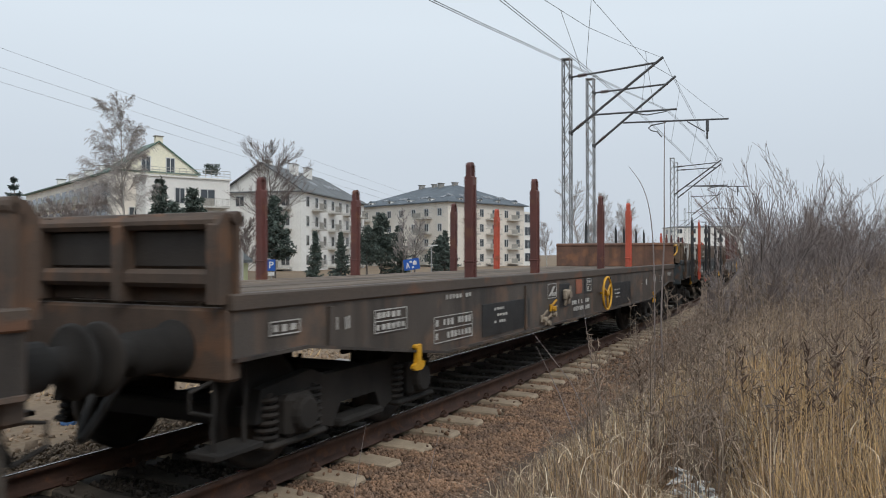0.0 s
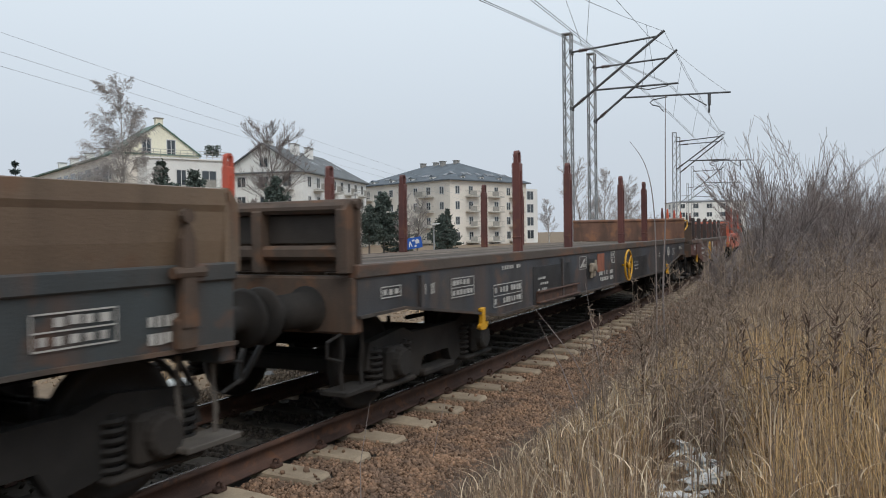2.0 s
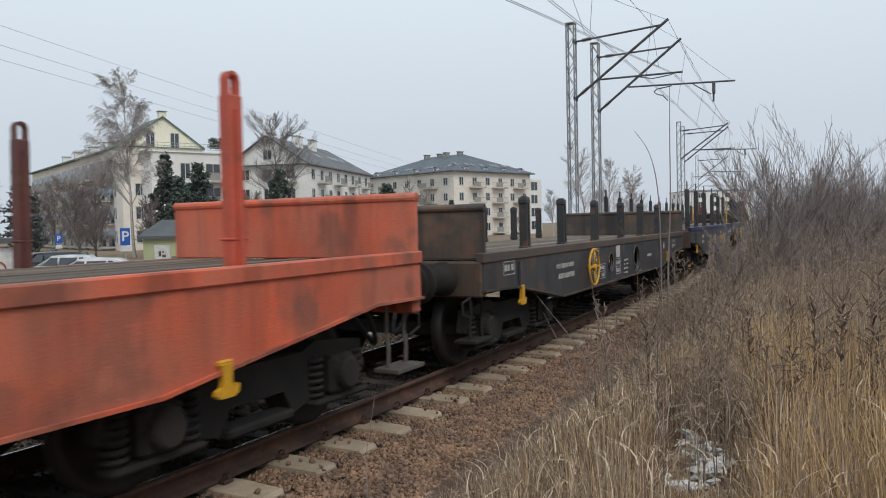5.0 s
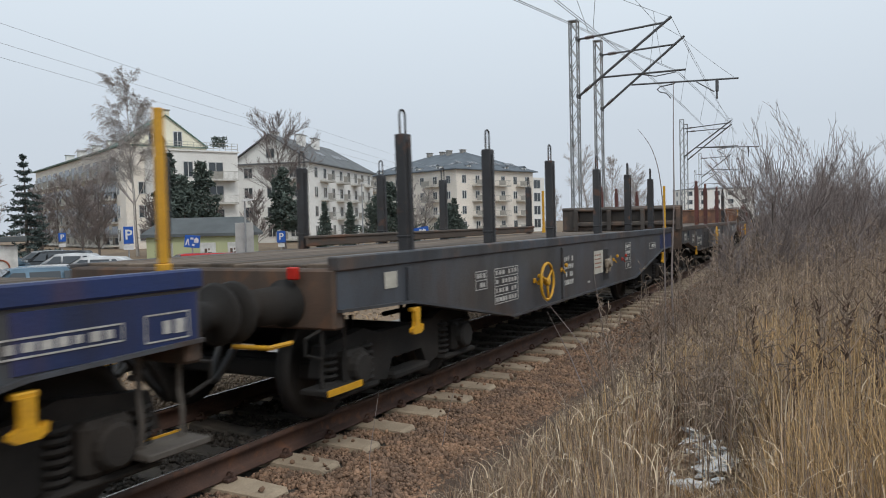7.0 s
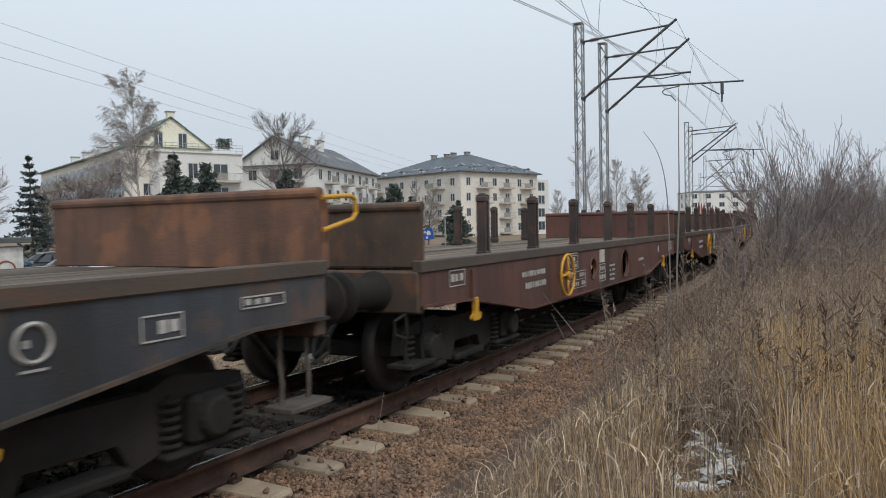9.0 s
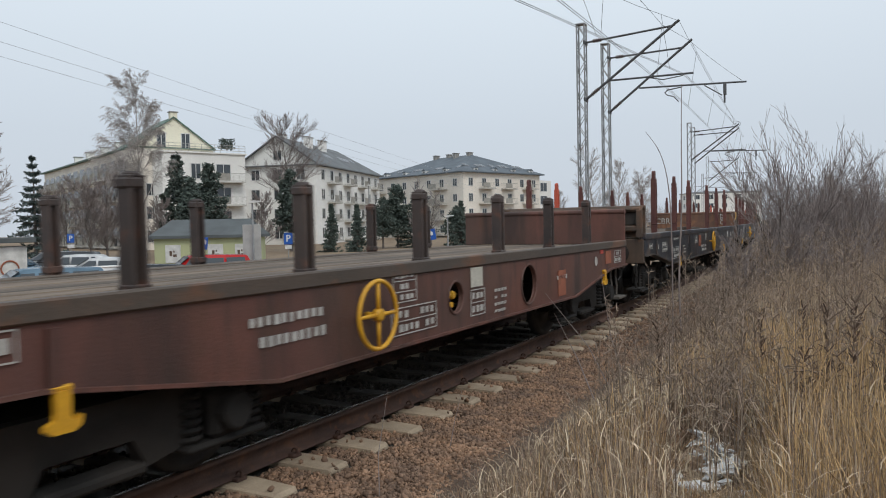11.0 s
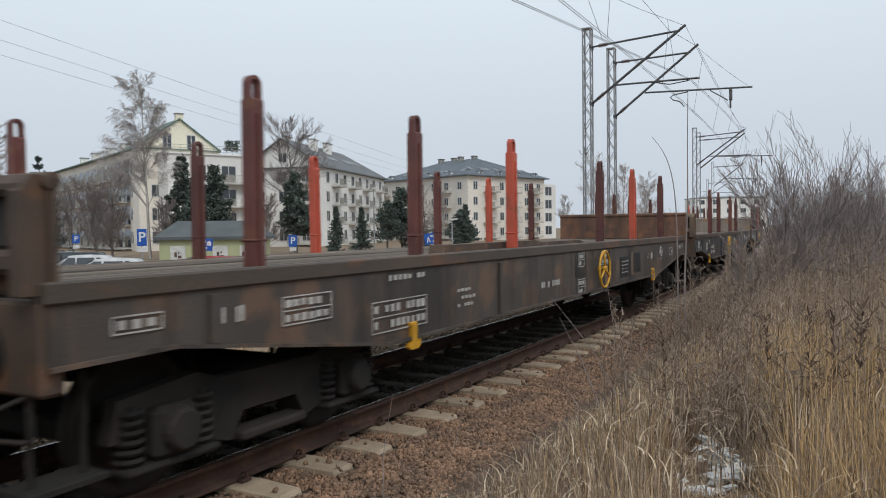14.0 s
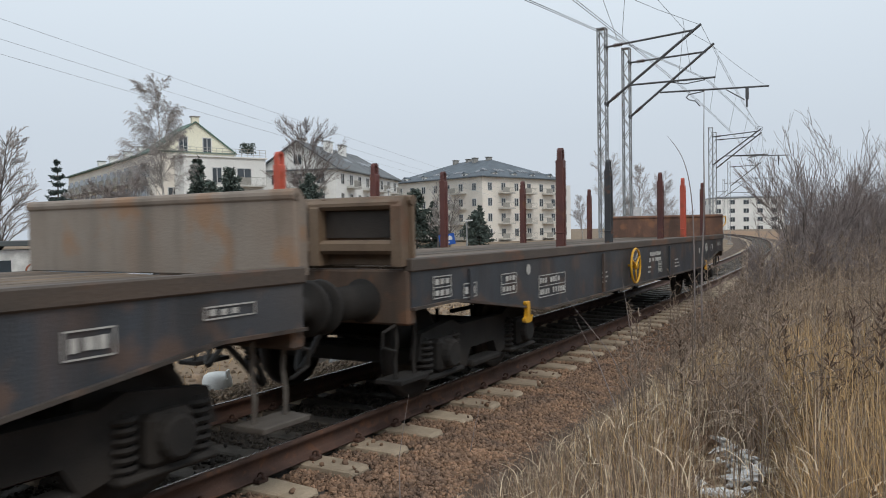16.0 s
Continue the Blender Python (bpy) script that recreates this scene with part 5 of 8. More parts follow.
    long_wagon(14, "long brown-grey stake wagon with one red stake", "umber", [O, O, R_, O, R_, O], marks=moved(LONG_MARKS, {14.15: 13.95, 13.3: 13.15, 7.05: 10.0, 8.9: 8.85}, (8.45, 10.8)) + [(11.2, 1.14, 0.44, 0.24, "text"), (8.85, 0.97, 0.32, 0.22, "frame"), (7.6, 1.1, 0.7, 0.12, "number")], rear_hook=13.2, wheel=(9.63, 1.18), panels=p14, ends=("brown", "rust"), edge="rail_edge", grab_rail=False, extra=dunnage, near=[2.3, 4.45, 6.75, 10.31, 12.41, 14.69])
    long_wagon(15, "long dark slate stake wagon with dusty grey end walls", "slate", [None, O, O, O, O, None], marks=moved(late, {14.9: 15.0}, (9.12, 9.48)) + [(8.5, 1.03, 1.1, 0.22, "number", "number_cream"), (9.08, 1.31, 0.24, 0.22, "frame", "number_cream")], wheel=(7.3, 1.18), ends=("tan", "paleboard"), far_mats=[O, O, O, O, R_, None],
               panels=[(8.33, 1.28, 0.56, 0.3, "rust_panel"), (9.5, 1.24, 0.34, 0.3, "black_panel"), (11.1, 1.12, 1.4, 0.36, "black_panel")], grab_rail=False, extra=levers(((10.0, 1.18, "yellow"), (10.35, 1.12, "red_plate"))))
    long_wagon(16, "last long dark slate stake wagon with tail boards", "slate", [None, O, D_, O, R_, O], marks=late, wheel=(7.36, 1.2), ends=("tan", "rust"), far_mats=[R_, O, O, O, O, O],
               extra=lambda w: [part("tail_board", stored("tail_board", lambda bm: (box(bm, -0.01, 0.01, -0.11, 0.11, 2.08, 2.36, 0.004), box(bm, -0.02, 0.02, -0.02, 0.02, 1.95, 2.1)), M["sign_white"]), None, w,
                                "white tail board", m=Matrix.Translation((16.62, y, 0))) for y in (-0.9, 0.9)])


def drop_side_wagon(start, length):
    belly = [(0.68, 1.14), (2.0, 1.17), (length - 2.0, 1.17), (length - 0.68, 1.14)]
    D_ = "stake_dark"
    st = [(-1, x, "hook", 2.92, m) for x, m in ((2.4, D_), (4.15, "stake_red"), (6.15, D_), (7.15, D_), (9.3, D_), (11.4, D_))]
    st += [(1, x, "hook", 2.9, D_) for x in (2.7, 4.9, 7.0, 8.4, 10.8, 12.5)]
    marks = [(5.35, 1.33, 0.9, 0.24, "number"), (7.47, 1.40, 0.3, 0.3, "frame"), (7.75, 1.39, 0.14, 0.07, "plate"), (12.3, 1.37, 0.5, 0.19, "frame"), (1.42, 1.38, 0.6, 0.26, "frame"),
             (3.56, 1.32, 0.7, 0.3, "frame"), (8.9, 1.35, 0.3, 0.12, "number"), (12.9, 1.3, 0.3, 0.2, "number")]

    def more(w):
        n = 4
        seg = (length - 1.5) / n
        for side in (-1, 1):
            for i in range(n):
                a, b = 0.75 + seg * i + 0.02, 0.75 + seg * (i + 1) - 0.02

                def flap(bm, a=a, b=b, side=side):
                    poly = [(1.30, 1.62), (1.33, 1.62), (1.36, 1.80), (1.375, 1.98), (1.39, 2.02), (1.39, 2.12), (1.33, 2.13), (1.32, 1.9)]
                    slab(bm, [(side * y + (FAR if side > 0 else 0), z) for y, z in poly], a, b, swap="x")
                part("drop_side", stored("drop_side|%d|%d" % (side, i), flap, M["tan"]), None, w, "brown ribbed drop side")
                for xx in (a + 0.35, b - 0.35):
                    def hinge(bm, side=side):
                        box(bm, -0.07, 0.07, *sorted((side * 1.34, side * 1.43)), 1.16, 1.36, 0.02)
                        slab(bm, [(-0.06, 1.3), (0.06, 1.3), (0.045, 1.82), (0.0, 1.92), (-0.045, 1.82)], *sorted((side * 1.385, side * 1.44)))
                        tube(bm, (-0.12, side * 1.42, 1.62), (0.12, side * 1.42, 1.62), 0.035, n=8)
                        lathe(bm, [(-0.02, 0.045), (0.02, 0.045)], (0, side * 1.42, 1.95), "Y", 10)
                    part("side_hinge", stored("side_hinge|%d" % side, hinge, M["brown"]), None, w, "worn steel hinge", m=Matrix.Translation((xx, FAR if side > 0 else 0, 0)))
        # looping painted tags on the flaps
        rnd = random.Random(5)
        bm = bmesh.new()
        for x0, wd in ((0.95, 0.85), (2.85, 0.8), (9.45, 1.2)):
            for k in range(4):
                cx = x0 + wd * (k + 0.5) / 4
                h = rnd.uniform(0.32, 0.44)
                if k % 2:
                    pipe(bm, [(cx - 0.07, -1.40, 1.68), (cx - 0.02, -1.405, 1.68 + h), (cx + 0.05, -1.40, 1.72), (cx + 0.11, -1.405, 1.66 + h)], 0.014, 4)
                else:
                    ring(bm, (cx, -1.40, 1.66 + h * 0.72), h * 0.24, 0.014, "Y", 12, 4, (0.3, 6.0))
                    pipe(bm, [(cx + 0.08, -1.40, 1.66 + h * 0.7), (cx + 0.05, -1.395, 1.66)], 0.014, 4)
        pipe(bm, [(5.5, -1.38, 1.74), (5.85, -1.38, 1.74), (5.92, -1.385, 1.80), (5.9, -1.39, 1.9), (5.8, -1.39, 1.93), (5.55, -1.39, 1.86)], 0.010, 4)
        part("painted_tag", bm, M["white_paint"], w, "scrawled white painted tags")
        tool = stored("tool_box", lambda bm: box(bm, 0, 1.65, -1.2, -0.4, 0.88, 1.16, 0.07), M["black_panel"])
        part("tool_box", tool, None, w, "black box hung under the sill", m=Matrix.Translation((4.3, 0, 0)))
        for x, mt in ((7.4, "stake_red"), (7.75, "rust"), (8.15, "yellow")):
            part("valve_lever", stored("hanging_valve|" + mt, lambda bm: (box(bm, -0.05, 0.05, -0.05, 0.02, -0.2, 0.0, 0.015), tube(bm, (0, -0.04, -0.05), (0.1, -0.08, -0.16), 0.02, n=6)),
                 M[mt]), None, w, "coloured brake valve under the sill", m=Matrix.Translation((x, -1.25, 1.08)))
    wagon("dark green wagon with brown drop sides, hooked stakes and white tags", start, length, "green", belly, st, marks, 2.15, 2.05, deck=1.58, ends=("tan", "tan"), end_top=(2.12, 2.12),
          hooks=((2.5, 1.18), (11.3, 1.18)), lip="green", extra=more, grab_rail=False)


def motions():
    times = [0.5 * i for i in range(33)]
    for w, start, length, pivot, wheels in ALL_WAGONS:
        rows = []
        for t in times:
            s = start - train_run(t)
            a, b = line(s + pivot), line(s + length - pivot)
            d = (b - a)
            yaw = math.atan2(d.y, d.x)
            at = a - Vector((math.cos(yaw), math.sin(yaw), 0)) * pivot
            rows.append((t, Matrix.Translation(at) @ Matrix.Rotation(yaw, 4, "Z")))
        walk(w, rows)
        for wheel in wheels:
            at = wheel.matrix_basis.translation.copy()
            walk(wheel, [(i / 30, Matrix.Translation(at) @ Matrix.Rotation(-(train_run(i / 30) / 0.46) % (2 * math.pi), 4, "Y")) for i in range(481)])


# ---- overhead line ----


def lattice_mesh(h):
    def make(bm):
        a = 0.13
        for x in (-a, a):
            for y in (-a, a):
                box(bm, x - 0.022, x + 0.022, y - 0.022, y + 0.022, -0.35, h)
        n = int(h / 0.42)
        for i in range(n):
            z0, z1 = h * i / n, h * (i + 1) / n
            s = 1 if i % 2 else -1
            for y in (-a, a):
                tube(bm, (-a * s, y, z0), (a * s, y, z1), 0.013, n=4)
            for x in (-a, a):
                tube(bm, (x, -a * s, z0), (x, a * s, z1), 0.013, n=4)
        box(bm, -0.16, 0.16, -0.16, 0.16, h, h + 0.03)
    return make


def insulator_mesh(bm):
    prof = [(0.0, 0.025)]
    for i in range(5):
        z = 0.04 + i * 0.06
        prof += [(z, 0.03), (z + 0.012, 0.07), (z + 0.03, 0.07), (z + 0.042, 0.03)]
    lathe(bm, prof + [(0.36, 0.025)], (0, 0, 0), "Z", 10)


def catenary_mast(s, kind):
    m = thing("catenary_mast", "galvanised lattice railway mast with a tubular cantilever arm", "catenary mast", "overhead line masts", at=on_line(s, 0, 0))
    off = 2.97
    part("mast", stored("mast_lattice", lattice_mesh(8.45), M["galv"]), None, m, "galvanised lattice mast", m=Matrix.Translation((0, off, 0)))
    part("footing", stored("mast_footing", lambda bm: box(bm, -0.35, 0.35, -0.35, 0.35, -0.6, -0.12, 0.04), M["concrete"]), None, m, m=Matrix.Translation((0, off, 0)))
    if kind == 0:
        tie, strut, reg = ((2.84, 7.84), (-0.02, 8.04)), ((2.84, 5.94), (-0.22, 8.2)), ((2.05, 6.5), (-0.64, 6.48))
    else:
        tie, strut, reg = ((2.84, 7.93), (0.12, 8.02)), ((2.84, 5.92), (-0.15, 8.28)), ((1.74, 6.72), (-1.95, 6.60))
    P = lambda q: (0, q[0], q[1])
    part("tie_tube", stored("tie_tube|%d" % kind, lambda bm: tube(bm, P(tie[0]), P(tie[1]), 0.034, n=8), M["arm"]), None, m)
    part("strut_tube", stored("strut_tube|%d" % kind, lambda bm: tube(bm, P(strut[0]), P(strut[1]), 0.045, n=8), M["arm"]), None, m)

    def reg_mesh(bm):
        tube(bm, P(reg[0]), P(reg[1]), 0.032, n=8)
        if kind:
            box(bm, -0.09, 0.09, -1.29, -1.19, 6.2, 6.6, 0.02)
            box(bm, -0.04, 0.04, -1.26, -1.20, 5.93, 6.2, 0.01)
            tube(bm, (0, -0.55, 6.6), (0, -1.15, 6.2), 0.022, n=6)
            pipe(bm, [(0, 0.2, 6.62), (0, 0.72, 6.55), (0, 0.82, 6.46), (0, 0.72, 6.36), (0, 0.5, 6.30), (0, 0.34, 6.10)], 0.022)
        else:
            pipe(bm, [(0, 0.9, 6.5), (0, 0.3, 6.36), (0, -0.32, 6.43)], 0.018)
    part("registration_arm", stored("registration_arm|%d" % kind, reg_mesh, M["arm"]), None, m)
    im = stored("insulator", insulator_mesh, M["insul"], True)
    for (a, b) in (tie, strut):
        va, vb = Vector(P(a)), Vector(P(b))
        q = (vb - va).to_track_quat("Z", "Y").to_matrix().to_4x4()
        part("insulator", im, None, m, "brown ribbed insulator", m=Matrix.Translation(va + (vb - va).normalized() * 0.22) @ q)
        part("bracket", stored("mast_bracket", lambda bm: box(bm, -0.2, 0.2, -0.03, 0.03, -0.06, 0.06, 0.01), M["arm"]), None, m, m=Matrix.Translation((0, a[0], a[1])))
    if s == 55.0:
        part("arc_ring", stored("arc_ring", lambda bm: ring(bm, (0, -0.15, 8.2), 0.16, 0.012, "X", 14, 5), M["arm"]), None, m)


def smooth_path(st, n=10):
    s = np.array([p[0] for p in st], float)
    out = []
    for i in range((len(st) - 1) * n + 1):
        q = s[0] + (s[-1] - s[0]) * i / ((len(st) - 1) * n)
        out.append(line(q, float(np.interp(q, s, [p[1] for p in st])), float(np.interp(q, s, [p[2] for p in st]))))
    return out


def sagged(st):
    """Stations joined by shallow hanging curves."""
    out = []
    for (s0, o0, z0, sag), (s1, o1, z1, _) in zip(st[:-1], st[1:]):
        for k in range(12):
            f = k / 12
            out.append((s0 + (s1 - s0) * f, o0 + (o1 - o0) * f, z0 + (z1 - z0) * f - 4 * sag * f * (1 - f)))
    return out + [st[-1][:3]]


def build_overhead():
    for s, kind in ((25.3, 0), (28.6, 1), (55.0, 0), (58.0, 1), (86, 1), (118, 0), (150, 1), (-32, 0)):
        catenary_mast(s, kind)
    runs = {
        "contact_wire": ([(-32, 2.4, 5.3, 0), (0, 1.5, 5.4, 0), (12, 0.6, 5.8, 0), (16, 0.3, 5.98, 0), (20.6, 0.0, 6.2, 0), (25.3, -0.34, 6.47, 0.05), (55, -0.5, 7.3, 0)], 0.03),
        "contact_wire_in_use": ([(-32, -0.1, 6.05, 0), (0, 0.05, 6.05, 0), (13, 0.1, 6.05, 0), (28.6, 0.2, 6.08, 0), (58, 0.3, 6.08, 0), (86, -0.2, 6.08, 0), (118, 0.2, 6.08, 0), (150, 0, 6.08, 0)], 0.03),
        "messenger_wire": ([(-32, 2.6, 7.0, 0.2), (0, 1.9, 6.7, 0), (18.8, 0.6, 7.55, 0), (21.4, 0.3, 7.77, 0), (25.3, -0.22, 8.16, 0.75), (55, -0.25, 8.25, 0)], 0.0),
        "messenger_wire_in_use": ([(-32, 0.0, 8.25, 0.5), (0, 0.0, 7.62, 0), (19.5, 0.0, 7.64, 0), (23.6, 0.0, 7.68, 0), (28.6, -0.12, 8.2, 0.5), (58, -0.15, 8.25, 0.5), (86, -0.15, 8.25, 0.5), (118, -0.2, 8.25, 0.5), (150, -0.2, 8.25, 0)], 0.0),
        "span_wire": ([(28.6, -0.1, 8.2, 0.05), (28.6 + 0.01, -1.8, 6.66, 0)], 0.0),
    }
    for name, (st, twin) in runs.items():
        w = thing("overhead_wire", "dark bare wire of the railway overhead line", "overhead wire", "overhead wires")
        pts = [line(*p) for p in sagged(st)]
        for dy in ((-twin, twin) if twin else (0.0,)):
            bm = bmesh.new()
            pipe(bm, [p + Vector((0, dy, 0)) for p in pts], 0.0065, 5)
            part("strand", bm, M["wire"], w)
    # droppers between messenger and contact wire
    for low, high in (("contact_wire", "messenger_wire"), ("contact_wire_in_use", "messenger_wire_in_use")):
        a, b = sagged(runs[low][0]), sagged(runs[high][0])
        s = 4.0
        while s < (24 if low == "contact_wire" else 84):
            za, zb = np.interp(s, [p[0] for p in a], [p[2] for p in a]), np.interp(s, [p[0] for p in b], [p[2] for p in b])
            oa, ob_ = np.interp(s, [p[0] for p in a], [p[1] for p in a]), np.interp(s, [p[0] for p in b], [p[1] for p in b])
            bm = bmesh.new()
            tube(bm, line(s, float(oa), float(za)), line(s, float(ob_), float(zb)), 0.006, n=4)
            tagged(part("dropper_wire", bm, M["wire"]), "thin vertical dropper between overhead wires", "dropper wire", "dropper wires")
            s += 6.5
    # local power line beyond the track
    for k, (dz, dx) in enumerate(((0, 0), (-0.72, 0.1), (-1.25, -0.05))):
        bm = bmesh.new()
        a, b = Vector((-18.9, 19.0, 10.7 + dz)), Vector((86.1, 38.8, 5.8 + dz * 0.8))
        pts = [a.lerp(b, i / 30) - Vector((0, 0, 4 * 0.15 * (i / 30) * (1 - i / 30))) for i in range(31)]
        pipe(bm, pts, 0.0065, 4)
        tagged(part("power_line_wire", bm, M["wire_pale"]), "thin grey power line wire against the sky", "power line", "power line wires")


# ---- buildings ----


def window_meshes(w, h):
    fm = stored("window_frame|%.1f|%.1f" % (w, h), lambda bm: [box(bm, *q) for q in (
        (-w / 2, -w / 2 + 0.09, -0.07, 0.02, 0, h), (w / 2 - 0.09, w / 2, -0.07, 0.02, 0, h), (-w / 2 + 0.09, w / 2 - 0.09, -0.07, 0.02, 0, 0.09),
        (-w / 2 + 0.09, w / 2 - 0.09, -0.07, 0.02, h - 0.09, h), (-0.04, 0.04, -0.06, 0.02, 0.09, h - 0.09))], M["frame_white"])
    pm = stored("window_pane|%.1f|%.1f" % (w, h), lambda bm: box(bm, -w / 2 + 0.05, w / 2 - 0.05, -0.03, -0.006, 0.05, h - 0.05), M["pane"])
    return fm, pm


def add_window(parent, m, w=1.4, h=1.5):
    fm, pm = window_meshes(w, h)
    f = part("window", fm, None, parent, "white framed window", m=m)
    part("pane", pm, None, f)


def add_balcony(parent, m, w=3.2, d=1.3):
    def slab_mesh(bm):
        box(bm, -w / 2, w / 2, -d, 0, -0.16, 0.0, 0.01)
    b = part("balcony", stored("balcony|%.1f" % w, slab_mesh, M["balcony"]), None, parent, m=m)

    def rail_mesh(bm):
        for z in (0.1, 1.05):
            tube(bm, (-w / 2 + 0.03, -d + 0.04, z), (w / 2 - 0.03, -d + 0.04, z), 0.025, n=5)
            for x in (-w / 2 + 0.03, w / 2 - 0.03):
                tube(bm, (x, -d + 0.04, z), (x, 0, z), 0.025, n=5)
        n = int(w / 0.16)
        for i in range(n + 1):
            x = -w / 2 + 0.03 + (w - 0.06) * i / n
            tube(bm, (x, -d + 0.04, 0), (x, -d + 0.04, 1.05), 0.012, n=3)
        box(bm, -w / 2 + 0.05, -w / 2 + w * 0.55, -d + 0.055, -d + 0.07, 0.12, 1.0)
    part("railing", stored("railing|%.1f" % w, rail_mesh, M["railing"]), None, b, "pale balcony railing")
    return b


def face_matrix(side, a, z):
    """A place on the face x=0 (side 'x', a along y) or y=0 (side 'y', a along x); local -y points outwards."""
    if side == "y":
        return Matrix.Translation((a, 0, z))
    return Matrix.Translation((0, a, z)) @ Matrix.Rotation(radians(-90), 4, "Z")


def chimney(parent, x, y, z, h, w=0.9, mat="render_white"):
    c = part("chimney", stored("chimney|%.1f|%.1f|%s" % (h, w, mat), lambda bm: (box(bm, -w / 2, w / 2, -0.35, 0.35, -1.0, h, 0.02)), M[mat]), None, parent, m=Matrix.Translation((x, y, z)))
    part("chimney_cap", stored("chimney_cap|%.1f|%.1f" % (w, h), lambda bm: box(bm, -w / 2 - 0.12, w / 2 + 0.12, -0.47, 0.47, h, h + 0.12, 0.02), M["concrete"]), None, c)


def roof_mesh(W, L, eave, ridge, axis, hip, over=0.6):
    def make(bm):
        x0, x1, y0, y1 = -over, W + over, -over, L + over
        t = 0.18
        for dz in (0,):
            if axis == "y":
                r0, r1 = Vector((W / 2, y0 + (hip[0] or 0), ridge)), Vector((W / 2, y1 - (hip[1] or 0), ridge))
            else:
                r0, r1 = Vector((x0 + (hip[0] or 0), L / 2, ridge)), Vector((x1 - (hip[1] or 0), L / 2, ridge))
            c = [Vector(p) for p in ((x0, y0, eave), (x1, y0, eave), (x1, y1, eave), (x0, y1, eave))]
            v = [bm.verts.new(p) for p in c + [r0, r1]]
            u = [bm.verts.new(p - Vector((0, 0, t))) for p in c]
            if axis == "y":
                fs = [(0, 4, 5, 3), (1, 2, 5, 4), (0, 1, 4), (2, 3, 5)]
            else:
                fs = [(0, 1, 5, 4), (2, 3, 4, 5), (3, 0, 4), (1, 2, 5)]
            for k, q in enumerate(fs):
                if k > 1 and not hip[k - 2]:
                    continue
                bm.faces.new([v[i] for i in q])
            for i in range(4):
                bm.faces.new((v[i], u[i], u[(i + 1) % 4], v[(i + 1) % 4]))
            bm.faces.new(u[::-1])
    return make


def verge_boards(parent, key, span, eave, ridge, over, axis, mat, at=0.0):
    """Thin sloping boards along the two edges of a gable roof."""
    for end in (0, 1):
        lo, hi = (-over, eave), (span / 2, ridge)
        pts = [(lo[0], lo[1] - 0.14), (hi[0], hi[1] - 0.14), (hi[0], hi[1] + 0.05), (lo[0], lo[1] + 0.05)]
        if end:
            pts = [(span - x, z) for x, z in pts]
        part("verge_board", stored("verge_board|%s|%d" % (key, end), lambda bm: slab(bm, pts, at - over - 0.03, at - over + 0.05, swap=None if axis == "y" else "x"), M[mat]), None, parent)


def building(label, N, ux, W, L, base, eave, ridge, axis, hip, wall, roofm, over=0.6, begin=0.0):
    yaw = math.atan2(ux[1], ux[0])
    b = thing("apartment_building", label, "building", "apartment buildings", at=Matrix.Translation((N[0], N[1], 0)) @ Matrix.Rotation(yaw, 4, "Z"))
    part("wall", stored("wall|" + label, lambda bm: box(bm, 0, W, 0, L, base, eave - 0.1), M[wall]), None, b, "rendered outer wall")
    r = part("roof", stored("roof|" + label, roof_mesh(W, L - begin, eave, ridge, axis, hip, over), M[roofm]), None, b, m=Matrix.Translation((0, begin, 0)))
    if not hip[0] and not begin:
        span = W if axis == "y" else L
        zs = eave + over * (ridge - eave) / (span / 2 + over) - 0.05
        tri = [(0.0, eave - 0.1), (span, eave - 0.1), (span, zs), (span / 2, ridge - 0.06), (0.0, zs)]
        part("gable", stored("gable|" + label, lambda bm: slab(bm, tri, -0.002, 0.35, swap=None if axis == "y" else "x"), M["render_yellow"] if roofm == "roof_green" else M[wall]), None, b)
        verge_boards(b, label, span, eave, ridge, over, axis, roofm)
    return b, r


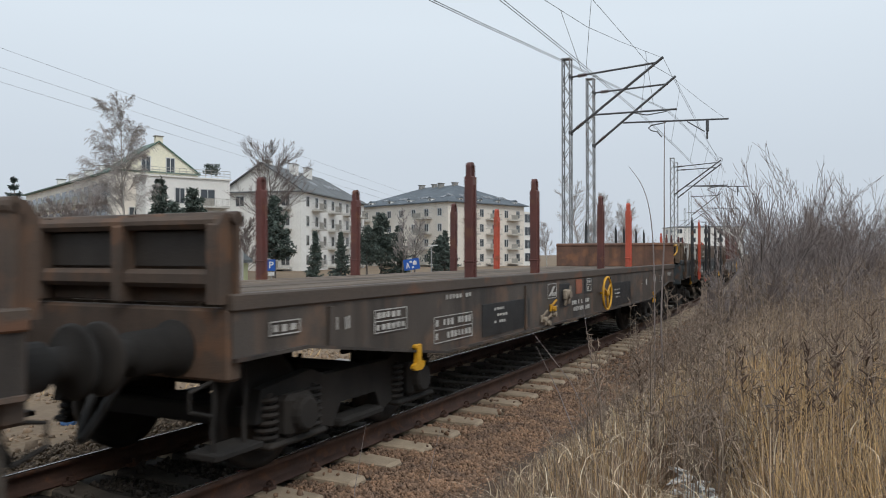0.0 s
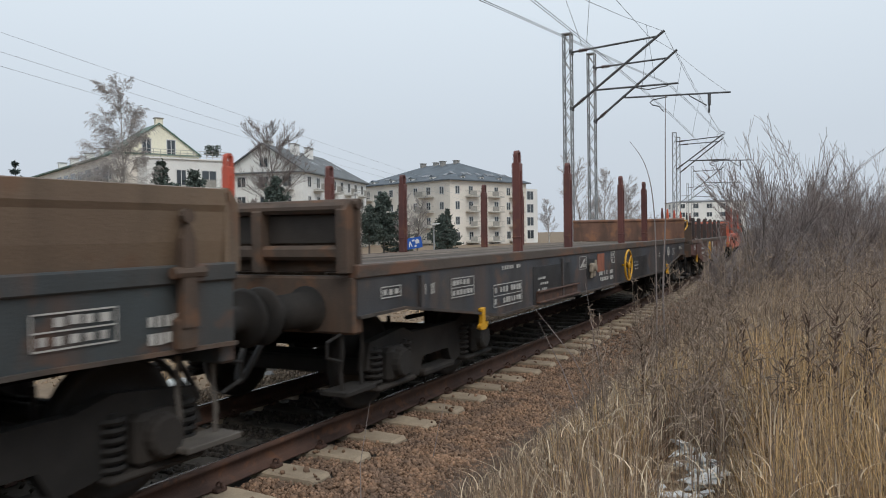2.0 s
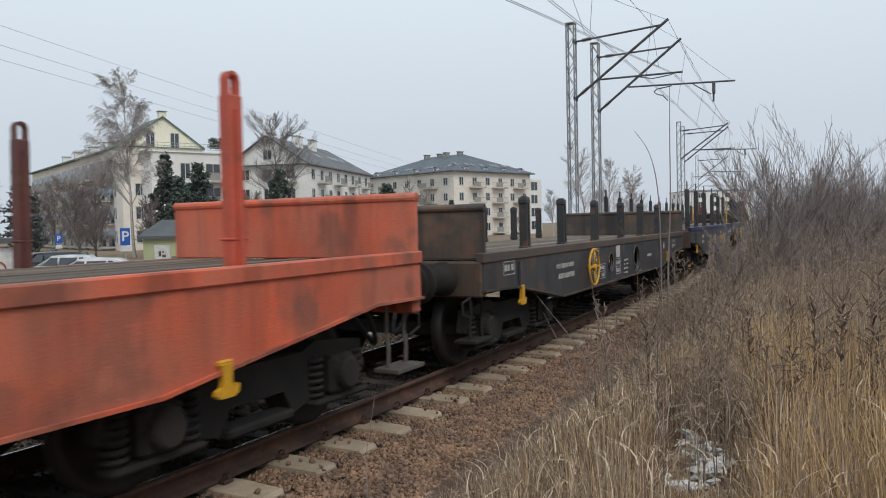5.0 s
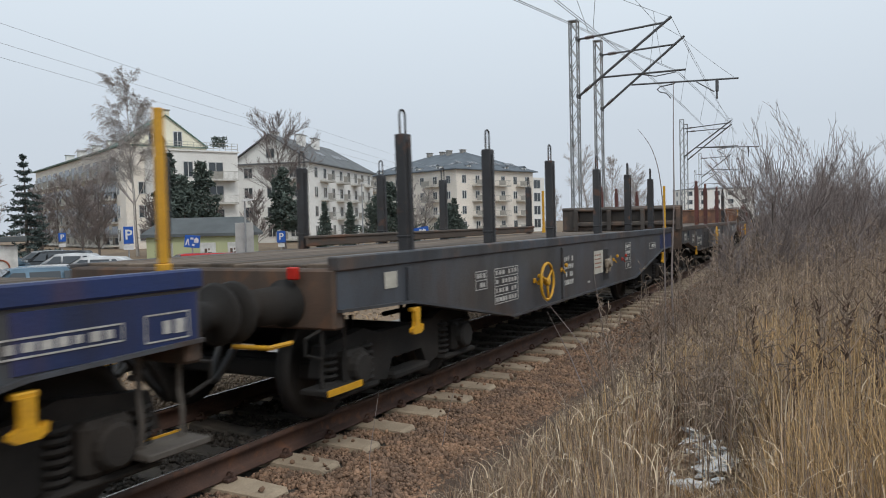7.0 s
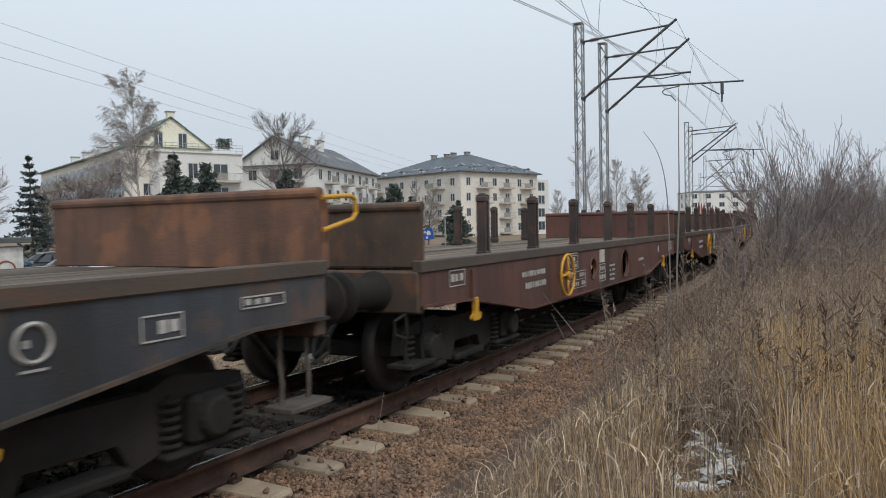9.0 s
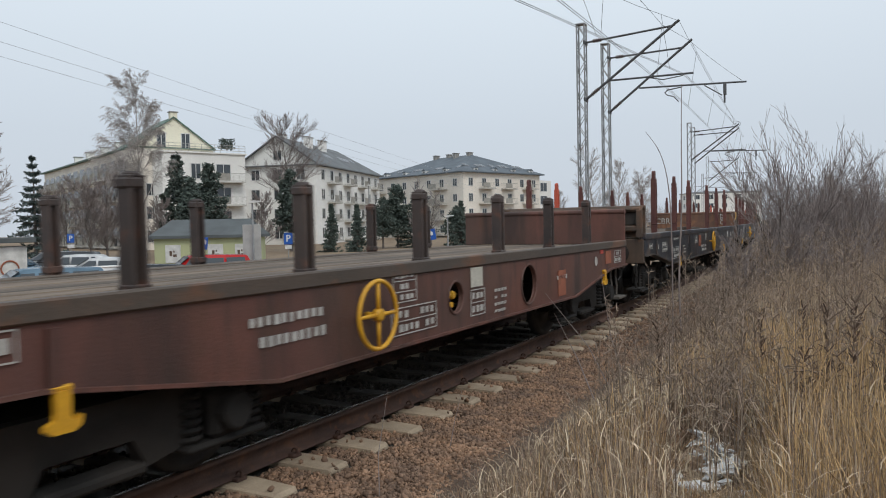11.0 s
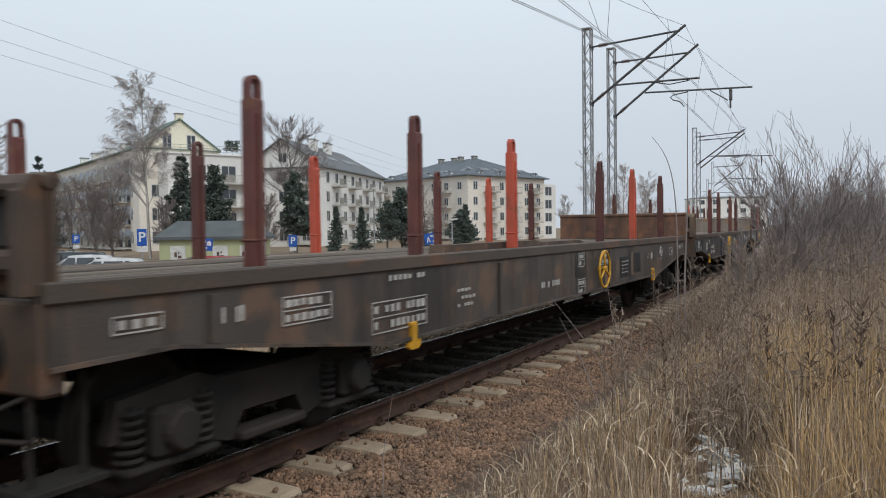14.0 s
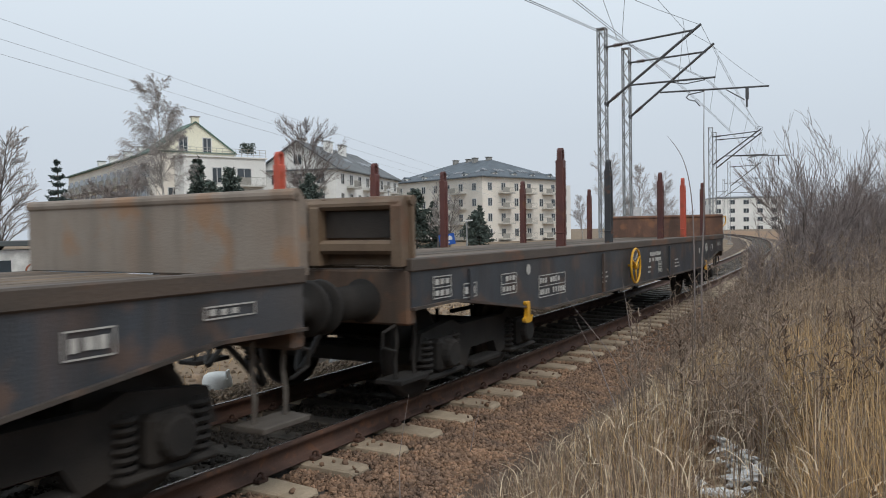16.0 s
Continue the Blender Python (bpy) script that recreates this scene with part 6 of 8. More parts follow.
def build_buildings():
    base = -1.2
    # with the green roof
    b, r = building("long cream apartment block with a green metal roof and balconies", (65.3, 79.7), (0.92, -0.39), 10.4, 51.5, base, 12.3, 13.9, "y", (0, 0), "render_cream", "roof_green", begin=6.9)
    part("front_roof", stored("front_roof", roof_mesh(10.4, 6.5, 12.4, 16.3, "y", (0, 0), 0.22), M["roof_green"]), None, b, "green metal gable roof")
    for yy in (-0.012, 6.1):
        part("front_gable", stored("front_gable", lambda bm: slab(bm, [(0.0, 12.1), (10.4, 12.1), (10.4, 12.5), (5.2, 16.24), (0.0, 12.5)], 0.0, 0.3), M["render_yellow"]), None, b, "pale yellow gable", m=Matrix.Translation((0, yy, 0)))
    verge_boards(b, "front", 10.4, 12.4, 16.3, 0.22, "y", "roof_green")
    for fl in range(4):
        z = base + 1.1 + fl * 2.95
        for i in range(13):
            add_window(b, face_matrix("x", 3 + i * 4.0, z + 0.4), 1.3, 1.6)
        for i in range(12):
            bay = add_balcony(b, face_matrix("x", 5.0 + i * 4.0, z - 0.1), 2.9, 1.6)
            part("balcony_door", stored("balcony_door", lambda bm: box(bm, -1.3, 1.3, -0.03, -0.006, 0.05, 2.45), M["pane"]), None, bay, "dark glazed balcony door")
        for x in (2.2, 6.6):
            if fl < 3:
                add_window(b, face_matrix("y", x, z + 0.4), 1.4, 1.6)
    for y, h in ((9, 1.2), (14, 1.3), (21, 1.3), (29, 1.3), (38, 1.3), (46, 1.2)):
        chimney(b, 4.4, y, 13.6, h, 1.3)
    chimney(b, 5.3, 0.35, 15.6, 1.3, 0.9, "render_yellow")
    chimney(b, 8.2, 5.0, 14.0, 1.6, 1.2)
    for x in (3.6, 6.7):
        add_window(b, face_matrix("y", x, 12.3), 1.2, 2.0)
    terrace = part("terrace_block", stored("terrace_block", lambda bm: (box(bm, 2.4, 13.2, -3.6, -0.01, base, 11.45), box(bm, 2.2, 13.4, -3.8, -0.01, 11.45, 11.62)), M["render_white"]), None, b, "white terrace wing")

    def terrace_rail(bm):
        for z in (11.9, 12.25, 12.6):
            tube(bm, (2.4, -3.7, z), (13.2, -3.7, z), 0.03, n=5)
        for i in range(14):
            tube(bm, (2.4 + i * 0.83, -3.7, 11.6), (2.4 + i * 0.83, -3.7, 12.6), 0.025, n=5)
    part("terrace_railing", stored("terrace_railing", terrace_rail, M["railing"]), None, terrace)
    for x in (4.0, 6.6, 10.2):
        for z in (8.2, 5.2, 2.2):
            add_window(terrace, Matrix.Translation((x, -3.6, z)), 2.0 if x > 10 else 1.3, 2.0)
    for z in (7.9, 4.9):
        add_balcony(terrace, Matrix.Translation((10.4, -3.6, z)), 4.6, 1.2)
    bm = bmesh.new()
    rnd = random.Random(3)
    segs = []
    co, fc = leaf_cloud(rnd, [(11.0 + rnd.uniform(-1.0, 1.0), -3.0 + rnd.uniform(-0.5, 0.5), 12.2 + rnd.uniform(0, 1.3)) for _ in range(260)], 0.22)
    part("terrace_plant", quads("terrace_plant", co, fc, M["needle"]), None, b, "clipped evergreen on the terrace")
    # with dark roof and twin chimneys
    b, r = building("white apartment block with a dark hipped roof and two chimneys", (89.8, 70.4), (0.96, 0.281), 31.0, 12.0, base, 11.1, 15.4, "x", (0, 6.5), "render_white", "roof_dark")
    for fl in range(4):
        z = base + 1.1 + fl * 2.9
        for i in range(8):
            add_window(b, face_matrix("y", 2.6 + i * 3.7, z + 0.3), 1.3, 1.6)
        for i in range(4):
            add_balcony(b, face_matrix("y", 6.0 + i * 7.2, z - 0.1), 3.4, 1.3)
        for y in (2.4, 6.0, 9.6):
            add_window(b, face_matrix("x", y, z + 0.3), 1.4, 1.6)
        add_balcony(b, face_matrix("x", 3.2, z - 0.1), 3.6, 1.3)
    add_window(b, face_matrix("x", 6.0, 11.8), 1.4, 1.5)
    for x, y in ((8.5, 4.6), (14.5, 4.6)):
        chimney(b, x, y, 14.4, 1.6, 2.2, "render_white")
    chimney(b, 3, 6.6, 15.0, 0.9, 2.0)
    for x in (5.2, 10.5, 12.0, 17.5, 19.0, 20.5, 23.2):
        roof_window(r, Matrix.Translation((x, 2.6, 13.2)) @ Matrix.Rotation(radians(33), 4, "X"))
    # with the hipped slate-blue roof
    b, r = building("cream four-storey apartment block with a blue-grey hipped roof", (129.2, 66.6), (0.952, -0.306), 22.5, 27.0, base, 11.9, 16.2, "y", (9.5, 9.5), "render_cream", "roof_slate", 0.8)
    for fl in range(4):
        z = base + 1.2 + fl * 2.95
        for i in range(6):
            add_window(b, face_matrix("y", 2.0 + i * 3.7, z + 0.3), 1.2, 1.6)
        for i in (0, 1, 2):
            add_balcony(b, face_matrix("y", 6.0 + i * 6.4, z - 0.1), 3.6, 1.3)
        for i in range(7):
            add_window(b, face_matrix("x", 2.2 + i * 3.7, z + 0.3), 1.2, 1.5)
        for i in (0, 2, 3):
            add_balcony(b, face_matrix("x", 6.5 + i * 6.2, z - 0.1), 4.2, 1.3)
    for i in range(4):
        dormer(b, face_matrix("y", 3.6 + i * 5.4, 11.3) @ Matrix.Scale(0.55, 4))
    for i in range(4):
        dormer(b, face_matrix("x", 5.0 + i * 6.0, 11.3) @ Matrix.Scale(0.55, 4))
    for y in (9, 12, 15, 18.5):
        chimney(b, 10.0 + (y % 2), y, 15.4, 1.2, 1.2, "concrete")
    for x in (3.0, 6.2, 7.6, 10.4, 13.0, 14.4, 17.2, 18.8):
        roof_window(r, Matrix.Translation((x, 2.4, 13.37)) @ Matrix.Rotation(radians(24), 4, "X"))
    for y in (3.5, 8.0, 9.5, 14.5, 16.0, 21):
        roof_window(r, Matrix.Translation((2.4, y, 13.06)) @ Matrix.Rotation(radians(-90), 4, "Z") @ Matrix.Rotation(radians(19.6), 4, "X"))
    annex = part("stair_tower", stored("stair_tower", lambda bm: box(bm, 22.5, 27.5, 1.0, 14.0, base, 10.8), M["render_white"]), None, b, "white annex")
    for fl in range(4):
        add_window(annex, Matrix.Translation((25.0, 1.0, 0.2 + fl * 2.75)), 2.2, 1.9)
    # low block far along the line
    b, r = building("far pale flat-roofed apartment block", (268, 52), (0.47, -0.88), 24.0, 12.0, base, 11.0, 11.6, "x", (5, 5), "render_white", "roof_dark", 0.2)
    for fl in range(4):
        for i in range(7):
            add_window(b, face_matrix("x" if i > 4 else "y", 2.2 + (i % 5) * 4.6, base + 1.2 + fl * 2.9), 1.9, 1.6)
    # green kiosk
    k = thing("kiosk", "lime-green wooden kiosk with a grey felt roof beside the car park", "kiosk", at=Matrix.Translation((31.4, 36.7, 0)) @ Matrix.Rotation(math.atan2(-5.2, 2.85), 4, "Z"))
    part("wall", stored("kiosk_wall", lambda bm: box(bm, 0, 5.7, 0, 3.6, -0.75, 1.5), M["lime"]), None, k)
    part("roof", stored("kiosk_roof", roof_mesh(5.7, 3.6, 1.5, 2.45, "x", (0.7, 0.7), 0.25), M["felt"]), None, k)
    for x, w in ((1.1, 0.9), (3.6, 0.9), (5.1, 0.7)):
        h = part("hatch", stored("kiosk_hatch|%.1f" % w, lambda bm: box(bm, -w / 2, w / 2, -0.04, 0.0, -0.1 if w > 0.8 else -0.7, 0.95, 0.01), M["frame_white"]), None, k, "white hatch", m=Matrix.Translation((x, -0.002, 0)))
        part("poster", stored("kiosk_poster|%.1f" % w, lambda bm: (box(bm, -0.2, -0.05, -0.05, -0.041, 0.3, 0.6), box(bm, 0.0, 0.22, -0.05, -0.041, 0.25, 0.4), box(bm, 0.02, 0.1, -0.05, -0.041, 0.5, 0.62)),
             M["frame_brown"]), None, h)
    # pale shelter
    sh = thing("bus_shelter", "white clad shelter with a flat dark roof", "shelter", at=Matrix.Translation((15.6, 30.4, 0)) @ Matrix.Rotation(radians(-28), 4, "Z"))
    part("wall", stored("shelter_wall", lambda bm: box(bm, 0, 3.3, 0, 2.2, -0.75, 1.3, 0.02), M["frame_white"]), None, sh)
    part("roof", stored("shelter_roof", lambda bm: box(bm, -0.3, 3.6, -0.3, 2.5, 1.45, 1.65, 0.02), M["felt"]), None, sh)
    part("window", stored("shelter_window", lambda bm: box(bm, 0.6, 1.9, -0.02, 0.0, -0.2, 0.9), M["pane"]), None, sh)
    part("roundel", stored("roundel", lambda bm: ring(bm, (2.7, -0.01, 0.45), 0.3, 0.035, "Y", 20, 5), M["rust_panel"]), None, sh, "painted round mark")


def roof_window(parent, m):
    f = part("roof_window", stored("roof_window", lambda bm: box(bm, -0.5, 0.5, -0.65, 0.65, -0.03, 0.07, 0.01), M["pale_grey"]), None, parent, m=m)
    part("pane", stored("roof_pane", lambda bm: box(bm, -0.4, 0.4, -0.55, 0.55, 0.07, 0.08), M["pane"]), None, f)


def dormer(parent, m):
    d = part("dormer", stored("dormer", lambda bm: box(bm, -0.95, 0.95, 0.05, 3.4, 0.0, 2.5), M["render_white"]), None, parent, m=m)
    part("dormer_roof", stored("dormer_roof", lambda bm: slab(bm, [(-1.15, 2.4), (1.15, 2.4), (0, 3.1)], -0.2, 4.2), M["roof_slate"]), None, d)
    add_window(d, Matrix.Translation((0, 0.05, 0.7)), 1.1, 1.5)


# ---- signs, lamps, cars, litter ----


def text_mesh(body, size):
    cu = bpy.data.curves.new("letter", "FONT")
    cu.body, cu.size, cu.extrude, cu.align_x, cu.align_y = body, size, 0.004, "CENTER", "CENTER"
    cu.offset = size * 0.02
    tmp = bpy.data.objects.new("letter", cu)
    me = bpy.data.meshes.new_from_object(tmp)
    bpy.data.objects.remove(tmp)
    me.materials.clear()
    me.materials.append(M["sign_white"])
    return me


def to_eye(x, y):
    """Turn that sets a flat thing's -y face towards the footpath by the track."""
    return math.atan2(y, x) - math.pi / 2


def sign(x, y, z, w, h, kind, lean=0.0, post=None):
    s = thing("road_sign", {"P": "blue parking sign with a white letter on a post", "zone": "tilted blue home-zone road sign on a post", "back": "grey back of a sign board on a post"}[kind],
              "road sign", at=Matrix.Translation((x, y, 0)) @ Matrix.Rotation(to_eye(x, y), 4, "Z"))
    part("post", stored("sign_post|%.1f" % (z + h), lambda bm: tube(bm, (0, 0.04, -0.75), (0, 0.04, z + h), 0.03, n=8), M["galv"]), None, s)
    m = Matrix.Translation((0, 0, z + h / 2)) @ Matrix.Rotation(radians(lean), 4, "Y")
    mat = M["sign_grey"] if kind == "back" else M["sign_blue"]
    p = part("plate", stored("sign_plate|%s|%.2f|%.2f" % (kind, w, h), lambda bm: box(bm, -w / 2, w / 2, -0.012, 0.012, -h / 2, h / 2, 0.006), mat), None, s, m=m)
    if kind == "P":
        part("letter", text_mesh("P", h * 0.8), None, p, "white letter P", m=Matrix.Translation((0, -0.016, 0)) @ Matrix.Rotation(radians(90), 4, "X"))
        part("sub_plate", stored("sub_plate", lambda bm: box(bm, -w / 2, w / 2, -0.012, 0.012, -h / 2 - 0.28, -h / 2 - 0.04, 0.004), M["sign_white"]), None, s, m=m)
    if kind == "zone":
        def picto(bm):
            # house, car and walking figure reduced to plain shapes
            slab(bm, [(0.08, -0.05), (0.3, -0.05), (0.3, 0.12), (0.19, 0.22), (0.08, 0.12)], -0.018, -0.013)
            box(bm, -0.1, 0.05, -0.018, -0.013, 0.1, 0.2)
            slab(bm, [(-0.33, -0.2), (-0.27, -0.2), (-0.22, 0.0), (-0.17, -0.2), (-0.12, -0.2), (-0.19, 0.12), (-0.25, 0.12)], -0.018, -0.013)
            box(bm, 0.0, 0.12, -0.018, -0.013, -0.22, -0.12)
        part("pictogram", stored("pictogram", picto, M["sign_white"]), None, p, "plain white pictogram", m=Matrix.Scale(h / 0.62, 4))
    return s


def street_lamp(x, y, top):
    s = thing("street_lamp", "slim grey street lamp with a flat head", "street lamp", "street lamps", at=Matrix.Translation((x, y, 0)) @ Matrix.Rotation(to_eye(x, y), 4, "Z"))
    part("pole", stored("lamp_pole|%.1f" % top, lambda bm: tube(bm, (0, 0, -0.75), (0, 0, top), 0.055, 0.035, n=8), M["galv"]), None, s)
    part("lamp_head", stored("lamp_head", lambda bm: slab(bm, [(-0.12, -0.03), (0.35, 0.03), (0.4, 0.08), (0.0, 0.09), (-0.12, 0.05)], -0.12, 0.12), M["sign_white"]), None, s,
         m=Matrix.Translation((0, 0, top)))


def car(x, y, yaw, mat, label, tall=1.45, van=False):
    c = thing("parked_car", label, "car", "parked cars", at=Matrix.Translation((x, y, -0.69)) @ Matrix.Rotation(radians(yaw), 4, "Z"))
    low = [(-2.1, 0.35), (-2.12, 0.7), (-2.0, 0.86), (-1.0, 0.96), (1.35, 0.98), (2.0, 0.9), (2.12, 0.7), (2.1, 0.32), (1.6, 0.28), (-1.6, 0.28)]
    roof = [(-1.05, 0.95), (-0.35, tall - 0.02), (0.1, tall), (1.1 if not van else 1.75, tall - 0.04), (1.75 if not van else 2.02, 0.98)]

    def body(bm):
        slab(bm, low, -0.83, 0.83)
        bmesh.ops.bevel(bm, geom=bm.edges[:], offset=0.05, segments=2, affect="EDGES")
    part("body", stored("car_body|" + mat, body, M[mat], True), None, c)

    def cabin(bm):
        v0 = [bm.verts.new((a, -0.72 + 0.16 * max(0, (z - 0.95)) / 0.5, z)) for a, z in roof]
        v1 = [bm.verts.new((a, 0.72 - 0.16 * max(0, (z - 0.95)) / 0.5, z)) for a, z in roof]
        bm.faces.new(v0)
        bm.faces.new(v1[::-1])
        for i in range(len(roof)):
            j = (i + 1) % len(roof)
            bm.faces.new((v0[i], v1[i], v1[j], v0[j]))
        bmesh.ops.bevel(bm, geom=bm.edges[:], offset=0.03, segments=2, affect="EDGES")
    cb = part("cabin", stored("car_cabin|%s|%.2f|%d" % (mat, tall, van), cabin, M[mat], True), None, c)
    zz = tall - 0.12
    xs = [(-0.72, -0.05), (0.05, 0.85), (0.95, 1.4 if not van else 1.7)]

    def side_glass(bm, a, b, side):
        y0, y1 = side * 0.725, side * (0.725 - 0.16 * (zz - 0.98) / 0.5)
        sl = 0.35 if a < -0.5 else 0.0
        sr = 0.28 if b > 1.2 and not van else 0.05 if b > 1.2 else 0.0
        p = [(a, y0, 1.0), (b, y0, 1.0), (b - sr, y1, zz), (a + sl, y1, zz)]
        vs = [bm.verts.new(q) for q in p] + [bm.verts.new((q[0], q[1] + side * 0.012, q[2])) for q in p]
        for f in ((4, 5, 6, 7), (0, 1, 5, 4), (1, 2, 6, 5), (2, 3, 7, 6), (3, 0, 4, 7)):
            bm.faces.new([vs[i] for i in f])
    for side in (-1, 1):
        for k, (a, b) in enumerate(xs):
            part("side_window", stored("side_window|%d|%d|%.2f|%d" % (side, k, tall, van), lambda bm: side_glass(bm, a, b, side), M["pane"]), None, cb)
    part("windscreen", stored("windscreen|%.2f" % tall, lambda bm: slab(bm, [(-1.0, 1.0), (-0.42, tall - 0.06), (-0.44, tall - 0.04), (-1.04, 1.0)], -0.62, 0.62), M["pane"]), None, cb)
    wm = stored("car_wheel", lambda bm: lathe(bm, [(-0.1, 0.2), (-0.1, 0.29), (-0.07, 0.32), (0.07, 0.32), (0.1, 0.29), (0.1, 0.2)], (0, 0, 0), "Y", 18), M["rubber"])
    rm = stored("car_rim", lambda bm: lathe(bm, [(-0.105, 0.02), (-0.105, 0.2), (0.105, 0.2), (0.105, 0.02)], (0, 0, 0), "Y", 14), M["car_silver"])
    for a in (-1.3, 1.35):
        for side in (-1, 1):
            w = part("wheel", wm, None, c, m=Matrix.Translation((a, side * 0.76, 0.32)))
            part("rim", rm, None, w)
    for side in (-1, 1):
        part("tail_light", stored("tail_light", lambda bm: box(bm, -0.05, 0.05, -0.12, 0.12, -0.1, 0.1, 0.02), M["lamp_glass"]), None, c, "red tail light", m=Matrix.Translation((2.08, side * 0.66, 0.8)))


def build_street():
    tagged(part("car_park", stored("car_park", lambda bm: slab(bm, [(-30, 14.5), (16, 17.0), (45, 22.5), (62, 33.0), (52, 40.0), (30, 34), (8, 46), (-30, 46)], -0.75, -0.655, swap="z"), M["asphalt"])),
           "worn asphalt car park and lane", "car park", kind="structure")
    sign(24.0, 29.2, 1.18, 0.42, 0.78, "P")
    sign(21.8, 22.9, 1.06, 0.58, 0.48, "zone", 6)
    sign(39.0, 22.5, 0.92, 0.92, 0.64, "zone", -9)
    sign(39.0, 33.0, 0.75, 0.55, 0.75, "P")
    sign(24.5, 22.7, 0.4, 0.75, 1.6, "back")
    sign(34.0, 48.0, 1.1, 0.45, 0.6, "P")
    street_lamp(24.3, 22.45, 2.9)
    street_lamp(39.6, 21.5, 2.3)
    street_lamp(44.0, 30.0, 4.6)
    car(21.3, 22.5, -35, "car_red", "bright red hatchback parked by the kiosk", 1.55, True)
    car(13.6, 21.0, -22, "car_blue", "pale blue estate car parked near the line", 1.5, True)
    car(17.2, 20.6, -22, "car_dark", "dark car parked near the line", 1.42)
    car(25.8, 37.2, -60, "car_dark", "dark car in the car park", 1.5, True)
    car(23.8, 33.2, -60, "car_white", "white car in the car park", 1.45)
    car(27.5, 40.5, -60, "car_silver", "silver car in the car park", 1.45, True)
    car(22.0, 28.9, -60, "car_white", "white saloon in the car park", 1.4)
    car(21.5, 36.0, -60, "car_blue", "pale blue car in the car park", 1.45)
    b = thing("barrier_rail", "white horizontal car park barrier rail", "barrier", at=Matrix.Translation((20.2, 28.6, 0)) @ Matrix.Rotation(radians(-33), 4, "Z"))
    part("bar", stored("barrier_bar", lambda bm: tube(bm, (-3.2, 0, 0.35), (3.2, 0, 0.35), 0.05, n=8), M["sign_white"]), None, b)
    for x in (-3, 0, 3):
        part("post", stored("barrier_post", lambda bm: tube(bm, (0, 0, -0.75), (0, 0, 0.35), 0.04, n=8), M["sign_white"]), None, b, m=Matrix.Translation((x, 0, 0)))


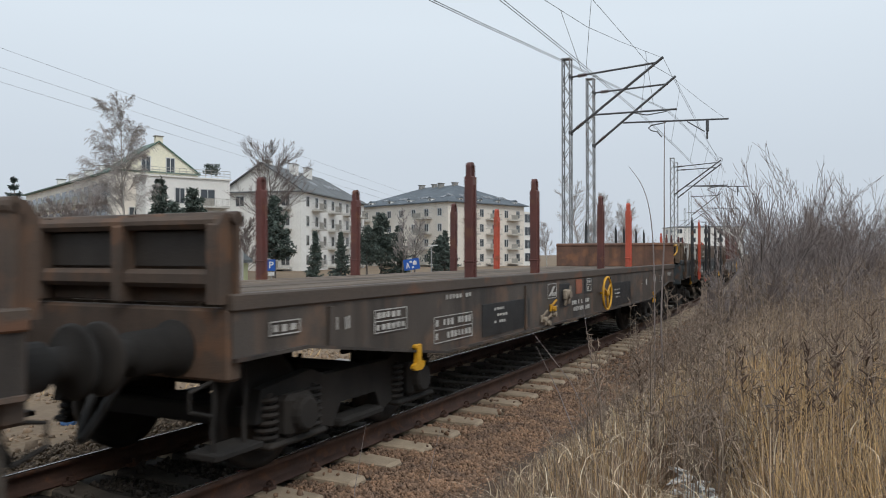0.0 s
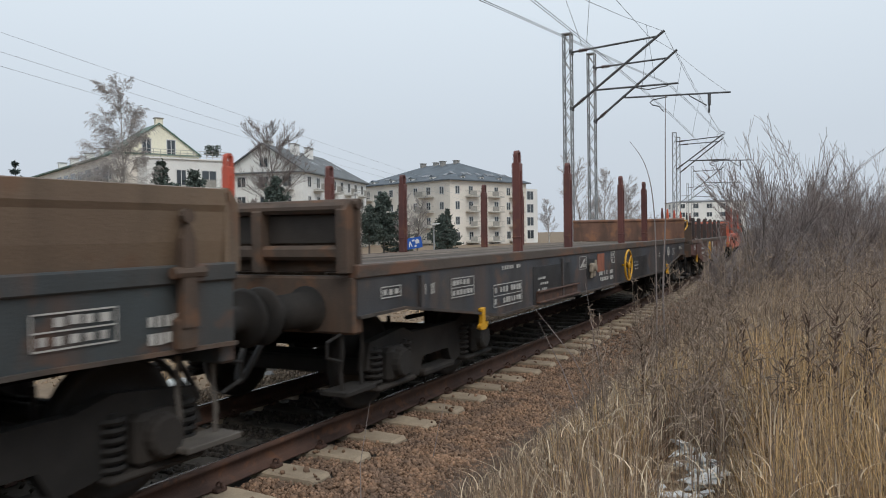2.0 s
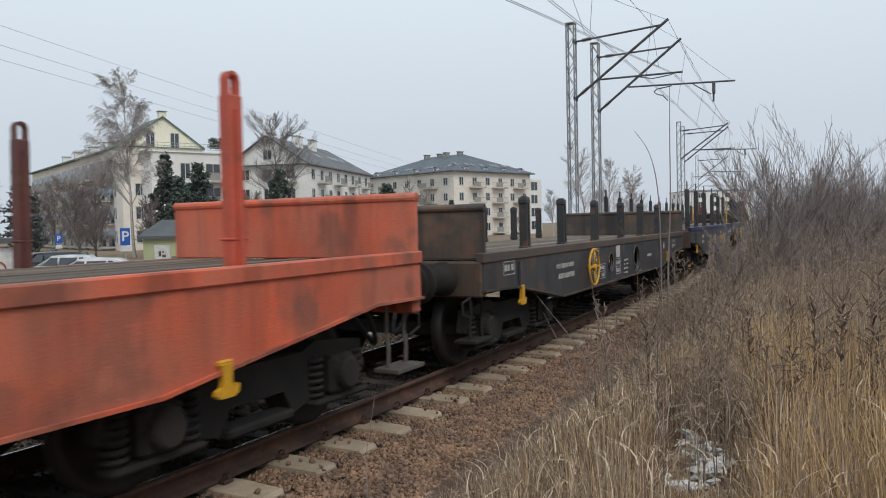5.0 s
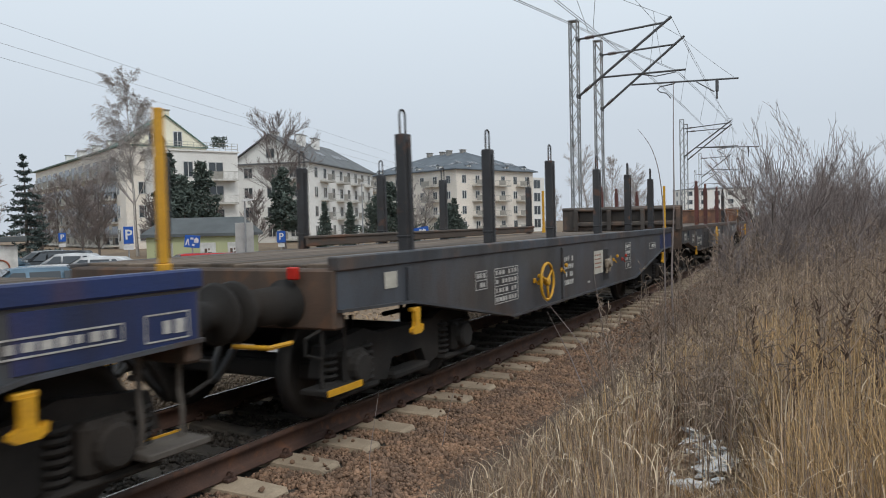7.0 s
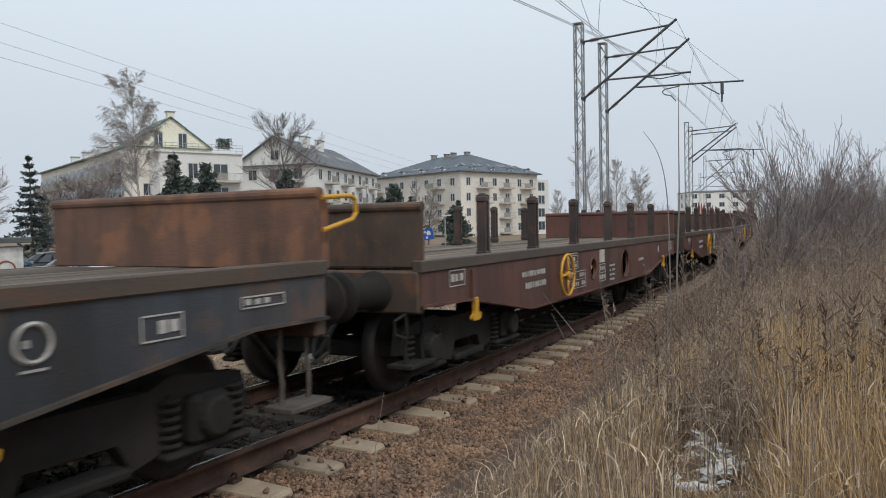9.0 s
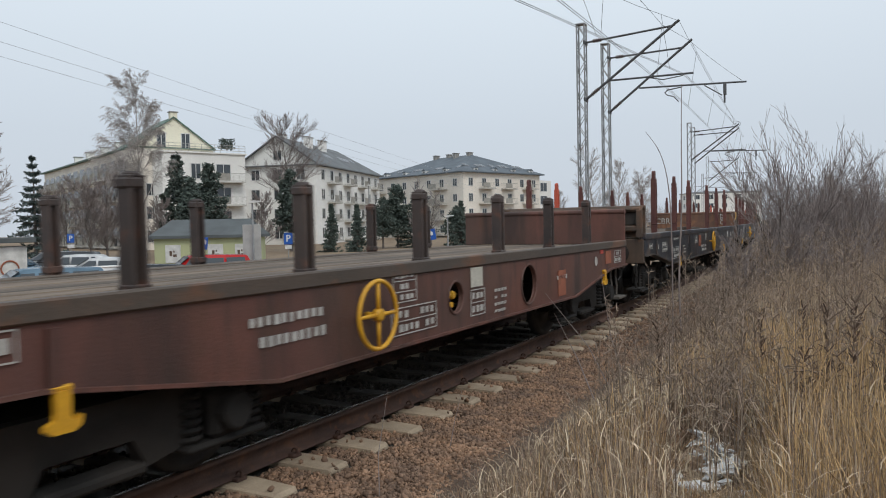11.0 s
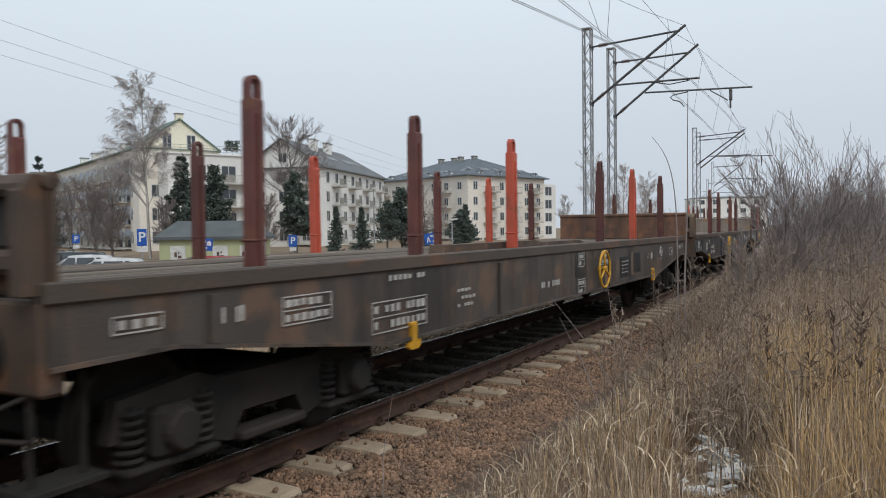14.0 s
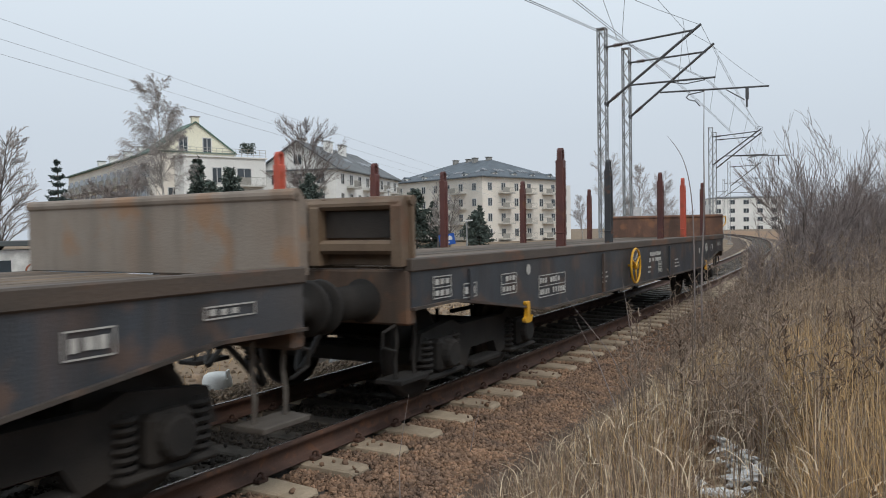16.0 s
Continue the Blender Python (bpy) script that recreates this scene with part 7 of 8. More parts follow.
def build_litter():
    z = ground_z(6.75, 7.2)
    bucket = thing("bucket", "battered white plastic bucket standing upside down by the track", "bucket", at=Matrix.Translation((6.75, 7.25, z + 0.01)) @ pose(0, 0, 0, 0, 0, 30))
    part("tub", stored("bucket_tub", lambda bm: lathe(bm, [(0.0, 0.185), (0.02, 0.19), (0.16, 0.18), (0.22, 0.16), (0.245, 0.12), (0.25, 0.02)], (0, 0, 0), "Z", 24), M["plastic_white"], True), None, bucket)
    part("rim", stored("bucket_rim", lambda bm: ring(bm, (0, 0, 0.02), 0.192, 0.012, "Z", 20, 6), M["plastic_white"]), None, bucket)
    part("torn_piece", stored("bucket_piece", lambda bm: slab(bm, [(-0.16, 0.2), (-0.02, 0.24), (-0.05, 0.30), (-0.15, 0.29)], -0.17, -0.15), M["plastic_white"]), None, bucket)
    rnd = random.Random(9)

    def lump(bm, r, flat):
        bmesh.ops.create_icosphere(bm, subdivisions=2, radius=r)
        for v in bm.verts:
            k = 1 + 0.35 * noise.noise(v.co * (2.5 / r) * 0.4 + Vector((r * 50, 0, 0)))
            v.co = Vector((v.co.x * k, v.co.y * k * 0.8, v.co.z * k * flat))
    for x, y, r, flat, mat, lab, cat in ((6.1, 8.25, 0.11, 0.7, "plastic_blue", "crumpled blue plastic bag on straw", "bag"), (8.9, 7.05, 0.16, 0.5, "concrete", "broken grey concrete lump", "rubble"),
                                         (8.1, 7.0, 0.14, 0.5, "concrete", "small broken concrete block", "rubble"), (7.2, 7.6, 0.09, 0.6, "concrete", "small grey stone lump", "rubble"),
                                         (9.9, 7.4, 0.15, 0.5, "snow", "patch of old snow on rubble", "snow patch"), (7.0, 6.98, 0.1, 0.25, "snow", "thin patch of old snow", "snow patch")):
        ob = part(cat.replace(" ", "_"), stored("lump|%s|%.2f" % (mat, r), lambda bm: lump(bm, r, flat), M[mat], False), None, m=Matrix.Translation((x, y, ground_z(x, y) + r * flat * 0.55)))
        tagged(ob, lab, cat, "litter beside the track")
    # cable trough covers: pale concrete slabs lying along the far side
    for i in range(7):
        x = 9.0 + i * 1.02
        ob = part("concrete_slab", stored("trough_slab", lambda bm: box(bm, -0.48, 0.48, -0.2, 0.2, -0.06, 0.06, 0.012), M["concrete"]), None,
                  m=Matrix.Translation((x, 7.75 + (i % 3) * 0.04 + x * x * 0.0009, ground_z(x, 7.8) + 0.05)) @ pose(0, 0, 0, rnd.uniform(-4, 4), rnd.uniform(-5, 5), rnd.uniform(-3, 5)))
        tagged(ob, "loose pale concrete trough slab beside the track", "concrete slab", "trough slabs")
    # remains of snow in the grass
    ob = thing("snow_patch", "crusted remains of snow lying in dry grass", "snow patch", at=Matrix.Translation((5.75, 0.98, ground_z(5.75, 0.98) + 0.04)))

    def flake(bm, r):
        bmesh.ops.create_icosphere(bm, subdivisions=3, radius=r)
        for v in bm.verts:
            k = 1 + 0.9 * noise.noise(v.co * (1.1 / r) + Vector((r * 931, 2, 1))) + 0.5 * noise.noise(v.co * (2.6 / r))
            v.co = Vector((v.co.x * k * 1.2, v.co.y * k, v.co.z * k * 0.3))
    for i in range(46):
        r = rnd.uniform(0.015, 0.075)
        along = rnd.uniform(-1.0, 0.3)
        part("snow_lump", stored("snow_lump|%d" % i, lambda bm: flake(bm, r), M["snow"]), None, ob,
             m=Matrix.Translation((along, along * 0.172 + rnd.gauss(0, 0.10), rnd.uniform(0.0, 0.12))) @ pose(0, 0, 0, rnd.uniform(-22, 22), rnd.uniform(-22, 22), rnd.uniform(0, 360)))


# ---- plants ----


def leaf_cloud(rnd, pts, size):
    """Small random blades round the points."""
    co, fc = [], []
    for p in pts:
        p = Vector(p)
        for _ in range(3):
            d = Vector((rnd.gauss(0, 1), rnd.gauss(0, 1), rnd.gauss(0, 0.7))).normalized()
            s = d.cross(Vector((rnd.gauss(0, 1), rnd.gauss(0, 1), rnd.gauss(0, 1)))).normalized() * size * 0.28
            i = len(co)
            q = p + d * size
            co += [tuple(p - s), tuple(p + s), tuple(q + s * 0.3), tuple(q - s * 0.3)]
            fc.append((i, i + 1, i + 2, i + 3))
    return co, fc


def sticks(name, segs, mat):
    """Tapered three-sided sticks: rows of start, end and the two radii."""
    a = np.array([s[0] for s in segs], float)
    b = np.array([s[1] for s in segs], float)
    r0 = np.array([s[2] for s in segs], float)[:, None]
    r1 = np.array([s[3] for s in segs], float)[:, None]
    d = b - a
    d /= np.linalg.norm(d, axis=1)[:, None] + 1e-9
    ref = np.where(np.abs(d[:, 2:3]) > 0.9, np.array([[1.0, 0, 0]]), np.array([[0, 0, 1.0]]))
    u = np.cross(d, ref)
    u /= np.linalg.norm(u, axis=1)[:, None]
    v = np.cross(d, u)
    n, co = len(segs), []
    for p, r in ((a, r0), (b, r1)):
        for k in range(3):
            t = 2 * math.pi * k / 3
            co.append(p + r * (u * math.cos(t) + v * math.sin(t)))
    co = np.stack(co, 1).reshape(-1, 3)
    i = np.arange(n)[:, None] * 6
    f = np.stack([np.concatenate([i + k, i + (k + 1) % 3, i + 3 + (k + 1) % 3, i + 3 + k], 1) for k in range(3)], 1).reshape(-1, 4)
    return quads(name, co, f, mat)


def grow(rnd, p, d, length, r, depth, segs, spread=0.5, droop=0.0, kids=(2, 4), shrink=0.68, steps=3, thin=0.5, minr=0.004):
    q = Vector(p)
    d = Vector(d).normalized()
    for k in range(steps):
        d = (d + Vector((rnd.gauss(0, 0.10), rnd.gauss(0, 0.10), rnd.gauss(0, 0.06) - droop))).normalized()
        e = q + d * (length / steps)
        ra, rb = r * (1 - (1 - thin) * k / steps), r * (1 - (1 - thin) * (k + 1) / steps)
        segs.append((tuple(q), tuple(e), max(ra, minr), max(rb, minr * 0.7)))
        q = e
        if depth > 0 and k >= (0 if depth < 3 else 1):
            for _ in range(rnd.randint(*kids)):
                side = Vector((rnd.gauss(0, 1), rnd.gauss(0, 1), rnd.gauss(0, 0.45))).normalized()
                nd = (d + side * spread * rnd.uniform(0.7, 1.4)).normalized()
                grow(rnd, q, nd, length * shrink * rnd.uniform(0.7, 1.1), rb * 0.6, depth - 1, segs, spread, droop * 1.4, kids, shrink, steps, thin, minr)


def scale_to(segs, height):
    top = max(s[1][2] for s in segs)
    k = height / top
    return [(tuple(c * k for c in s[0]), tuple(c * k for c in s[1]), s[2], s[3]) for s in segs]


def bough(rnd, p, d, length, r, level, limbs, twigs, spread, weep, rise, fork):
    """One branch: a nearly straight run with side branches at sharp angles; the last level hangs when the tree weeps."""
    q, d = Vector(p), Vector(d).normalized()
    steps = 5 if level else 4
    for k in range(steps):
        pull = -weep * (1.6 if level == 0 else 0.25) if weep else rise
        d = (d + Vector((rnd.gauss(0, 0.07), rnd.gauss(0, 0.07), rnd.gauss(0, 0.04) + pull))).normalized()
        e = q + d * (length / steps)
        f0, f1 = 1 - 0.7 * k / steps, 1 - 0.7 * (k + 1) / steps
        (limbs if level > 1 else twigs).append((tuple(q), tuple(e), max(r * f0, 0.012), max(r * f1, 0.009)))
        q = e
        if level and k:
            for _ in range(rnd.randint(*fork)):
                side = Vector((rnd.gauss(0, 1), rnd.gauss(0, 1), rnd.gauss(0, 0.5))).normalized()
                bough(rnd, q, d + side * spread * rnd.uniform(0.6, 1.2), length * rnd.uniform(0.32, 0.55) * (1.15 - 0.4 * k / steps), r * f1 * 0.55, level - 1, limbs, twigs, spread, weep, rise, fork)


def bare_tree(x, y, h, seed, label, spread=0.55, weep=0.0, trunk_r=0.2, twig="twig", trunk_mat="bark", width=0.8, base=-0.7, taper=0.6, reach=0.26, fork=(1, 2), low=3):
    """A leafless tree: tapered trunk, limbs all the way up, fine twigs; taper narrows the crown towards its top."""
    rnd = random.Random(seed)
    t = thing("tree", label, "tree", at=Matrix.Translation((x, y, base)))
    trunk, limbs, twigs = [], [], []
    q, d = Vector((0, 0, 0)), Vector((0, 0, 1))
    n = 16
    for k in range(n):
        d = (d + Vector((rnd.gauss(0, 0.04), rnd.gauss(0, 0.04), 0.05))).normalized()
        e = q + d * h * 0.93 / n
        r0, r1 = trunk_r * (1 - k / n) + 0.02, trunk_r * (1 - (k + 1) / n) + 0.015
        trunk.append((tuple(q), tuple(e), r0, r1))
        q = e
        if k >= low:
            for _ in range(rnd.randint(3, 4)):
                a = rnd.uniform(0, 6.283)
                nd = Vector((math.cos(a) * width, math.sin(a) * width, rnd.uniform(0.7, 1.3)))
                bough(rnd, q, nd, h * reach * (1.15 - taper * k / n) * rnd.uniform(0.6, 1.15), max(r1 * 0.4, 0.02), 2, limbs, twigs, spread, weep, 0.05, fork)
    part("trunk", sticks("trunk", trunk, M[trunk_mat]), None, t)
    part("branchwork", sticks("branchwork", limbs, M["bark" if trunk_mat == "bark" else twig]), None, t, "bare tapering limbs")
    part("crown", sticks("crown", twigs, M[twig]), None, t, "fine leafless twigs")
    return t


def conifer(x, y, h, radius, seed, mat, label, pine=False, base=-0.7):
    rnd = random.Random(seed)
    t = thing("conifer", label, "conifer tree", "conifers", at=Matrix.Translation((x, y, base)))
    trunk = [((0, 0, 0), (0, 0, h * 0.5), 0.035 * h ** 0.8, 0.02 * h ** 0.8), ((0, 0, h * 0.5), (0, 0, h), 0.02 * h ** 0.8, 0.01)]
    pts, segs = [], []
    z = h * (0.25 if pine else 0.06)
    while z < h * 0.98:
        f = (z / h)
        R = radius * ((1 - f) ** (0.6 if pine else 1.0)) * rnd.uniform(0.75, 1.1) + 0.06
        for _ in range(rnd.randint(6, 9) + (0 if pine else 3)):
            a = rnd.uniform(0, 6.283)
            lift = 0.35 if pine else rnd.uniform(-0.35, 0.05)
            L = R * rnd.uniform(0.6, 1.12)
            tip = Vector((math.cos(a) * L, math.sin(a) * L, z + lift * L))
            segs.append(((0, 0, z), tuple(tip), 0.03, 0.008))
            n = max(4, int(L / 0.13))
            for k in range(n):
                u = 0.2 + 0.8 * (k + 1) / n
                p = Vector((tip.x * u, tip.y * u, z + (tip.z - z) * u - (0 if pine else 0.12 * math.sin(u * 3.1))))
                for _ in range(2):
                    w = (0.26 if pine else 0.14) * L * (1.1 - u) + 0.06
                    pts.append((p.x + rnd.gauss(0, w * 0.6), p.y + rnd.gauss(0, w * 0.6), p.z + rnd.gauss(0, 0.05 if not pine else 0.16)))
        z += h * (0.065 if not pine else 0.06)
    part("trunk", sticks("trunk", trunk, M["bark"]), None, t)
    part("branch_frame", sticks("branch_frame", segs, M["bark"]), None, t)
    co, fc = leaf_cloud(rnd, pts, 0.2 if h < 6 or not pine else 0.32)
    part("crown", quads("crown", co, fc, M[mat]), None, t, "dense dark needles")


def blades(name, label, spots, mat, category, width=0.004, bend=0.35, seg=4):
    """Joined thin dry blades; spots: x, y, z, height, lean."""
    rng = np.random.default_rng(len(spots))
    s = np.asarray(spots, float)
    n = len(s)
    az = rng.uniform(0, 2 * np.pi, n)
    face = rng.uniform(0, np.pi, n)
    w = width * rng.uniform(0.6, 1.5, n)
    co = np.zeros((n, seg + 1, 2, 3))
    for k in range(seg + 1):
        f = k / seg
        out = s[:, 3] * s[:, 4] * bend * f ** 2.2
        z = s[:, 3] * (f - 0.25 * s[:, 4] * bend * f ** 3)
        wk = w * (1 - 0.75 * f)
        for side, sg in ((0, -1), (1, 1)):
            co[:, k, side, 0] = s[:, 0] + np.cos(az) * out + sg * np.cos(face) * wk
            co[:, k, side, 1] = s[:, 1] + np.sin(az) * out + sg * np.sin(face) * wk
            co[:, k, side, 2] = s[:, 2] + z
    base = (np.arange(n) * (seg + 1) * 2)[:, None]
    f = np.stack([np.concatenate([base + 2 * k, base + 2 * k + 1, base + 2 * k + 3, base + 2 * k + 2], 1) for k in range(seg)], 1).reshape(-1, 4)
    ob = new(name, quads(name, co.reshape(-1, 3), f, mat))
    return tagged(ob, label, category, kind="stuff")


def build_grass():
    rng = np.random.default_rng(11)
    straw, gold, low, far, matted, thin = [], [], [], [], [], []

    def put(lst, n, s0, s1, o0, o1, h0, h1, lean, clump=1, keep=None):
        made = 0
        while made < n:
            s, o = rng.uniform(s0, s1), rng.uniform(o0, o1)
            p = line(s, o)
            if p.x * p.x + p.y * p.y < 2.6 ** 2:
                made += 1
                continue
            if keep and not keep(p, o):
                made += 1
                continue
            for _ in range(clump):
                x, y = p.x + rng.normal(0, 0.05), p.y + rng.normal(0, 0.05)
                grow_in = min(1.0, max(0.2, (-o - 2.05) / 1.9))
                # trodden low round the snow and before it
                tall = rng.uniform(h0, h1) * grow_in
                away = abs(y - x * 0.172)
                if 2.5 < x < 6.1 and away < 0.34:
                    tall = min(tall, max(0.07, 1.2 * (1 - x / 5.4)) + 3.0 * max(0.0, away - 0.2) + 0.02)
                lst.append((x, y, ground_z(x, y) - 0.03, tall, abs(rng.normal(0, lean))))
                made += 1
    patch = lambda p, o: noise.noise((p.x * 0.9, p.y * 0.9, 2.0)) > -0.15
    off_snow = lambda p, o: not (4.7 < p.x < 6.1 and abs(p.y - p.x * 0.172) < 0.2)
    put(straw, 19000, 2.2, 9.5, -6.3, -2.5, 0.3, 0.95, 0.6, 5, off_snow)
    put(thin, 15000, 2.2, 9.5, -6.3, -2.35, 0.3, 0.95, 1.1, 3, off_snow)
    put(gold, 7500, 3.2, 7.5, -6.0, -3.1, 0.45, 1.05, 0.55, 8, lambda p, o: patch(p, o) and off_snow(p, o))
    put(straw, 16000, 9.0, 22, -8.0, -2.1, 0.5, 1.15, 0.6, 6, patch)
    put(far, 16000, 20, 60, -16, -2.6, 0.5, 1.3, 0.6, 5)
    put(low, 11000, 2.0, 16, -4.2, -2.15, 0.25, 0.75, 1.3, 5, off_snow)
    put(matted, 5000, 2.0, 16, -6.0, -2.2, 0.3, 0.8, 2.6, 3, off_snow)
    # low trodden growth round the standing place and along the path behind it
    near = []
    for _ in range(15000):
        s, o = rng.uniform(-9, 3.2), rng.uniform(-9.0, -2.3)
        p = line(s, o)
        far_off = math.hypot(p.x, p.y)
        if far_off > 0.7 and not (p.x > 2.2 and far_off > 2.6):
            near.append((p.x, p.y, ground_z(p.x, p.y) - 0.02, rng.uniform(0.08, 0.3) * min(1.0, far_off / 2.0), abs(rng.normal(0, 1.3))))
    blades("trodden_grass", "low trodden dry grass on the path beside the track", near, M["straw"], "dry grass", 0.0036, 0.6)
    curls = []
    for _ in range(9000):
        s, o = rng.uniform(2.4, 11), rng.uniform(-6.3, -2.7)
        p = line(s, o)
        if p.x * p.x + p.y * p.y > 2.8 ** 2 and off_snow(p, o):
            curls.append((p.x, p.y, ground_z(p.x, p.y) + rng.uniform(0.05, 0.75) * min(1.0, (-o - 2.1) / 1.6), rng.uniform(0.05, 0.16), abs(rng.normal(1.0, 1.3))))
    blades("curled_leaves", "pale curled leaves on dry grass stems", curls, M["curl"], "dry grass", 0.0028, 0.9)
    flat = []
    for _ in range(700):
        x = rng.uniform(4.6, 6.2)
        y = x * 0.172 + rng.uniform(-0.3, 0.3)
        flat.append((x, y, ground_z(x, y) - 0.02, rng.uniform(0.05, 0.14), abs(rng.normal(0, 2.5))))
    blades("trampled_grass", "short trampled grass round the snow", flat, M["straw"], "dry grass", 0.0026, 0.7)
    blades("dry_grass", "tall dry straw-coloured grass beside the track", straw, M["straw"], "dry grass", 0.0033)
    blades("golden_grass", "tufts of golden dry grass", gold, M["gold"], "dry grass", 0.0033)
    blades("far_dry_grass", "brownish dry grass along the embankment", far, M["weed"], "dry grass", 0.008)
    blades("low_dry_grass", "short russet-brown dead growth on the ballast edge", low, M["russet"], "dry grass", 0.0030)
    blades("matted_grass", "flattened dry grass stems", matted, M["straw"], "dry grass", 0.0026, 0.6)
    blades("dead_stems", "thin brown dead stems among the grass", thin, M["weed"], "dry grass", 0.0032)
    verge = []
    for _ in range(5000):
        s, o = rng.uniform(1, 40), rng.uniform(2.9, 10)
        p = line(s, o)
        if noise.noise((p.x * 0.6, p.y * 0.6, 9)) > 0.0:
            verge.append((p.x, p.y, ground_z(p.x, p.y), rng.uniform(0.05, 0.22), abs(rng.normal(0, 2.5))))
    blades("verge_straw", "flattened straw litter on bare soil", verge, M["gold"], "straw litter", 0.006, 0.7, 2)
    # dark dead weeds with short side twigs
    rnd = random.Random(21)
    segs = []

    def weed(x, y, h, r=0.006, bunches=0):
        z = ground_z(x, y)
        a = rnd.uniform(0, 6.283)
        lean = rnd.uniform(0, 0.12)
        top = Vector((x + math.cos(a) * lean * h, y + math.sin(a) * lean * h, z + h))
        b = Vector((x, y, z - 0.03))
        for k in range(3):
            segs.append((tuple(b.lerp(top, k / 3)), tuple(b.lerp(top, (k + 1) / 3)), r * (1 - k * 0.25), r * (1 - (k + 1) * 0.25)))
        for _ in range(bunches):
            p = b.lerp(top, rnd.uniform(0.4, 1.0))
            t = rnd.uniform(0, 6.283)
            q = p + Vector((math.cos(t), math.sin(t), rnd.uniform(0.4, 1.6))) * rnd.uniform(0.015, 0.045)
            segs.append((tuple(p), tuple(q), r * 0.9, r * 0.6))
        for _ in range(int(h * 11)):
            f = rnd.uniform(0.35, 1.0)
            p = b.lerp(top, f)
            t = rnd.uniform(0, 6.283)
            L = rnd.uniform(0.05, 0.22) * (1.2 - f * 0.6)
            q = p + Vector((math.cos(t) * L * 0.6, math.sin(t) * L * 0.6, L * rnd.uniform(0.3, 1.0)))
            segs.append((tuple(p), tuple(q), r * 0.5, r * 0.35))
            for _ in range(2):
                e = q + Vector((rnd.gauss(0, 0.03), rnd.gauss(0, 0.03), rnd.uniform(0.0, 0.05)))
                segs.append((tuple(q), tuple(e), r * 0.55, r * 0.4))
    for _ in range(330):
        p = line(rnd.uniform(4.2, 11), rnd.uniform(-5.9, -2.9))
        if p.length > 3.6:
            weed(p.x, p.y, rnd.uniform(0.6, 1.25))
    tagged(new("dead_weeds", sticks("dead_weeds", segs, M["weed"])), "brown dead weed stems with seed heads", "dead weeds", kind="stuff")
    segs.clear()
    for _ in range(34):
        x = rnd.uniform(4.6, 8.5)
        y = x * rnd.uniform(-0.02, 0.24) + rnd.gauss(0, 0.1)
        if off_snow(Vector((x, y, 0)), 0):
            weed(x, y, rnd.uniform(0.6, 1.1), 0.005, 6)
    for x, y in ((4.9, 0.12), (5.1, -0.05), (5.3, 0.22), (5.6, -0.12), (4.7, 0.32), (6.1, 0.1), (6.6, -0.2), (7.0, 0.45), (5.9, 0.62), (7.3, 0.95), (6.9, 1.6), (8.0, 1.3)):
        weed(x, y, rnd.uniform(0.9, 1.2), 0.008, 30)
        weed(x + 0.05, y + 0.04, rnd.uniform(0.6, 0.9), 0.006, 15)
    tagged(new("dark_weeds", sticks("dark_weeds", segs, M["dark_weed"])), "dark brown dead weed stalks with side twigs", "dead weeds", kind="stuff")
    segs.clear()
    for _ in range(900):
        p = line(rnd.uniform(9, 26), rnd.uniform(-8.5, -2.5))
        weed(p.x, p.y, rnd.uniform(0.7, 1.5), 0.007)
    for _ in range(900):
        p = line(rnd.uniform(22, 60), rnd.uniform(-16, -2.8))
        weed(p.x, p.y, rnd.uniform(0.9, 2.0), 0.010)
    tagged(new("far_weeds", sticks("far_weeds", segs, M["weed"])), "brown dead weeds along the embankment", "dead weeds", kind="stuff")


def shrub_mesh(seed, h, stems, spread, r=0.02):
    rnd = random.Random(seed)
    segs = []
    for _ in range(stems):
        a = rnd.uniform(0, 6.283)
        d = Vector((math.cos(a) * spread, math.sin(a) * spread, 1))
        grow(rnd, (math.cos(a) * 0.15, math.sin(a) * 0.15, 0), d, h * rnd.uniform(0.45, 0.62), r * rnd.uniform(0.6, 1.2), 3, segs, 0.36, -0.02, (1, 2), 0.6, 4, 0.55, 0.0045)
    return scale_to(segs, h)


def split_sticks(segs):
    return (sticks("woody_base", [s for s in segs if s[2] > 0.0065], M["bark"]), sticks("crown", [s for s in segs if s[2] <= 0.0065], M["twig"]))


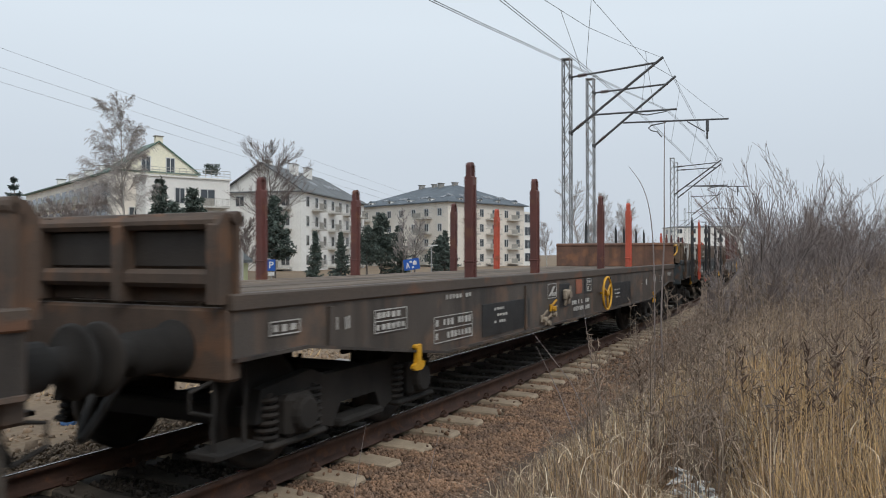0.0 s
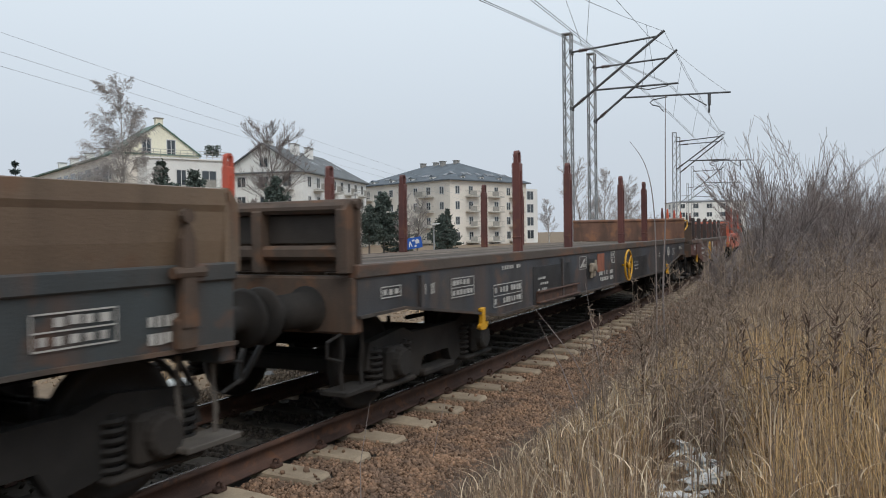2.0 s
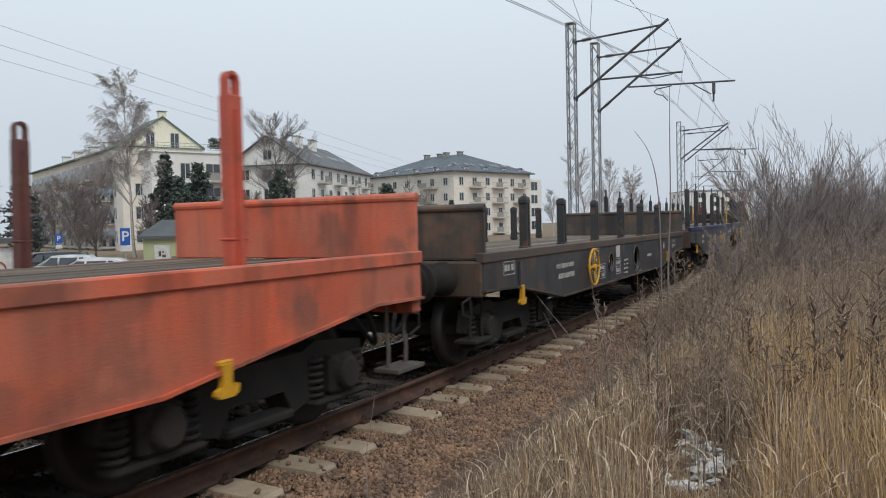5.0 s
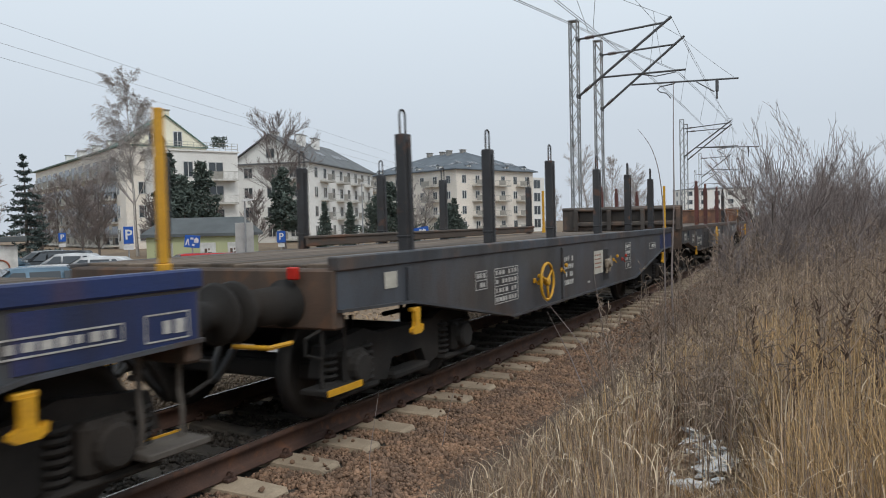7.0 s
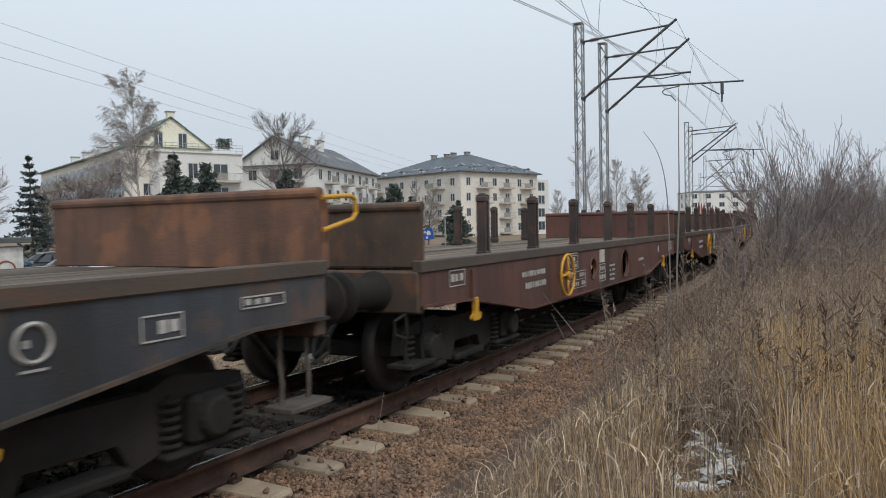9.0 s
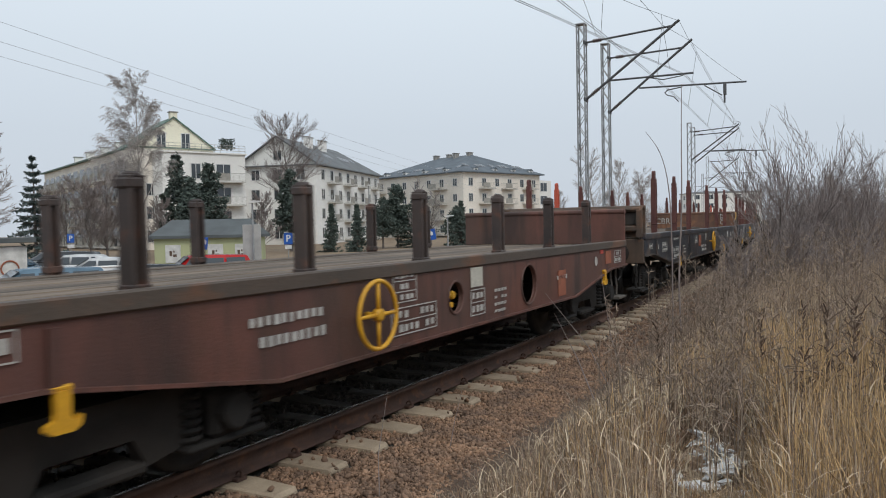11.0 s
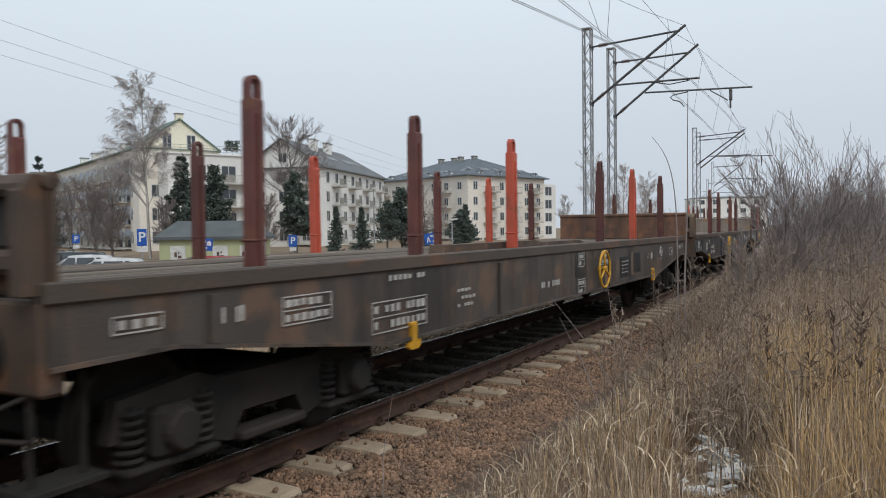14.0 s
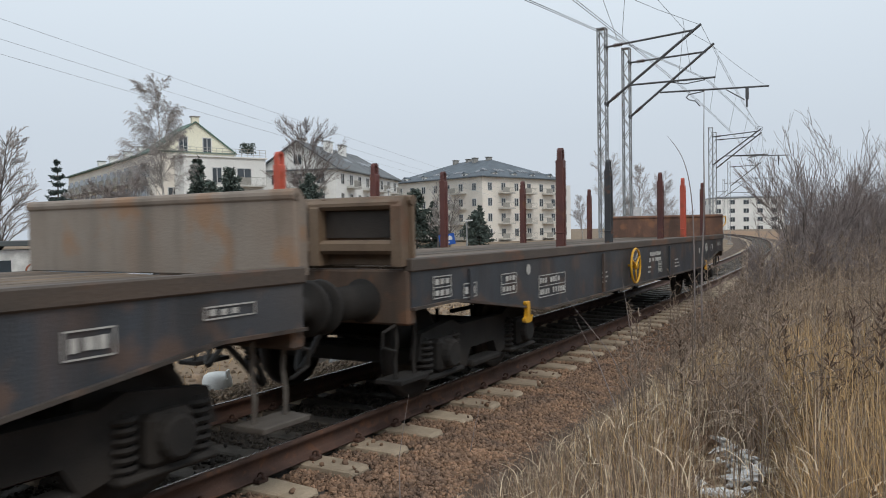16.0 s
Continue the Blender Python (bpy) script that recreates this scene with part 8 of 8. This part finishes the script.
def build_shrubs():
    kinds = [split_sticks(shrub_mesh(31 + i, h, st, sp)) for i, (h, st, sp) in enumerate(((4.4, 7, 0.35), (3.2, 9, 0.5), (2.4, 12, 0.65), (3.8, 8, 0.45), (1.7, 12, 0.8)))]
    rnd = random.Random(77)

    def put(s, o, kind, scale=1.0):
        p = line(s, o)
        ob = thing("shrub", "leafless grey-brown shrub with many thin stems", "shrub", "trackside shrubs",
                   at=Matrix.Translation((p.x, p.y, ground_z(p.x, p.y) - 0.05)) @ Matrix.Rotation(rnd.uniform(0, 6.283), 4, "Z") @ Matrix.Scale(scale, 4))
        part("woody_base", kinds[kind][0], None, ob)
        part("crown", kinds[kind][1], None, ob, "fine leafless twigs")
    put(19.5, -3.35, 0, 1.05)
    put(21.5, -4.2, 3, 1.0)
    put(24.0, -3.6, 1, 1.05)
    put(23.0, -5.2, 0, 0.9)
    put(20.0, -4.9, 2)
    for s, o, k in ((27, -4.2, 3), (29, -5.8, 0), (31, -3.9, 1), (33, -6.5, 3), (35, -4.5, 0), (38, -6.0, 1), (41, -4.6, 3), (44, -7, 0), (48, -5.2, 0), (52, -6.2, 3), (57, -5.2, 0), (62, -6.6, 0), (68, -5.8, 3),
                    (26, -7.3, 1), (30, -8.6, 3), (36, -9.2, 0), (43, -10, 0), (52, -10.5, 3), (64, -10, 0), (76, -7, 0), (85, -8, 3), (95, -7, 0)):
        put(s + rnd.uniform(-0.5, 0.5), o, k, rnd.uniform(0.8, 1.05))
    for _ in range(60):
        put(rnd.uniform(14, 60), rnd.uniform(-10, -3.0), rnd.choice((2, 4, 4)), rnd.uniform(0.6, 0.95))
    # far side of the line
    for s, o, k in ((60, 9, 1), (70, 8, 3), (78, 11, 1), (90, 8, 0), (100, 9, 3), (112, 8, 0)):
        put(s, o, k, rnd.uniform(0.9, 1.2))
    # lone saplings and bent stalks
    for x, y, pts, r in ((8.9, 1.82, [(0, 0, 0), (0.02, 0.05, 1.0), (-0.05, 0.0, 2.0), (0.06, 0.02, 2.7), (0.0, 0.0, 3.35)], 0.014),
                         (8.8, 1.92, [(0, 0, 0), (0, 0, 1.5), (0, 0.03, 2.2), (0, 0.12, 2.6), (-0.05, 0.27, 2.85)], 0.010),
                         (7.4, 2.35, [(0, 0, 0), (0.1, 0.25, 0.5), (0.12, 0.5, 0.95)], 0.009), (7.6, 2.2, [(0, 0, 0), (-0.05, 0.3, 0.6), (-0.2, 0.7, 1.15)], 0.008),
                         (8.3, 2.3, [(0, 0, 0), (0.05, 0.2, 0.6), (0.1, 0.32, 1.3)], 0.008), (5.55, 3.05, [(0, 0, 0), (0.06, -0.02, 0.22), (0.26, 0.0, 0.48)], 0.005),
                         (4.35, 2.95, [(0, 0, 0), (0.04, 0.03, 0.3), (0.18, 0.03, 0.72)], 0.005)):
        if len(pts) > 3:
            ends_ = [pts[0], *pts, pts[-1]]
            fine = []
            for p0, p1, p2, p3 in zip(ends_, ends_[1:], ends_[2:], ends_[3:]):
                for i in range(4):
                    u = i / 4
                    fine.append(tuple(0.5 * (2 * b + (c - a) * u + (2 * a - 5 * b + 4 * c - d) * u * u + (3 * b - a - 3 * c + d) * u ** 3) for a, b, c, d in zip(p0, p1, p2, p3)))
            pts = fine + [pts[-1]]
        bm = bmesh.new()
        pipe(bm, pts, [r * (1 - 0.78 * k / (len(pts) - 1)) for k in range(len(pts))], 5)
        ob = part("sapling", bm, M["twig"], None, m=Matrix.Translation((x, y, ground_z(x, y))))
        tagged(ob, "thin leafless sapling stem rising from the grass", "sapling", "saplings")


def build_trees():
    conifer(37.0, 56.5, 8.6, 2.7, 1, "needle_blue", "grey-green spruce beside the car park")
    conifer(52.9, 58.4, 9.7, 2.5, 2, "needle", "dark pine in front of the cream block", True)
    conifer(53.7, 55.0, 8.7, 2.4, 3, "needle", "dark pine in front of the cream block", True)
    conifer(50.0, 53.4, 7.0, 2.0, 4, "needle", "low dark pine in front of the cream block", True)
    conifer(62.3, 52.3, 8.3, 2.6, 5, "needle", "dark pine in front of the white block", True)
    conifer(60.6, 45.8, 4.8, 1.2, 6, "needle", "small dark spruce by the lane")
    conifer(61.8, 43.6, 4.7, 1.2, 7, "needle", "small dark spruce by the lane")
    for i, (x, y, h, r) in enumerate(((72.2, 45.5, 6.8, 2.8), (74.0, 44.5, 5.8, 2.4), (70.0, 46.0, 5.4, 2.4), (80.0, 41.6, 5.4, 2.4), (81.5, 43.0, 4.6, 2.4))):
        conifer(x, y, h, r, 20 + i, "needle", "broad dark evergreen in front of the hipped block", i % 2 == 0)
    bare_tree(48.0, 57.3, 16.6, 8, "tall weeping birch with a white trunk and fine hanging twigs", 0.55, 0.26, 0.17, "birch_twig", "birch", 0.55, taper=0.8, reach=0.27, fork=(3, 4), low=4)
    bare_tree(66.3, 55.7, 13.5, 9, "bare round-crowned tree in front of the white block", 0.6, 0.0, 0.26, "twig", width=1.15, reach=0.33, taper=0.5, fork=(2, 3), low=5)
    bare_tree(43.5, 56.6, 6.8, 10, "low leafless tree in front of the cream block", 0.55, 0.0, 0.10, "twig", width=0.9)
    bare_tree(45.0, 63.9, 6.5, 12, "low leafless tree in front of the cream block", 0.55, 0.0, 0.10, "twig", width=0.9)
    for i, (x, y, h) in enumerate(((39.5, 58.5, 5.4), (41.2, 55.5, 6.2), (46.5, 60.5, 6.4), (47.2, 53.8, 4.8), (56.5, 57.0, 5.2), (58.8, 53.0, 5.6))):
        bare_tree(x, y, h, 80 + i, "bushy brown leafless tree at the foot of the cream block", 0.6, 0.0, 0.08, "twig", width=1.0, fork=(2, 2), low=1, taper=0.5, reach=0.3)
    bare_tree(17.5, 30.6, 6.6, 13, "bare tree beside the car park", 0.5, 0.05, 0.12, "birch_twig", width=0.8)
    bare_tree(82.6, 47.2, 6.6, 14, "bare shrubby tree before the hipped block", 0.6, 0.0, 0.12, "birch_twig", width=1.0)
    bare_tree(70.0, 41.5, 7.0, 15, "thin bare tree by the lane", 0.5, 0.0, 0.08, "birch_twig", reach=0.2)
    for i, (x, y, h) in enumerate(((92.5, 29.4, 11.2), (94, 26.6, 9.6), (97, 25, 8.4), (104, 26, 8.0), (114, 41.4, 7.2), (116, 34, 7.0))):
        bare_tree(x, y, h, 40 + i, "far leafless birch beyond the line", 0.5, 0.06, 0.12, "birch_twig", "birch", width=0.7)
    for i in range(16):
        rnd = random.Random(i)
        x = 120 + i * 14
        bare_tree(x, -18 - i * 3 + rnd.uniform(-6, 6), rnd.uniform(6, 9), 60 + i, "far leafless tree on the horizon", 0.5, 0.0, 0.12, width=0.9, fork=(1, 1))


build_ground()
build_track()
build_overhead()
build_buildings()
build_street()
build_trees()
build_shrubs()
build_train()
build_litter()
build_grass()
build_ballast()
motions()
